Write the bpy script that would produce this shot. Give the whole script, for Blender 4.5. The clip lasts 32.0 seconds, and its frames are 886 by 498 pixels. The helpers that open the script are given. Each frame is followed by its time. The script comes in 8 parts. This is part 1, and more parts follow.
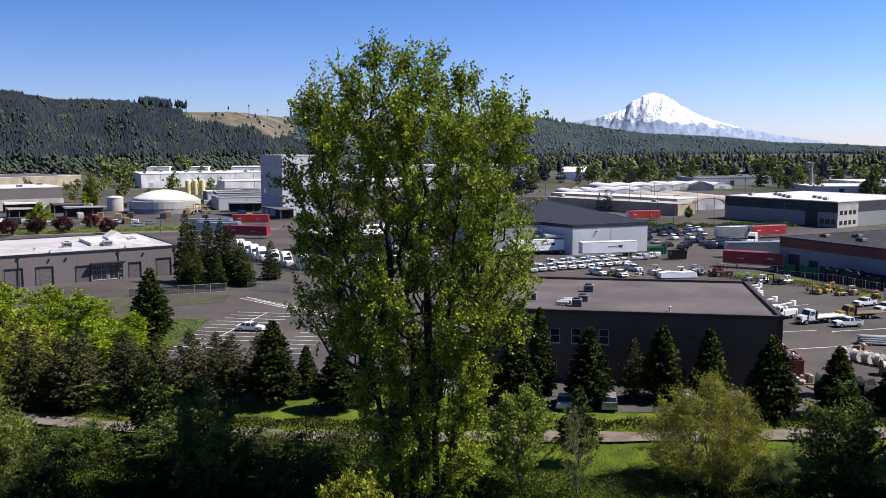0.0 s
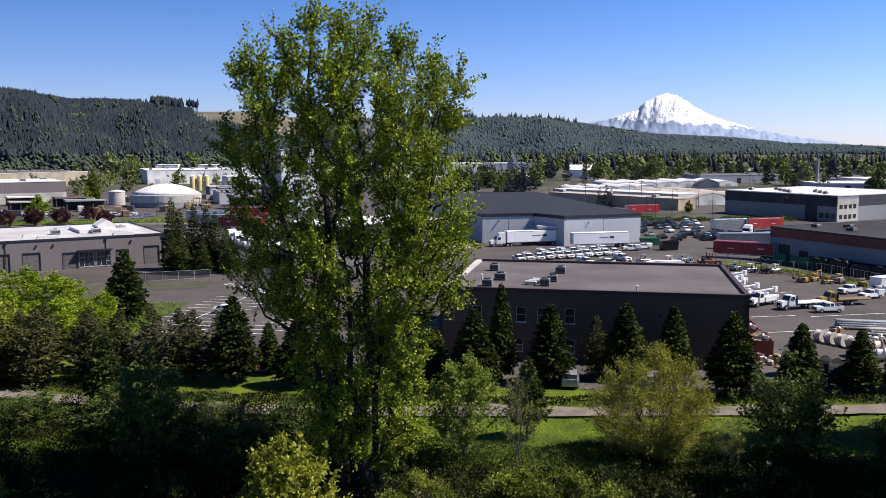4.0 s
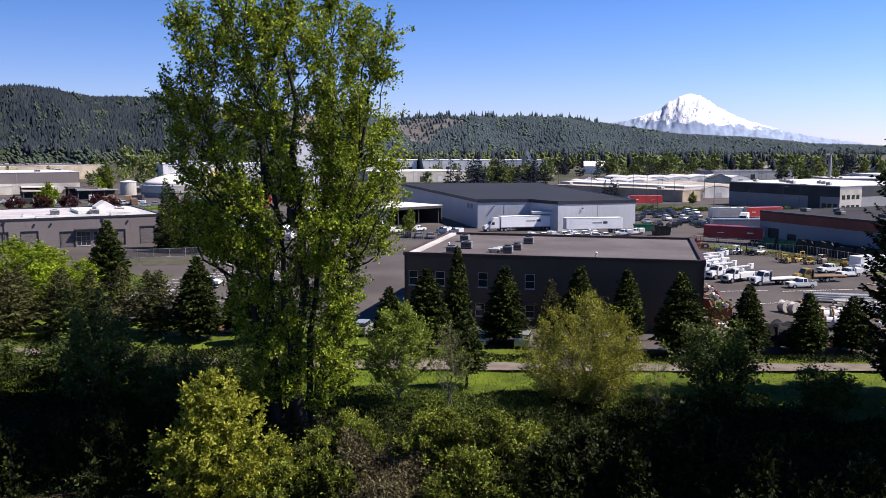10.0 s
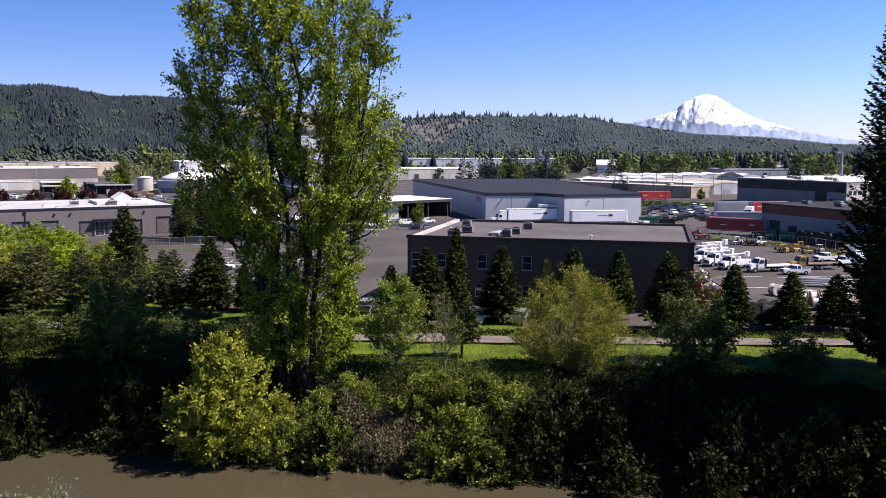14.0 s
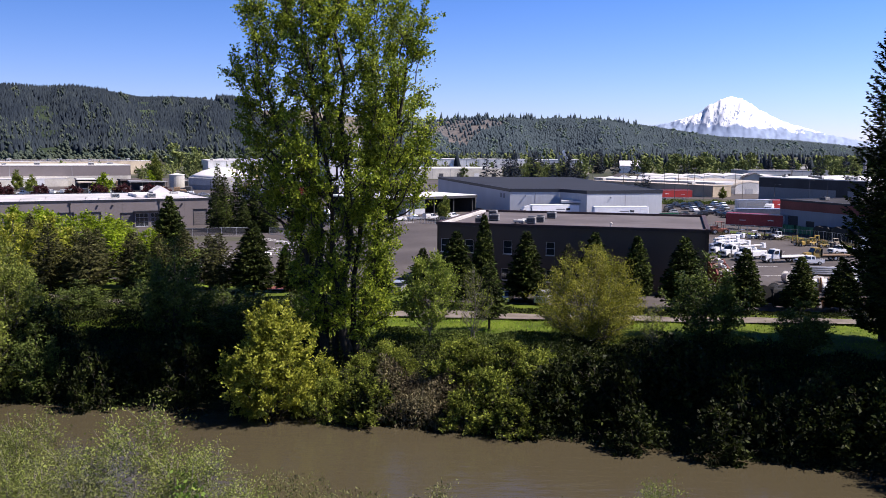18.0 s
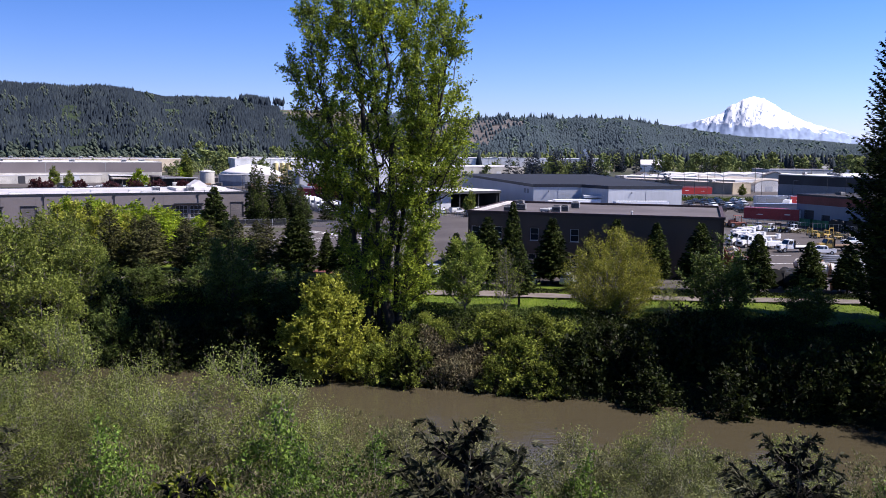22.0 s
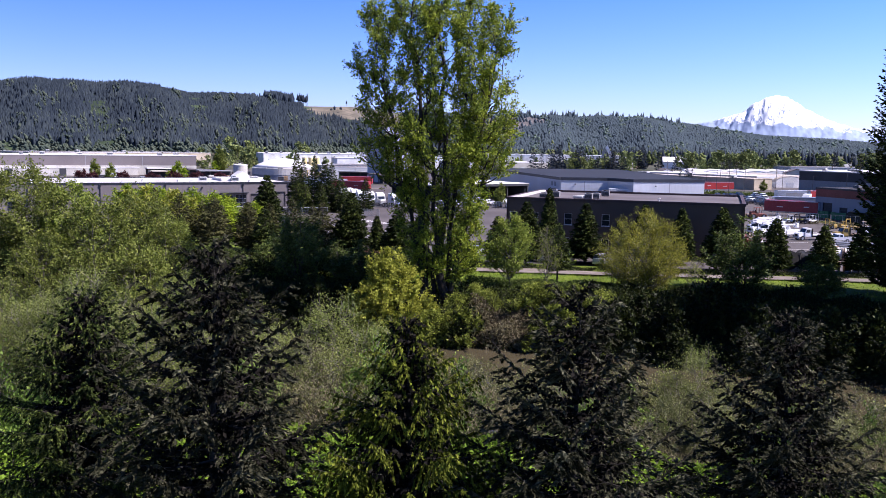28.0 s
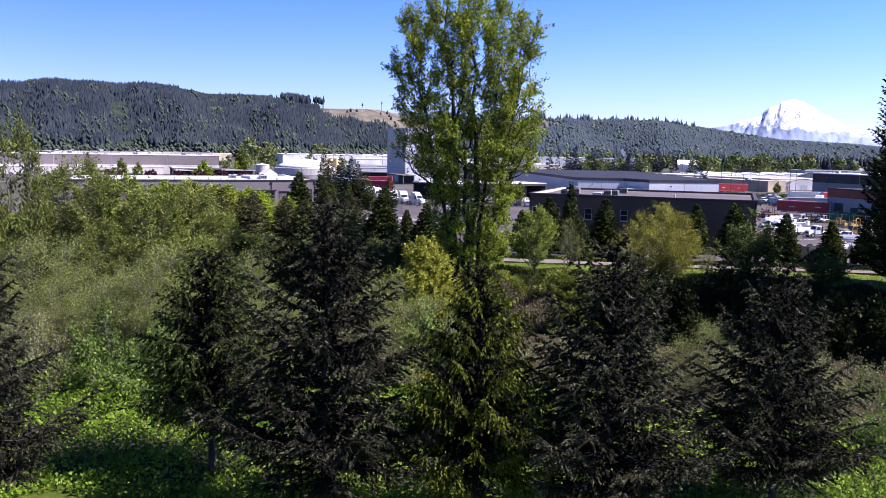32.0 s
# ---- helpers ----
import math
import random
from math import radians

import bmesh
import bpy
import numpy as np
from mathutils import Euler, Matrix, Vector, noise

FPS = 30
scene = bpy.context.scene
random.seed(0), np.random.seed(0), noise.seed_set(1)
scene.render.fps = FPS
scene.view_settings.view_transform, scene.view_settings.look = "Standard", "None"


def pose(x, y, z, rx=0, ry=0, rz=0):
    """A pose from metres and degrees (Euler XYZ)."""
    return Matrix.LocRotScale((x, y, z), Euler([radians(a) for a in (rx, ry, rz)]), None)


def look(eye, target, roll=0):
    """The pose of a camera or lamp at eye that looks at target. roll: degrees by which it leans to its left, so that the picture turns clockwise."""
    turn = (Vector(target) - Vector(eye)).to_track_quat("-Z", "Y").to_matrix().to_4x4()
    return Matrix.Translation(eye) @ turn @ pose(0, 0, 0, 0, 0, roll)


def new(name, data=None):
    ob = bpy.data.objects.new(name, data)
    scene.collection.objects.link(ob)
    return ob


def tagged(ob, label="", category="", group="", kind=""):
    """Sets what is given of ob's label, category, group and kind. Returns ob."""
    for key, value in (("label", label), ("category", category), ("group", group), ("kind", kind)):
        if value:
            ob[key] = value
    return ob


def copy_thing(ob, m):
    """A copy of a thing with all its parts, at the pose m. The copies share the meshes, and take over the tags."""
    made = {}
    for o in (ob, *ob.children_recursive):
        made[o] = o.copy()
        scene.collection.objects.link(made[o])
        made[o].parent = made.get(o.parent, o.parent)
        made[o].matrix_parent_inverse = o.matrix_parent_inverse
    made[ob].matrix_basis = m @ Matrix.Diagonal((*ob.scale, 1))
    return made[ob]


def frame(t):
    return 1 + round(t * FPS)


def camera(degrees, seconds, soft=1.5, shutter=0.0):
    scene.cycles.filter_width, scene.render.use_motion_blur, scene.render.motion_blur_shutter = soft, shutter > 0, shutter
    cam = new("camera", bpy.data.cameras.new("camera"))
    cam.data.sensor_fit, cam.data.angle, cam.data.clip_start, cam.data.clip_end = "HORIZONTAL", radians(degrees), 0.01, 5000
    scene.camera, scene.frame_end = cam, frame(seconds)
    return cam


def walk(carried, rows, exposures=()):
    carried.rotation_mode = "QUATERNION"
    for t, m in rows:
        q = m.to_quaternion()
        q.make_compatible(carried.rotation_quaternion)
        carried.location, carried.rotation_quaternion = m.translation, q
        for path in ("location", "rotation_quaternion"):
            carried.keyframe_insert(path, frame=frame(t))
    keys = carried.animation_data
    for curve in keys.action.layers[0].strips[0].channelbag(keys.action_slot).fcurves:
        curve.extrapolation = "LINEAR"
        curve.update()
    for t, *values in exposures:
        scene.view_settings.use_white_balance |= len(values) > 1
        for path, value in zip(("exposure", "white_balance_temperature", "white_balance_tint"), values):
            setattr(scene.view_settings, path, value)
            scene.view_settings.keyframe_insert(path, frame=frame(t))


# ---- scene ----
cam = camera(53.09, 32.0, soft=0.7)
PATH = [
    (0, pose(0.00, 0.00, 29.81, 83.296, 0.14, -0.000)),
    (1, pose(1.48, 0.08, 29.11, 83.335, 0.13, 0.212)),
    (2, pose(2.96, 0.12, 28.38, 83.355, 0.11, 0.407)),
    (3, pose(4.43, 0.19, 27.64, 83.368, 0.09, 0.618)),
    (3.5, pose(5.21, 0.24, 27.26, 83.374, 0.08, 0.732)),
    (5.5, pose(8.00, -0.02, 25.85, 83.338, -0.05, 1.313)),
    (6, pose(8.72, -0.11, 25.47, 83.346, -0.06, 1.463)),
    (7, pose(10.17, -0.44, 24.71, 83.363, -0.08, 1.737)),
    (8, pose(11.48, -0.94, 24.02, 83.381, -0.10, 1.928)),
    (9, pose(12.57, -1.67, 23.42, 83.399, -0.11, 2.102)),
    (10, pose(13.55, -2.63, 22.85, 83.414, -0.12, 2.335)),
    (11, pose(14.37, -3.72, 22.34, 83.425, -0.13, 2.575)),
    (12, pose(14.96, -4.93, 21.90, 83.436, -0.14, 2.804)),
    (13, pose(15.36, -6.32, 21.49, 83.443, -0.16, 3.049)),
    (14, pose(15.62, -7.86, 21.10, 83.442, -0.20, 3.319)),
    (14.5, pose(15.70, -8.71, 20.93, 83.428, -0.27, 3.472)),
    (16.5, pose(15.60, -12.27, 20.20, 83.553, -0.29, 4.208)),
    (17, pose(15.50, -13.27, 20.01, 83.542, -0.36, 4.424)),
    (18, pose(15.30, -15.27, 19.66, 83.563, -0.42, 4.803)),
    (19, pose(15.06, -17.35, 19.34, 83.580, -0.47, 5.127)),
    (20, pose(14.83, -19.56, 19.05, 83.582, -0.48, 5.448)),
    (21, pose(14.63, -21.86, 18.80, 83.572, -0.48, 5.783)),
    (22, pose(14.42, -24.19, 18.56, 83.553, -0.52, 6.107)),
    (23, pose(14.15, -26.39, 18.34, 83.536, -0.53, 6.397)),
    (24, pose(13.81, -28.43, 18.17, 83.504, -0.57, 6.635)),
    (25, pose(13.40, -30.33, 18.01, 83.444, -0.64, 6.839)),
    (25.5, pose(13.16, -31.26, 17.91, 83.416, -0.67, 6.933)),
    (27.5, pose(12.39, -34.93, 17.55, 83.372, -0.78, 7.291)),
    (28, pose(12.20, -35.95, 17.43, 83.374, -0.81, 7.385)),
    (29, pose(11.90, -38.01, 17.20, 83.406, -0.87, 7.591)),
    (30, pose(11.64, -40.10, 16.99, 83.450, -0.94, 7.801)),
    (31, pose(11.38, -42.21, 16.79, 83.497, -1.02, 8.027)),
    (32, pose(11.10, -44.31, 16.60, 83.538, -1.11, 8.282)),
]
EXPO = [(0.0, 0.69, 6550, 12), (9.0, 0.79, 6600, 16), (16.0, 0.90, 6500, 20), (20.0, 0.90, 6350, 20), (24.0, 0.93, 6020, 22), (28.0, 1.17, 6020, 27), (32.0, 1.32, 6000, 30)]
walk(cam, PATH, EXPO)

# ---------------------------------------------------------------- world and sun
SUN_DIR = Vector((0.63, -0.02, 0.775)).normalized()      # towards the sun: high on the right, a little ahead
world = bpy.data.worlds.new("sky")
scene.world = world
world.use_nodes = True
wt = world.node_tree
sky = wt.nodes.new("ShaderNodeTexSky")
sky.sky_type = 'NISHITA'
sky.sun_disc = False
sky.sun_elevation = math.asin(SUN_DIR.z)
sky.sun_rotation = math.atan2(SUN_DIR.x, SUN_DIR.y)
sky.air_density, sky.dust_density, sky.ozone_density = 1.0, 0.05, 2.0
sky.altitude = 400
wt.nodes["Background"].inputs[1].default_value = 0.056
sat = wt.nodes.new("ShaderNodeHueSaturation")
sat.inputs["Saturation"].default_value = 1.15
wt.links.new(sky.outputs[0], sat.inputs["Color"])
tone = wt.nodes.new("ShaderNodeMix")
tone.data_type, tone.blend_type = 'RGBA', 'MULTIPLY'
tone.inputs[0].default_value = 1.0
# the sky pales to a soft periwinkle at the horizon and brightens towards the sun's side
wc = wt.nodes.new("ShaderNodeTexCoord")
wsx = wt.nodes.new("ShaderNodeSeparateXYZ")
wt.links.new(wc.outputs["Generated"], wsx.inputs[0])
rise_f = wt.nodes.new("ShaderNodeMapRange")
rise_f.interpolation_type = 'SMOOTHSTEP'
rise_f.inputs[1].default_value, rise_f.inputs[2].default_value = -0.02, 0.30
wt.links.new(wsx.outputs["Z"], rise_f.inputs[0])
tint_sky = wt.nodes.new("ShaderNodeMix")
tint_sky.data_type = 'RGBA'
tint_sky.inputs[6].default_value, tint_sky.inputs[7].default_value = (0.96, 1.07, 1.78, 1), (0.46, 0.86, 1.44, 1)
wt.links.new(rise_f.outputs[0], tint_sky.inputs[0])
# and deepens towards the zenith, out of view, added to lower the fill light
deep_f = wt.nodes.new("ShaderNodeMapRange")
deep_f.interpolation_type = 'SMOOTHSTEP'
deep_f.inputs[1].default_value, deep_f.inputs[2].default_value = 0.16, 0.95
wt.links.new(wsx.outputs["Z"], deep_f.inputs[0])
deep_sky = wt.nodes.new("ShaderNodeMix")
deep_sky.data_type = 'RGBA'
deep_sky.inputs[7].default_value = (0.24, 0.42, 0.72, 1)
wt.links.new(deep_f.outputs[0], deep_sky.inputs[0])
wt.links.new(tint_sky.outputs[2], deep_sky.inputs[6])
wt.links.new(deep_sky.outputs[2], tone.inputs[7])
glow_f = wt.nodes.new("ShaderNodeMapRange")
for i_, v_ in enumerate((-0.5, 0.5, 0.044, 0.064)):
    glow_f.inputs[i_ + 1].default_value = v_
wt.links.new(wsx.outputs["X"], glow_f.inputs[0])
wt.links.new(glow_f.outputs[0], wt.nodes["Background"].inputs[1])
wt.links.new(sat.outputs[0], tone.inputs[6])
wt.links.new(tone.outputs[2], wt.nodes["Background"].inputs[0])
sun_data = bpy.data.lights.new("sun", 'SUN')
sun_data.energy, sun_data.angle, sun_data.color = 5.0, radians(0.5), (1.0, 0.95, 0.87)
sun = new("sun", sun_data)
sun.matrix_world = look(SUN_DIR * 100, (0, 0, 0))

# ---------------------------------------------------------------- materials


def mat(name, base, rough=0.8, metal=0.0, big=(0.15, 0.25), fine=(3.0, 0.15), bump=0.0, spec=0.4, per_object=0.0, per_island=0.0, streak=0.0):
    """A plain surface with a slow stain and a fine grain in world space."""
    m = bpy.data.materials.new(name)
    m.use_nodes = True
    n, l = m.node_tree.nodes, m.node_tree.links
    b = n["Principled BSDF"]
    b.inputs["Roughness"].default_value, b.inputs["Metallic"].default_value = rough, metal
    b.inputs["Specular IOR Level"].default_value = spec
    geo = n.new("ShaderNodeNewGeometry")
    src = geo.outputs["Position"]
    if streak:
        mp = n.new("ShaderNodeMapping")
        mp.inputs["Scale"].default_value = (1, 1, streak)
        l.new(src, mp.inputs[0])
        src = mp.outputs[0]
    hsv = n.new("ShaderNodeHueSaturation")
    hsv.inputs["Color"].default_value = (*base, 1)
    val = None
    for scale, amount in (big, fine):
        if amount <= 0:
            continue
        t = n.new("ShaderNodeTexNoise")
        t.inputs["Scale"].default_value, t.inputs["Detail"].default_value = scale, 4
        l.new(src, t.inputs["Vector"])
        r = n.new("ShaderNodeMapRange")
        r.inputs[1].default_value, r.inputs[2].default_value = 0.3, 0.7
        r.inputs[3].default_value, r.inputs[4].default_value = 1 - amount, 1 + amount
        l.new(t.outputs[0], r.inputs[0])
        val = times(n, l, val, r.outputs[0])
        last = t
    for amount, out in ((per_object, "o"), (per_island, "i")):
        if amount:
            s = n.new("ShaderNodeObjectInfo").outputs["Random"] if out == "o" else geo.outputs["Random Per Island"]
            r = n.new("ShaderNodeMapRange")
            r.inputs[3].default_value, r.inputs[4].default_value = 1 - amount, 1 + amount
            l.new(s, r.inputs[0])
            val = times(n, l, val, r.outputs[0])
    if val is not None:
        l.new(val, hsv.inputs["Value"])
    l.new(hsv.outputs[0], b.inputs["Base Color"])
    if bump:
        bn = n.new("ShaderNodeBump")
        bn.inputs["Strength"].default_value, bn.inputs["Distance"].default_value = bump, 0.05
        l.new(last.outputs[0], bn.inputs["Height"])
        l.new(bn.outputs[0], b.inputs["Normal"])
    return m


def times(n, l, a, b):
    if a is None:
        return b
    k = n.new("ShaderNodeMath")
    k.operation = 'MULTIPLY'
    l.new(a, k.inputs[0])
    l.new(b, k.inputs[1])
    return k.outputs[0]


def two_tone(name, a, b, scale=0.2, lo=0.45, hi=0.6, rough=0.95, fine=(4.0, 0.3), bump=0.3, third=None):
    """Ground of two colours in patches."""
    m = bpy.data.materials.new(name)
    m.use_nodes = True
    n, l = m.node_tree.nodes, m.node_tree.links
    p = n["Principled BSDF"]
    p.inputs["Roughness"].default_value, p.inputs["Specular IOR Level"].default_value = rough, 0.2
    geo = n.new("ShaderNodeNewGeometry")
    t = n.new("ShaderNodeTexNoise")
    t.inputs["Scale"].default_value, t.inputs["Detail"].default_value = scale, 6
    l.new(geo.outputs["Position"], t.inputs["Vector"])
    ramp = n.new("ShaderNodeValToRGB")
    ramp.color_ramp.elements[0].position, ramp.color_ramp.elements[0].color = lo, (*a, 1)
    ramp.color_ramp.elements[1].position, ramp.color_ramp.elements[1].color = hi, (*b, 1)
    if third:
        e = ramp.color_ramp.elements.new(min(hi + 0.12, 1.0))
        e.color = (*third, 1)
    l.new(t.outputs[0], ramp.inputs[0])
    f = n.new("ShaderNodeTexNoise")
    f.inputs["Scale"].default_value, f.inputs["Detail"].default_value = fine[0], 5
    l.new(geo.outputs["Position"], f.inputs["Vector"])
    r = n.new("ShaderNodeMapRange")
    r.inputs[1].default_value, r.inputs[2].default_value = 0.3, 0.7
    r.inputs[3].default_value, r.inputs[4].default_value = 1 - fine[1], 1 + fine[1]
    l.new(f.outputs[0], r.inputs[0])
    hsv = n.new("ShaderNodeHueSaturation")
    l.new(ramp.outputs[0], hsv.inputs["Color"])
    l.new(r.outputs[0], hsv.inputs["Value"])
    l.new(hsv.outputs[0], p.inputs["Base Color"])
    if bump:
        bn = n.new("ShaderNodeBump")
        bn.inputs["Strength"].default_value, bn.inputs["Distance"].default_value = bump, 0.1
        l.new(f.outputs[0], bn.inputs["Height"])
        l.new(bn.outputs[0], p.inputs["Normal"])
    return m


def leaf_mat(name, dark, mid, light, through_light=0.35, rough=0.6, gloss=0.12, patch=0.5, single=0.55):
    """Leaves: each blade has its own shade, and lets some light through."""
    m = bpy.data.materials.new(name)
    m.use_nodes = True
    n, l = m.node_tree.nodes, m.node_tree.links
    p = n["Principled BSDF"]
    p.inputs["Roughness"].default_value, p.inputs["Specular IOR Level"].default_value = rough, gloss
    geo = n.new("ShaderNodeNewGeometry")
    t = n.new("ShaderNodeTexNoise")
    t.inputs["Scale"].default_value, t.inputs["Detail"].default_value = patch, 3
    l.new(geo.outputs["Position"], t.inputs["Vector"])
    mixv = n.new("ShaderNodeMath")
    mixv.operation = 'ADD'
    half = n.new("ShaderNodeMath")
    half.operation = 'MULTIPLY_ADD'
    half.inputs[1].default_value, half.inputs[2].default_value = single, -single * 0.46
    l.new(geo.outputs["Random Per Island"], half.inputs[0])
    l.new(half.outputs[0], mixv.inputs[0])
    l.new(t.outputs[0], mixv.inputs[1])
    ramp = n.new("ShaderNodeValToRGB")
    ramp.color_ramp.elements[0].position, ramp.color_ramp.elements[0].color = 0.25, (*dark, 1)
    ramp.color_ramp.elements[1].position, ramp.color_ramp.elements[1].color = 0.85, (*light, 1)
    e = ramp.color_ramp.elements.new(0.52)
    e.color = (*mid, 1)
    l.new(mixv.outputs[0], ramp.inputs[0])
    obj = n.new("ShaderNodeObjectInfo")
    r = n.new("ShaderNodeMapRange")
    r.inputs[3].default_value, r.inputs[4].default_value = 0.8, 1.2
    l.new(obj.outputs["Random"], r.inputs[0])
    hsv = n.new("ShaderNodeHueSaturation")
    l.new(ramp.outputs[0], hsv.inputs["Color"])
    l.new(r.outputs[0], hsv.inputs["Value"])
    l.new(hsv.outputs[0], p.inputs["Base Color"])
    tr = n.new("ShaderNodeBsdfTranslucent")
    l.new(hsv.outputs[0], tr.inputs["Color"])
    mx = n.new("ShaderNodeMixShader")
    mx.inputs[0].default_value = through_light
    l.new(p.outputs[0], mx.inputs[1])
    l.new(tr.outputs[0], mx.inputs[2])
    l.new(mx.outputs[0], n["Material Output"].inputs["Surface"])
    return m


M = {}
M["grass"] = two_tone("grass", (0.045, 0.066, 0.005), (0.095, 0.130, 0.008), 0.25, 0.4, 0.62, fine=(6.0, 0.35))
# near-black soil: the bank's shade is put into its colour
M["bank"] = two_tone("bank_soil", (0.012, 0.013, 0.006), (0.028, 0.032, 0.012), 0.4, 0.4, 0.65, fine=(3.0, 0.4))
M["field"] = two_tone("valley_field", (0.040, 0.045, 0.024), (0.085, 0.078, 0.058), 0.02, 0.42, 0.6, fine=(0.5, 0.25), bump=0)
# ground under the ridge woods, with distance haze in its blue-grey
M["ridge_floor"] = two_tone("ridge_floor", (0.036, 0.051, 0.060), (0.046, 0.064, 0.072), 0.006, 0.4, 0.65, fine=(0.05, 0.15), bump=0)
M["forest_floor"] = two_tone("forest_floor", (0.018, 0.03, 0.014), (0.04, 0.06, 0.025), 0.01, 0.4, 0.65, fine=(0.2, 0.3), bump=0)
M["clearcut"] = two_tone("clearcut", (0.095, 0.085, 0.062), (0.16, 0.135, 0.10), 0.02, 0.42, 0.6, fine=(0.1, 0.25), bump=0)
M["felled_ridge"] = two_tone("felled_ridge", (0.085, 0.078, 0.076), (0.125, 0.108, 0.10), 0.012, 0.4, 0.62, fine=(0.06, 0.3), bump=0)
M["asphalt"] = two_tone("asphalt", (0.060, 0.052, 0.050), (0.090, 0.079, 0.075), 0.06, 0.38, 0.64, rough=0.9, fine=(1.3, 0.10), bump=0.05)
M["trail"] = two_tone("gravel_trail", (0.125, 0.105, 0.088), (0.175, 0.15, 0.127), 0.5, 0.4, 0.6, fine=(8.0, 0.15), bump=0.1)
M["concrete"] = mat("concrete", (0.42, 0.40, 0.37), 0.85, bump=0.1)
M["paint_line"] = mat("road_paint", (0.75, 0.74, 0.70), 0.7, fine=(2.0, 0.2))
M["brown_wall"] = mat("brown_painted_wall", (0.094, 0.066, 0.048), 0.85, big=(0.2, 0.08), fine=(5.0, 0.05), bump=0.05)
M["brown_trim"] = mat("dark_red_brown_coping", (0.06, 0.035, 0.03), 0.6)
M["roof_gray"] = two_tone("grey_membrane_roof", (0.088, 0.076, 0.076), (0.120, 0.105, 0.106), 0.12, 0.4, 0.62, rough=0.85, fine=(1.5, 0.08), bump=0.03)
M["roof_pale"] = mat("weathered_pale_roof", (0.42, 0.40, 0.40), 0.65, big=(0.12, 0.2), fine=(0.8, 0.08))
M["roof_tar"] = two_tone("dark_tarred_roof", (0.022, 0.020, 0.020), (0.038, 0.034, 0.034), 0.15, 0.4, 0.62, rough=0.85, fine=(1.5, 0.12), bump=0.03)
M["roof_white"] = mat("white_membrane_roof", (0.58, 0.56, 0.55), 0.6, big=(0.08, 0.16), fine=(0.8, 0.06))
M["roof_dark"] = mat("dark_slate_metal_roof", (0.022, 0.024, 0.031), 0.8, metal=0.0, big=(0.05, 0.15), fine=(0.6, 0.06), spec=0.2)
M["fascia_dark"] = mat("dark_fascia", (0.02, 0.022, 0.028), 0.5)
M["wall_bluegray"] = mat("blue_grey_metal_siding", (0.42, 0.435, 0.46), 0.5, big=(0.08, 0.08), fine=(1.5, 0.05), streak=0.2)
M["wall_taupe"] = mat("taupe_concrete_wall", (0.145, 0.126, 0.126), 0.85, big=(0.1, 0.08), fine=(2.0, 0.05))
M["wall_taupe_dark"] = mat("dark_taupe_roller_door", (0.105, 0.094, 0.094), 0.7)
M["wall_lightgray"] = mat("light_grey_wall", (0.42, 0.43, 0.45), 0.8, big=(0.05, 0.08))
M["wall_midgray"] = mat("mid_grey_wall", (0.22, 0.225, 0.235), 0.8, big=(0.05, 0.1))
M["wall_cream"] = mat("cream_wall", (0.40, 0.38, 0.34), 0.8)
M["wall_white"] = mat("white_wall", (0.72, 0.71, 0.68), 0.75)
M["wall_dark"] = mat("charcoal_wall", (0.035, 0.036, 0.042), 0.7)
M["wall_red"] = mat("brick_red_band", (0.17, 0.055, 0.045), 0.8)
M["tan"] = mat("tan_wall", (0.36, 0.30, 0.22), 0.8)
M["glass"] = mat("window_glass", (0.02, 0.025, 0.03), 0.08, spec=0.8, big=(0.1, 0), fine=(1, 0))
M["alu"] = mat("pale_aluminium_frame", (0.55, 0.53, 0.50), 0.45, metal=0.2)
M["galv"] = mat("galvanised_steel", (0.42, 0.43, 0.44), 0.4, metal=0.7)
M["hvac"] = mat("hvac_casing", (0.40, 0.40, 0.39), 0.5, metal=0.2)
M["hvac_dark"] = mat("weathered_unit_casing", (0.17, 0.165, 0.16), 0.6, metal=0.1, fine=(4.0, 0.2))
M["pole_dark"] = mat("dark_bronze_pole", (0.07, 0.065, 0.06), 0.5, metal=0.3)
M["black"] = mat("black_rubber", (0.014, 0.014, 0.015), 0.75)
M["chrome"] = mat("wheel_metal", (0.5, 0.5, 0.5), 0.35, metal=0.8)
M["white_paint"] = mat("white_vehicle_paint", (0.62, 0.62, 0.62), 0.35, spec=0.5, big=(0.4, 0.04), fine=(3, 0.03))
M["box_white"] = mat("white_trailer_panels", (0.85, 0.85, 0.85), 0.4, spec=0.4, big=(0.3, 0.05), fine=(3, 0.03))
M["red_paint"] = mat("red_vehicle_paint", (0.26, 0.022, 0.03), 0.4, big=(0.3, 0.15))
M["bright_red"] = mat("bright_red_paint", (0.40, 0.035, 0.03), 0.45)
M["yellow_paint"] = mat("yellow_machine_paint", (0.33, 0.22, 0.05), 0.5)
M["orange_paint"] = mat("rust_orange_paint", (0.15, 0.045, 0.03), 0.75)
M["roof_tarnish"] = mat("tarnished_metal_roof", (0.40, 0.35, 0.29), 0.6, big=(0.1, 0.25))
M["green_paint"] = mat("green_container_paint", (0.02, 0.16, 0.075), 0.5)
M["black_paint"] = mat("black_car_paint", (0.015, 0.015, 0.017), 0.42, spec=0.4)
M["silver_paint"] = mat("silver_car_paint", (0.35, 0.36, 0.38), 0.3, metal=0.5)
M["navy_paint"] = mat("navy_car_paint", (0.02, 0.028, 0.05), 0.42, spec=0.4)
M["bark"] = mat("dark_bark", (0.055, 0.045, 0.036), 0.95, big=(1.0, 0.3), fine=(8.0, 0.3), bump=0.4)
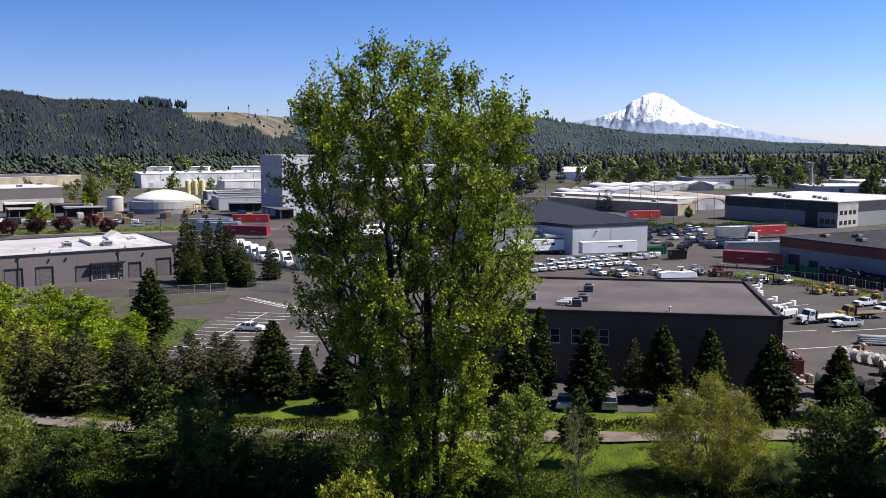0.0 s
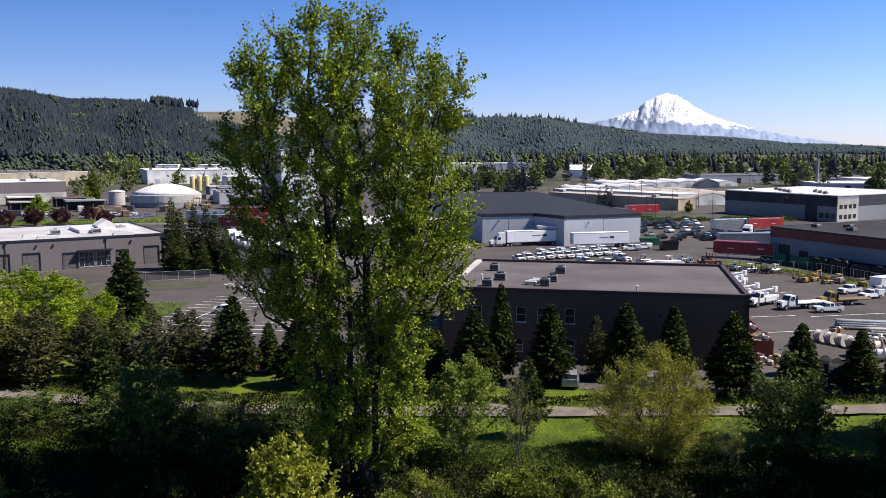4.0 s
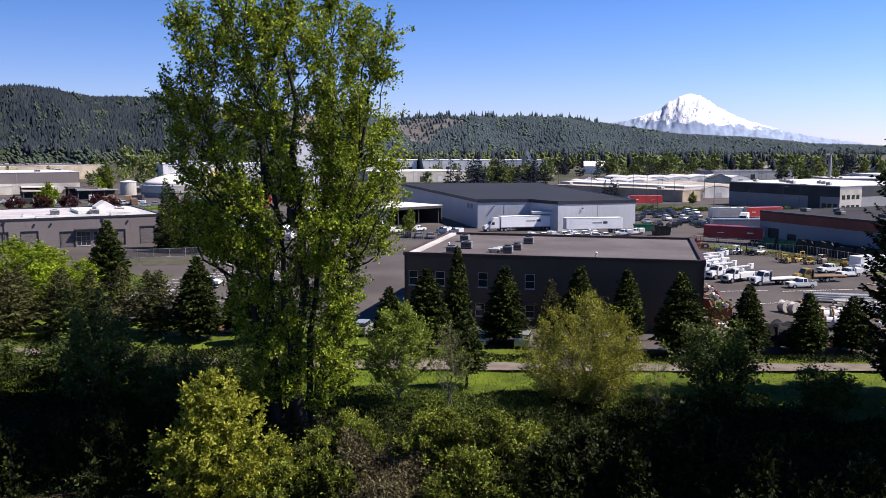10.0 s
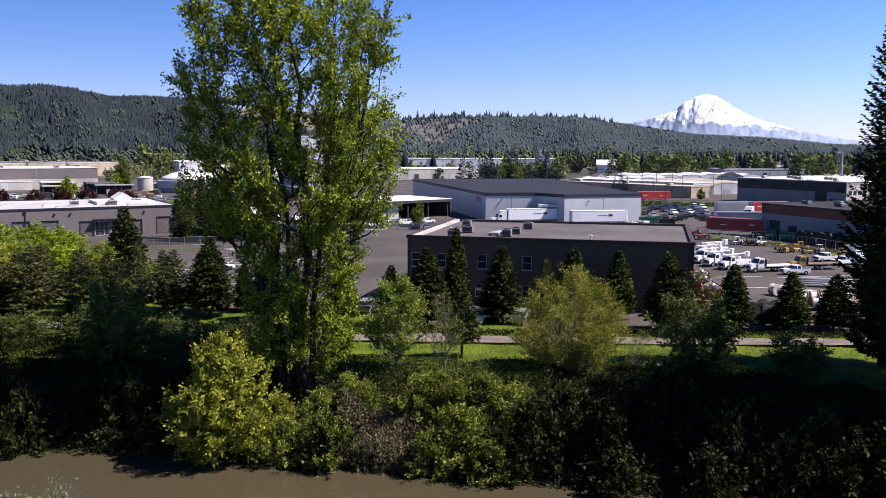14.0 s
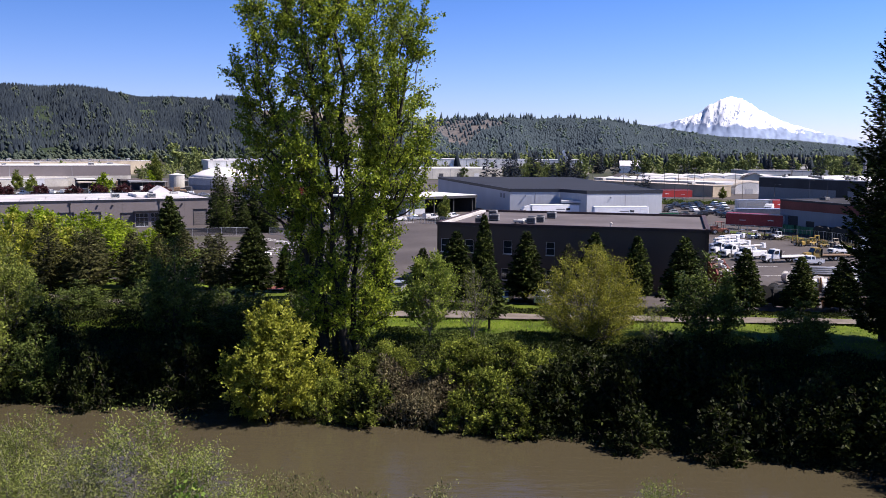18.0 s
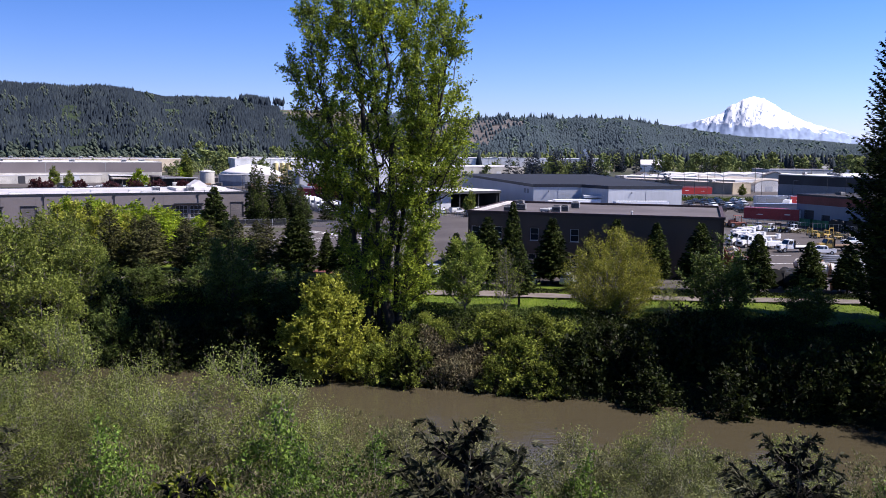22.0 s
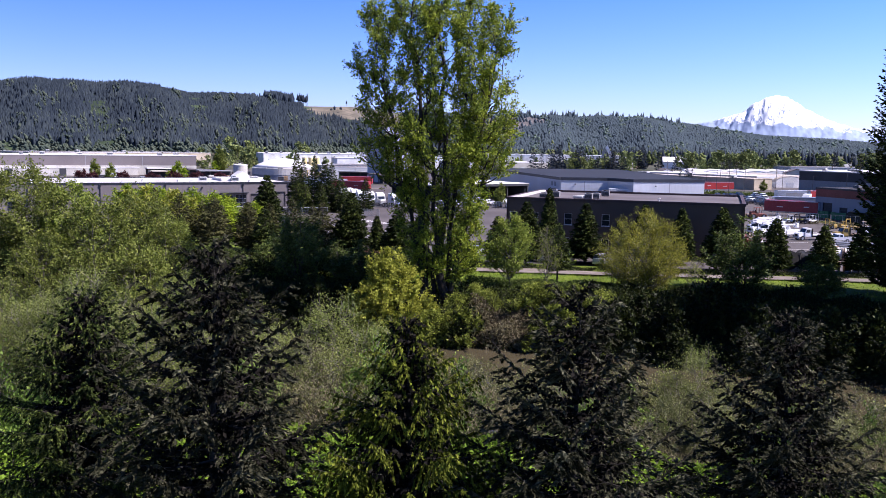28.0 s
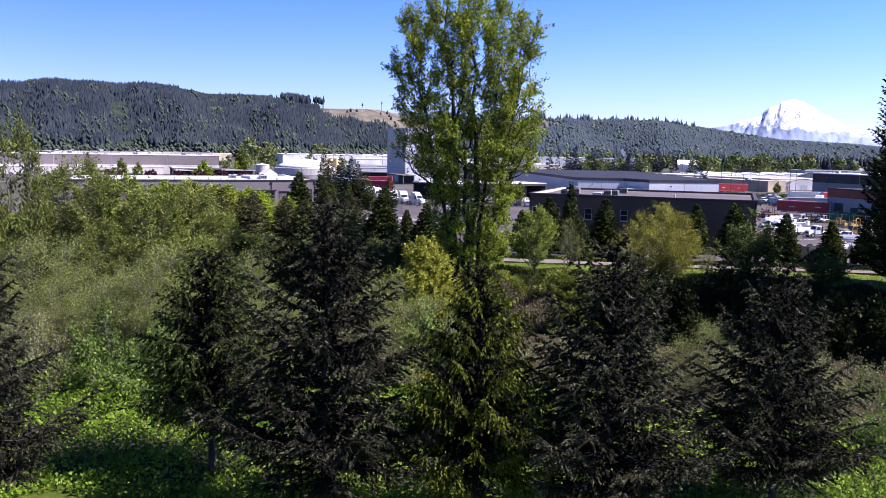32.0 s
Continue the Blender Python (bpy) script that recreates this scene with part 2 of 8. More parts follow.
M["bark_pale"] = mat("grey_brown_bark", (0.13, 0.115, 0.095), 0.95, big=(1.0, 0.3), fine=(8.0, 0.3), bump=0.4)
M["bark_dark"] = mat("furrowed_dark_bark", (0.030, 0.025, 0.021), 0.95, big=(1.0, 0.3), fine=(8.0, 0.3), bump=0.4)
# twigs inside near crowns, coloured near-black to stand for the inner shade
M["shade_twigs"] = mat("dead_inner_twigs", (0.009, 0.008, 0.006), 0.95, big=(1.0, 0.3), fine=(8.0, 0.3), spec=0.1)
M["wood"] = mat("brown_timber", (0.22, 0.14, 0.08), 0.8, per_object=0.25)
M["cottonwood"] = leaf_mat("cottonwood_leaves", (0.055, 0.085, 0.007), (0.155, 0.205, 0.016), (0.33, 0.38, 0.036), 0.30)
M["midgreen"] = leaf_mat("bank_alder_leaves", (0.0299, 0.0483, 0.01035), (0.0667, 0.09545, 0.01955), (0.138, 0.1725, 0.0391), 0.28)
M["willow"] = leaf_mat("willow_leaves", (0.147, 0.1522, 0.0189), (0.2678, 0.273, 0.0357), (0.4095, 0.4043, 0.0651), 0.33)
M["olive"] = leaf_mat("olive_bush_leaves", (0.055, 0.070, 0.010), (0.140, 0.172, 0.024), (0.31, 0.35, 0.055), 0.32)
M["alder"] = leaf_mat("alder_leaves", (0.105, 0.15, 0.021), (0.2025, 0.2625, 0.039), (0.345, 0.405, 0.075), 0.33)
M["yellowgreen"] = leaf_mat("yellow_green_leaves", (0.14, 0.155, 0.016), (0.285, 0.305, 0.035), (0.44, 0.45, 0.075), 0.36)
M["softgreen"] = leaf_mat("soft_green_leaves", (0.0748, 0.0968, 0.01584), (0.1364, 0.1672, 0.02992), (0.2288, 0.2596, 0.05456), 0.34)
M["limegreen"] = leaf_mat("lime_leaves", (0.10, 0.155, 0.008), (0.19, 0.265, 0.012), (0.32, 0.40, 0.026), 0.36)
# near-black leaves: deep shade on the banks is put into the shrub colour
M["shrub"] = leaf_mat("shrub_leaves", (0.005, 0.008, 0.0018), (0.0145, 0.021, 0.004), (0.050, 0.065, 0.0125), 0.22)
M["graygreen"] = leaf_mat("grey_green_willow_shrub", (0.080, 0.088, 0.028), (0.145, 0.155, 0.054), (0.25, 0.252, 0.11), 0.3, single=0.35)
M["twiggy"] = leaf_mat("budding_twigs", (0.072, 0.057, 0.035), (0.130, 0.110, 0.060), (0.21, 0.19, 0.10), 0.2)
M["pine"] = leaf_mat("pine_needles", (0.026, 0.029, 0.011), (0.056, 0.058, 0.020), (0.105, 0.105, 0.036), 0.1, gloss=0.06)
M["bramble"] = leaf_mat("bramble_leaves", (0.07624, 0.1398, 0.01271), (0.1525, 0.2541, 0.02033), (0.2796, 0.4066, 0.03812), 0.36)
M["fir"] = leaf_mat("fir_needles", (0.009, 0.014, 0.004), (0.026, 0.038, 0.009), (0.090, 0.116, 0.022), 0.10, gloss=0.06)
# clump-sized patches put lit fronds and shaded gaps into spruce and cedar colours
M["spruce"] = leaf_mat("spruce_needles", (0.010, 0.0105, 0.005), (0.028, 0.0285, 0.016), (0.125, 0.124, 0.076), 0.01, gloss=0.02, patch=1.3, single=0.2)
M["cedar"] = leaf_mat("cedar_sprays", (0.010, 0.014, 0.002), (0.060, 0.072, 0.008), (0.21, 0.24, 0.028), 0.04, gloss=0.03, patch=1.2, single=0.25)
M["palewillow"] = leaf_mat("pale_willow_leaves", (0.095, 0.125, 0.026), (0.170, 0.205, 0.046), (0.27, 0.30, 0.08), 0.33, single=0.35)
M["fresh"] = leaf_mat("fresh_green_bush", (0.048, 0.09, 0.0144), (0.102, 0.168, 0.0264), (0.192, 0.276, 0.048), 0.34)
M["maroon"] = leaf_mat("maroon_leaves", (0.03, 0.012, 0.015), (0.06, 0.018, 0.022), (0.09, 0.03, 0.03), 0.25)
# the blue in these firs is distance haze put into the needle colour
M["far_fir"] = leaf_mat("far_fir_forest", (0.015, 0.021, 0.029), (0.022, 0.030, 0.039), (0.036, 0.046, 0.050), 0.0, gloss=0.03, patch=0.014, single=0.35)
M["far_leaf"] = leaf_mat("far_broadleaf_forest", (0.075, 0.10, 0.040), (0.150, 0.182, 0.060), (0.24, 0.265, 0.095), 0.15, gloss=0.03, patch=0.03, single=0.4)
# ridge woods: distance haze is mixed into these two leaf colours
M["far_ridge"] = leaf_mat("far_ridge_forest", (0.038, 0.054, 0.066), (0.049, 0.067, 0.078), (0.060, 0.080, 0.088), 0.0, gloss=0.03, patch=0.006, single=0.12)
M["hazed_ridge_leaf"] = leaf_mat("ridge_broadleaf_forest", (0.062, 0.088, 0.074), (0.086, 0.115, 0.088), (0.115, 0.144, 0.098), 0.0, gloss=0.03, patch=0.01, single=0.2)
M["pale_track"] = two_tone("dirt_track", (0.20, 0.175, 0.14), (0.28, 0.25, 0.20), 0.05, fine=(0.5, 0.2), bump=0)
# hill broadleaves, shifted towards blue to carry the same haze
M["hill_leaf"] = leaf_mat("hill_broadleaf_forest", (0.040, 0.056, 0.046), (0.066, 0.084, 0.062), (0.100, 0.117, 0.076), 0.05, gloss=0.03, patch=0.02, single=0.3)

wat = bpy.data.materials.new("muddy_river_water")
wat.use_nodes = True
wn, wl_ = wat.node_tree.nodes, wat.node_tree.links
wb = wn["Principled BSDF"]
wb.inputs["Base Color"].default_value = (0.060, 0.050, 0.029, 1)
wb.inputs["Roughness"].default_value, wb.inputs["Specular IOR Level"].default_value = 0.12, 0.5
wg = wn.new("ShaderNodeNewGeometry")
wm = wn.new("ShaderNodeMapping")
wm.inputs["Scale"].default_value = (0.5, 1.6, 1)
wl_.new(wg.outputs["Position"], wm.inputs[0])
wx = wn.new("ShaderNodeTexNoise")
wx.inputs["Scale"].default_value, wx.inputs["Detail"].default_value = 0.9, 5
wl_.new(wm.outputs[0], wx.inputs["Vector"])
wbp = wn.new("ShaderNodeBump")
wbp.inputs["Strength"].default_value, wbp.inputs["Distance"].default_value = 0.35, 0.2
wl_.new(wx.outputs[0], wbp.inputs["Height"])
wl_.new(wbp.outputs[0], wb.inputs["Normal"])
M["water"] = wat

# ---------------------------------------------------------------- mesh helpers


class Shape:
    """Gathers simple solids into one mesh."""

    def __init__(self):
        self.v, self.f = [], []

    def add(self, vs, fs):
        o = len(self.v)
        self.v += [tuple(p) for p in vs]
        self.f += [tuple(i + o for i in q) for q in fs]
        return self

    def box(self, x0, y0, z0, x1, y1, z1, b=0.0):
        """A box; b rounds its upright and top edges with a small chamfer."""
        if b <= 0:
            vs = [(x, y, z) for z in (z0, z1) for x, y in ((x0, y0), (x1, y0), (x1, y1), (x0, y1))]
            return self.add(vs, [(3, 2, 1, 0), (4, 5, 6, 7), (0, 1, 5, 4), (1, 2, 6, 5), (2, 3, 7, 6), (3, 0, 4, 7)])
        ring = lambda i, z: [(x0 + b, y0 + i, z), (x1 - b, y0 + i, z), (x1 - i, y0 + b, z), (x1 - i, y1 - b, z),
                             (x1 - b, y1 - i, z), (x0 + b, y1 - i, z), (x0 + i, y1 - b, z), (x0 + i, y0 + b, z)]
        vs = ring(0, z0) + ring(0, z1 - b) + ring(b, z1)
        fs = [tuple(range(7, -1, -1)), tuple(range(16, 24))]
        for r in (0, 8):
            fs += [(r + i, r + (i + 1) % 8, r + 8 + (i + 1) % 8, r + 8 + i) for i in range(8)]
        return self.add(vs, fs)

    def tube(self, p, q, r0, r1=None, n=8, caps=True):
        p, q = Vector(p), Vector(q)
        r1 = r0 if r1 is None else r1
        d = (q - p).normalized()
        a = d.orthogonal().normalized()
        b = d.cross(a)
        vs = []
        for c, r in ((p, r0), (q, r1)):
            vs += [c + (a * math.cos(k * math.tau / n) + b * math.sin(k * math.tau / n)) * r for k in range(n)]
        fs = [(k, (k + 1) % n, n + (k + 1) % n, n + k) for k in range(n)]
        if caps:
            fs += [tuple(range(n - 1, -1, -1)), tuple(range(n, 2 * n))]
        return self.add(vs, fs)

    def prism(self, prof, y0, y1, inset=0.0, top=None):
        """A profile of (x, z) drawn across y; points above z = top are drawn in by inset."""
        n = len(prof)
        k = lambda z: inset if top is not None and z > top else 0.0
        vs = [(x, y0 + k(z), z) for x, z in prof] + [(x, y1 - k(z), z) for x, z in prof]
        fs = [tuple(range(n)), tuple(range(2 * n - 1, n - 1, -1))]
        fs += [(i, n + i, n + (i + 1) % n, (i + 1) % n) for i in range(n)]
        return self.add(vs, fs)

    def lathe(self, prof, n=24, c=(0, 0)):
        m = len(prof)
        vs = [(c[0] + r * math.cos(k * math.tau / n), c[1] + r * math.sin(k * math.tau / n), z) for r, z in prof for k in range(n)]
        fs = [(i * n + k, i * n + (k + 1) % n, (i + 1) * n + (k + 1) % n, (i + 1) * n + k) for i in range(m - 1) for k in range(n)]
        fs += [tuple(range(n - 1, -1, -1)), tuple(range((m - 1) * n, m * n))]
        return self.add(vs, fs)

    def turned(self, m):
        self.v = [tuple(m @ Vector(p)) for p in self.v]
        return self


def mesh_of(name, shape, material, smooth=False):
    me = bpy.data.meshes.new(name)
    if isinstance(shape, Shape):
        me.from_pydata(shape.v, [], shape.f)
        bm = bmesh.new()
        bm.from_mesh(me)
        bmesh.ops.recalc_face_normals(bm, faces=bm.faces)
        bm.to_mesh(me)
        bm.free()
    else:
        me.from_pydata(*shape)
    if material is not None:
        me.materials.append(material)
    if smooth:
        me.polygons.foreach_set("use_smooth", [True] * len(me.polygons))
    me.update()
    return me


def part(name, shape, material, parent, label="", smooth=False, at=None):
    me = shape if isinstance(shape, bpy.types.Mesh) else mesh_of(name, shape, material, smooth)
    ob = new(name, me)
    ob.parent = parent
    if at is not None:
        ob.matrix_basis = at
    if label:
        tagged(ob, label)
    return ob


def thing(name, label, category, group="", kind="", at=None):
    ob = new(name)
    ob.empty_display_size = 0.5
    if at is not None:
        ob.matrix_basis = at
    return tagged(ob, label, category, group, kind)


def leaf_mesh(name, p, d, length, width, material, rng, cup=0.15):
    """Many small blades: one folded four-cornered blade at each point p along the way d."""
    n = len(p)
    d = d / (np.linalg.norm(d, axis=1, keepdims=True) + 1e-9)
    r = rng.normal(size=(n, 3))
    s = np.cross(d, r)
    s /= np.linalg.norm(s, axis=1, keepdims=True) + 1e-9
    up = np.cross(s, d)
    ln, wd = np.broadcast_to(length, n)[:, None], np.broadcast_to(width, n)[:, None]
    v = np.empty((n, 4, 3))
    v[:, 0] = p
    v[:, 1] = p + d * ln * 0.45 + s * wd * 0.5 + up * wd * cup
    v[:, 2] = p + d * ln
    v[:, 3] = p + d * ln * 0.45 - s * wd * 0.5 + up * wd * cup
    me = bpy.data.meshes.new(name)
    me.vertices.add(4 * n)
    me.vertices.foreach_set("co", v.reshape(-1))
    me.loops.add(4 * n)
    me.loops.foreach_set("vertex_index", np.arange(4 * n, dtype=np.int32))
    me.polygons.add(n)
    me.polygons.foreach_set("loop_start", np.arange(0, 4 * n, 4, dtype=np.int32))
    me.polygons.foreach_set("loop_total", np.full(n, 4, dtype=np.int32))
    me.materials.append(material)
    me.update(calc_edges=True)
    return me


def unit(v):
    return v / (np.linalg.norm(v, axis=-1, keepdims=True) + 1e-9)


# ---------------------------------------------------------------- lie of the land


def bank_far(x):
    c = np.clip(x, -75.0, 75.0)
    return 61.5 - 0.13 * c - 0.0018 * c * c


def bank_near(x):
    return bank_far(x) - 25.0 + 2.0 * np.sin(x * 0.09)


def sstep(a, b, x):
    t = np.clip((x - a) / (b - a), 0, 1)
    return t * t * (3 - 2 * t)


WATER = -5.0
# the skyline: bearing in degrees from straight ahead, rise in degrees seen from 30 m up
AZ = [-80, -45, -33.6, -30.7, -26, -23, -20, -18.5, -15.6, -12, -10, -6, -2.5, 0, 4, 7, 9, 11.5, 15, 18, 21, 26, 40, 80]
EL = [1.6, 2.2, 2.4, 2.78, 2.5, 2.42, 2.25, 2.14, 2.08, 1.95, 1.75, 1.55, 1.6, 1.65, 1.5, 1.4, 1.05, 0.6, 0.4, 0.2, -0.05, -0.3, -0.3, 0.3]
R0 = [1050, 1050, 1050, 1050, 1050, 1050, 1050, 1080, 1120, 1200, 1300, 1500, 1650, 1700, 1700, 1700, 1700, 1750, 1800, 1900, 2000, 2000, 2000, 2000]
R1 = [1650, 1650, 1650, 1650, 1650, 1650, 1680, 1700, 1800, 1950, 2100, 2400, 2600, 2700, 2700, 2700, 2750, 2800, 2900, 3000, 3000, 3000, 3000, 3000]


def height(x, y):
    x, y = np.asarray(x, float), np.asarray(y, float)
    f, n = bank_far(x), bank_near(x)
    z = np.where(y > f, -5.6 + 5.6 * sstep(f - 1.0, f + 13.0, y), 0.0)
    z = np.where(y < n, -5.6 + 5.6 * sstep(-(n + 1.0), -(n - 26.0), -y), z)
    z = np.where((y <= f) & (y >= n), -6.5, z)
    r = np.hypot(x, y)
    az = np.degrees(np.arctan2(x, np.maximum(y, 1e-6)))
    az = np.where(y <= 0, np.sign(x) * 80, az)
    top = np.tan(np.radians(np.interp(az, AZ, EL))) * np.interp(az, AZ, R1) + 30
    r0, r1 = np.interp(az, AZ, R0), np.interp(az, AZ, R1)
    rough = 1 + 0.035 * np.sin(az * 0.9 + r * 0.004) + 0.012 * np.sin(az * 2.3 + 1.0)
    hill = top * sstep(r0, r1, r * rough) * np.where(az < -14, 1.0, 1.0)
    return np.where(r > 900, hill, z)


def spread(a, b, near, far, c):
    """Coordinates from a to b, dense within near of c."""
    out, x, s = [], c, near
    while x < b:
        out.append(x)
        if x - c > far:
            s *= 1.09
        x += s
    out.append(b)
    x, s = c - near, near
    while x > a:
        out.append(x)
        if c - x > far:
            s *= 1.09
        x -= s
    out.append(a)
    return np.array(sorted(out))


gx, gy = spread(-4300, 4300, 3.0, 90, 0.0), spread(-900, 4900, 1.6, 62, 42.0)
GX, GY = np.meshgrid(gx, gy)
GZ = height(GX, GY)
near_zone = (np.abs(GX) < 200) & (GY < 95)
GZ = GZ + np.where(near_zone & (GZ > -5.2), 0.18 * np.sin(GX * 0.7 + GY * 0.3) * np.sin(GY * 0.55), 0)
nx, ny = len(gx), len(gy)
gv = np.stack([GX, GY, GZ], -1).reshape(-1, 3)
ii = (np.arange(ny - 1)[:, None] * nx + np.arange(nx - 1)[None, :]).reshape(-1)
gf = np.stack([ii, ii + 1, ii + nx + 1, ii + nx], -1)
gme = bpy.data.meshes.new("ground")
gme.from_pydata(gv.tolist(), [], gf.tolist())
for k in ("grass", "bank", "field", "forest_floor", "clearcut", "ridge_floor", "felled_ridge"):
    gme.materials.append(M[k])
cx, cy, cz = gv[gf].mean(1).T
caz = np.degrees(np.arctan2(cx, np.maximum(cy, 1e-6)))
cr = np.hypot(cx, cy)
slot = np.full(len(gf), 2)
slot[(cy < 150) & (np.abs(cx) < 250)] = 0
fb, nb = bank_far(cx), bank_near(cx)
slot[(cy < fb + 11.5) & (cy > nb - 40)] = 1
slot[(cr > 1000) & (cz > 6)] = 3
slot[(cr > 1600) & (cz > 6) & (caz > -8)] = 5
ctop = np.tan(np.radians(np.interp(caz, AZ, EL))) * np.interp(caz, AZ, R1) + 30


def left_cut(az, z, t):
    """The bare felled slope under the skyline clump."""
    return (az > -16.3) & (az < -8.0) & (z > t * (0.52 + 0.04 * np.sin(az * 3) + 0.08 * np.clip(-13.5 - az, 0, 3) - 0.10 * np.clip(az + 12.5, 0, 2)))


def right_cut(az, z, t):
    """The brown felled slope on the far ridge."""
    return (az > -6.2 + 0.5 * np.sin(z * 0.1)) & (az < -0.5 + 0.7 * np.sin(z * 0.09) - 0.02 * (t - z)) & (z > t * (0.36 + 0.10 * np.sin(az * 2.3) + 0.05 * np.sin(az * 5.1)))


slot[left_cut(caz, cz, ctop) & (cr > 1200)] = 4
slot[right_cut(caz, cz, ctop) & (cr > 1700)] = 6
gme.polygons.foreach_set("material_index", slot.astype(np.int32))
gme.polygons.foreach_set("use_smooth", [True] * len(gf))
tagged(new("ground", gme), "grassy valley floor with wooded hills on the horizon", "ground", kind="structure")

wv = [(x, y, WATER) for x, y in ((-900, -20), (900, -20), (900, 95), (-900, 95))]
tagged(new("water", mesh_of("water", (wv, [], [(0, 1, 2, 3)]), M["water"])), "muddy brown river between bushy banks", "river", kind="structure")

# the snow mountain: snow above a wandering snowline, ribs of bare rock running down the slopes
msn = bpy.data.materials.new("snow_and_rock")
msn.use_nodes = True
qn, ql = msn.node_tree.nodes, msn.node_tree.links
qb = qn["Principled BSDF"]
qb.inputs["Roughness"].default_value, qb.inputs["Specular IOR Level"].default_value = 0.85, 0.15
qc = qn.new("ShaderNodeTexCoord")
qs = qn.new("ShaderNodeSeparateXYZ")
ql.new(qc.outputs["Object"], qs.inputs[0])


def q_math(op, a, b, c=None):
    k = qn.new("ShaderNodeMath")
    k.operation = op
    for i, v in enumerate((a, b, c)):
        if v is None:
            continue
        if isinstance(v, (int, float)):
            k.inputs[i].default_value = v
        else:
            ql.new(v, k.inputs[i])
    return k.outputs[0]


def q_noise(sx, sy, sz, detail, dist=0.0):
    mp = qn.new("ShaderNodeMapping")
    mp.inputs["Scale"].default_value = (sx, sy, sz)
    ql.new(qc.outputs["Object"], mp.inputs[0])
    t = qn.new("ShaderNodeTexNoise")
    t.inputs["Scale"].default_value, t.inputs["Detail"].default_value, t.inputs["Distortion"].default_value = 1.0, detail, dist
    ql.new(mp.outputs[0], t.inputs["Vector"])
    return t.outputs[0]


def q_range(v, a, b, c, d):
    r = qn.new("ShaderNodeMapRange")
    for i, k in enumerate((a, b, c, d)):
        r.inputs[i + 1].default_value = k
    ql.new(v, r.inputs[0])
    return r.outputs[0]


line_z = q_math('MAXIMUM', q_math('MULTIPLY_ADD', qs.outputs["X"], -0.06, 143.0), q_math('MULTIPLY_ADD', qs.outputs["X"], -0.2, 121.0))
above = q_math('SUBTRACT', qs.outputs["Z"], line_z)
above = q_math('MULTIPLY_ADD', q_noise(0.022, 0.02, 0.016, 6, 0.8), 90.0, q_math('SUBTRACT', above, 45.0))
snow_low = q_range(above, -5.0, 5.0, 0.0, 1.0)
ribs = q_noise(0.075, 0.03, 0.018, 6, 1.6)
lee = q_range(qs.outputs["X"], -160.0, 140.0, 0.565, 0.615)
bare = q_range(q_math('SUBTRACT', ribs, lee), -0.012, 0.03, 0.0, 1.0)
crest = q_range(qs.outputs["Z"], 225.0, 262.0, 1.0, 0.0)
bare = q_math('MULTIPLY', bare, crest)
snowy = q_math('MULTIPLY', snow_low, q_math('SUBTRACT', 1.0, bare))
qm = qn.new("ShaderNodeMix")
qm.data_type = 'RGBA'
ql.new(snowy, qm.inputs[0])
# the rock's blue-grey also carries the distance haze round the mountain's foot
qm.inputs[6].default_value, qm.inputs[7].default_value = (0.24, 0.30, 0.42, 1), (0.86, 0.87, 0.89, 1)
qh = qn.new("ShaderNodeHueSaturation")
ql.new(qm.outputs[2], qh.inputs["Color"])
ql.new(q_range(q_noise(0.03, 0.03, 0.03, 5), 0.3, 0.7, 0.86, 1.12), qh.inputs["Value"])
ql.new(qh.outputs[0], qb.inputs["Base Color"])

mxs, mys = np.linspace(-1100, 1500, 420), np.linspace(-420, 420, 90)
MX, MY = np.meshgrid(mxs, mys)
prof_x = [-1100, -760, -540, -440, -380, -303, -225, -147, -122, -95, -74, -52, -28, -6, 14, 30, 52, 78, 110, 147, 196, 250, 300, 354, 475, 613, 769, 960, 1200, 1500]
prof_z = [60, 100, 126, 136, 138, 148, 172, 198, 219, 241, 249, 261, 272, 279, 280, 276, 271, 261, 240, 214, 188, 160, 141, 127, 92, 64, 42, 12, 4, 0]
ridge = np.interp(MX, prof_x, prof_z)
w = np.exp(-(MY / 200.0) ** 2)
rough = sum(np.sin(MX * a + MY * b + c) * d for a, b, c, d in ((0.05, 0.03, 0, 3), (0.11, -0.07, 1, 2.4), (0.021, 0.05, 2, 4), (0.23, 0.15, 3, 1.6), (0.41, -0.2, 0.5, 0.9)))
cliffs = np.abs(np.sin(MX * 0.043 + 0.9 * np.sin(MY * 0.02))) * 13 + np.abs(np.sin(MX * 0.097 + 1.3 * np.sin(MY * 0.031))) * 5
side = 1 - np.exp(-(MY / 70.0) ** 2) * 0.85
ridge = ridge + 2.2 * np.sin(MX * 0.19) * np.sin(MX * 0.071 + 1) + 1.4 * np.sin(MX * 0.43)
MZ = ridge * w + (rough + cliffs - 9) * w * np.clip(ridge / 150, 0.2, 1) * side + 8
mv = np.stack([MX, MY, MZ], -1).reshape(-1, 3)
nmx, nmy = len(mxs), len(mys)
ii = (np.arange(nmy - 1)[:, None] * nmx + np.arange(nmx - 1)[None, :]).reshape(-1)
mf = np.stack([ii, ii + 1, ii + nmx + 1, ii + nmx], -1)
mme = bpy.data.meshes.new("mountain")
mme.from_pydata(mv.tolist(), [], mf.tolist())
mme.materials.append(msn)
mme.polygons.foreach_set("use_smooth", [True] * len(mf))
mount = tagged(new("mountain", mme), "snow-covered volcano far beyond the wooded ridges", "mountain", kind="structure")
mount.matrix_basis = pose(1062, 4570, 0, 0, 0, -13)
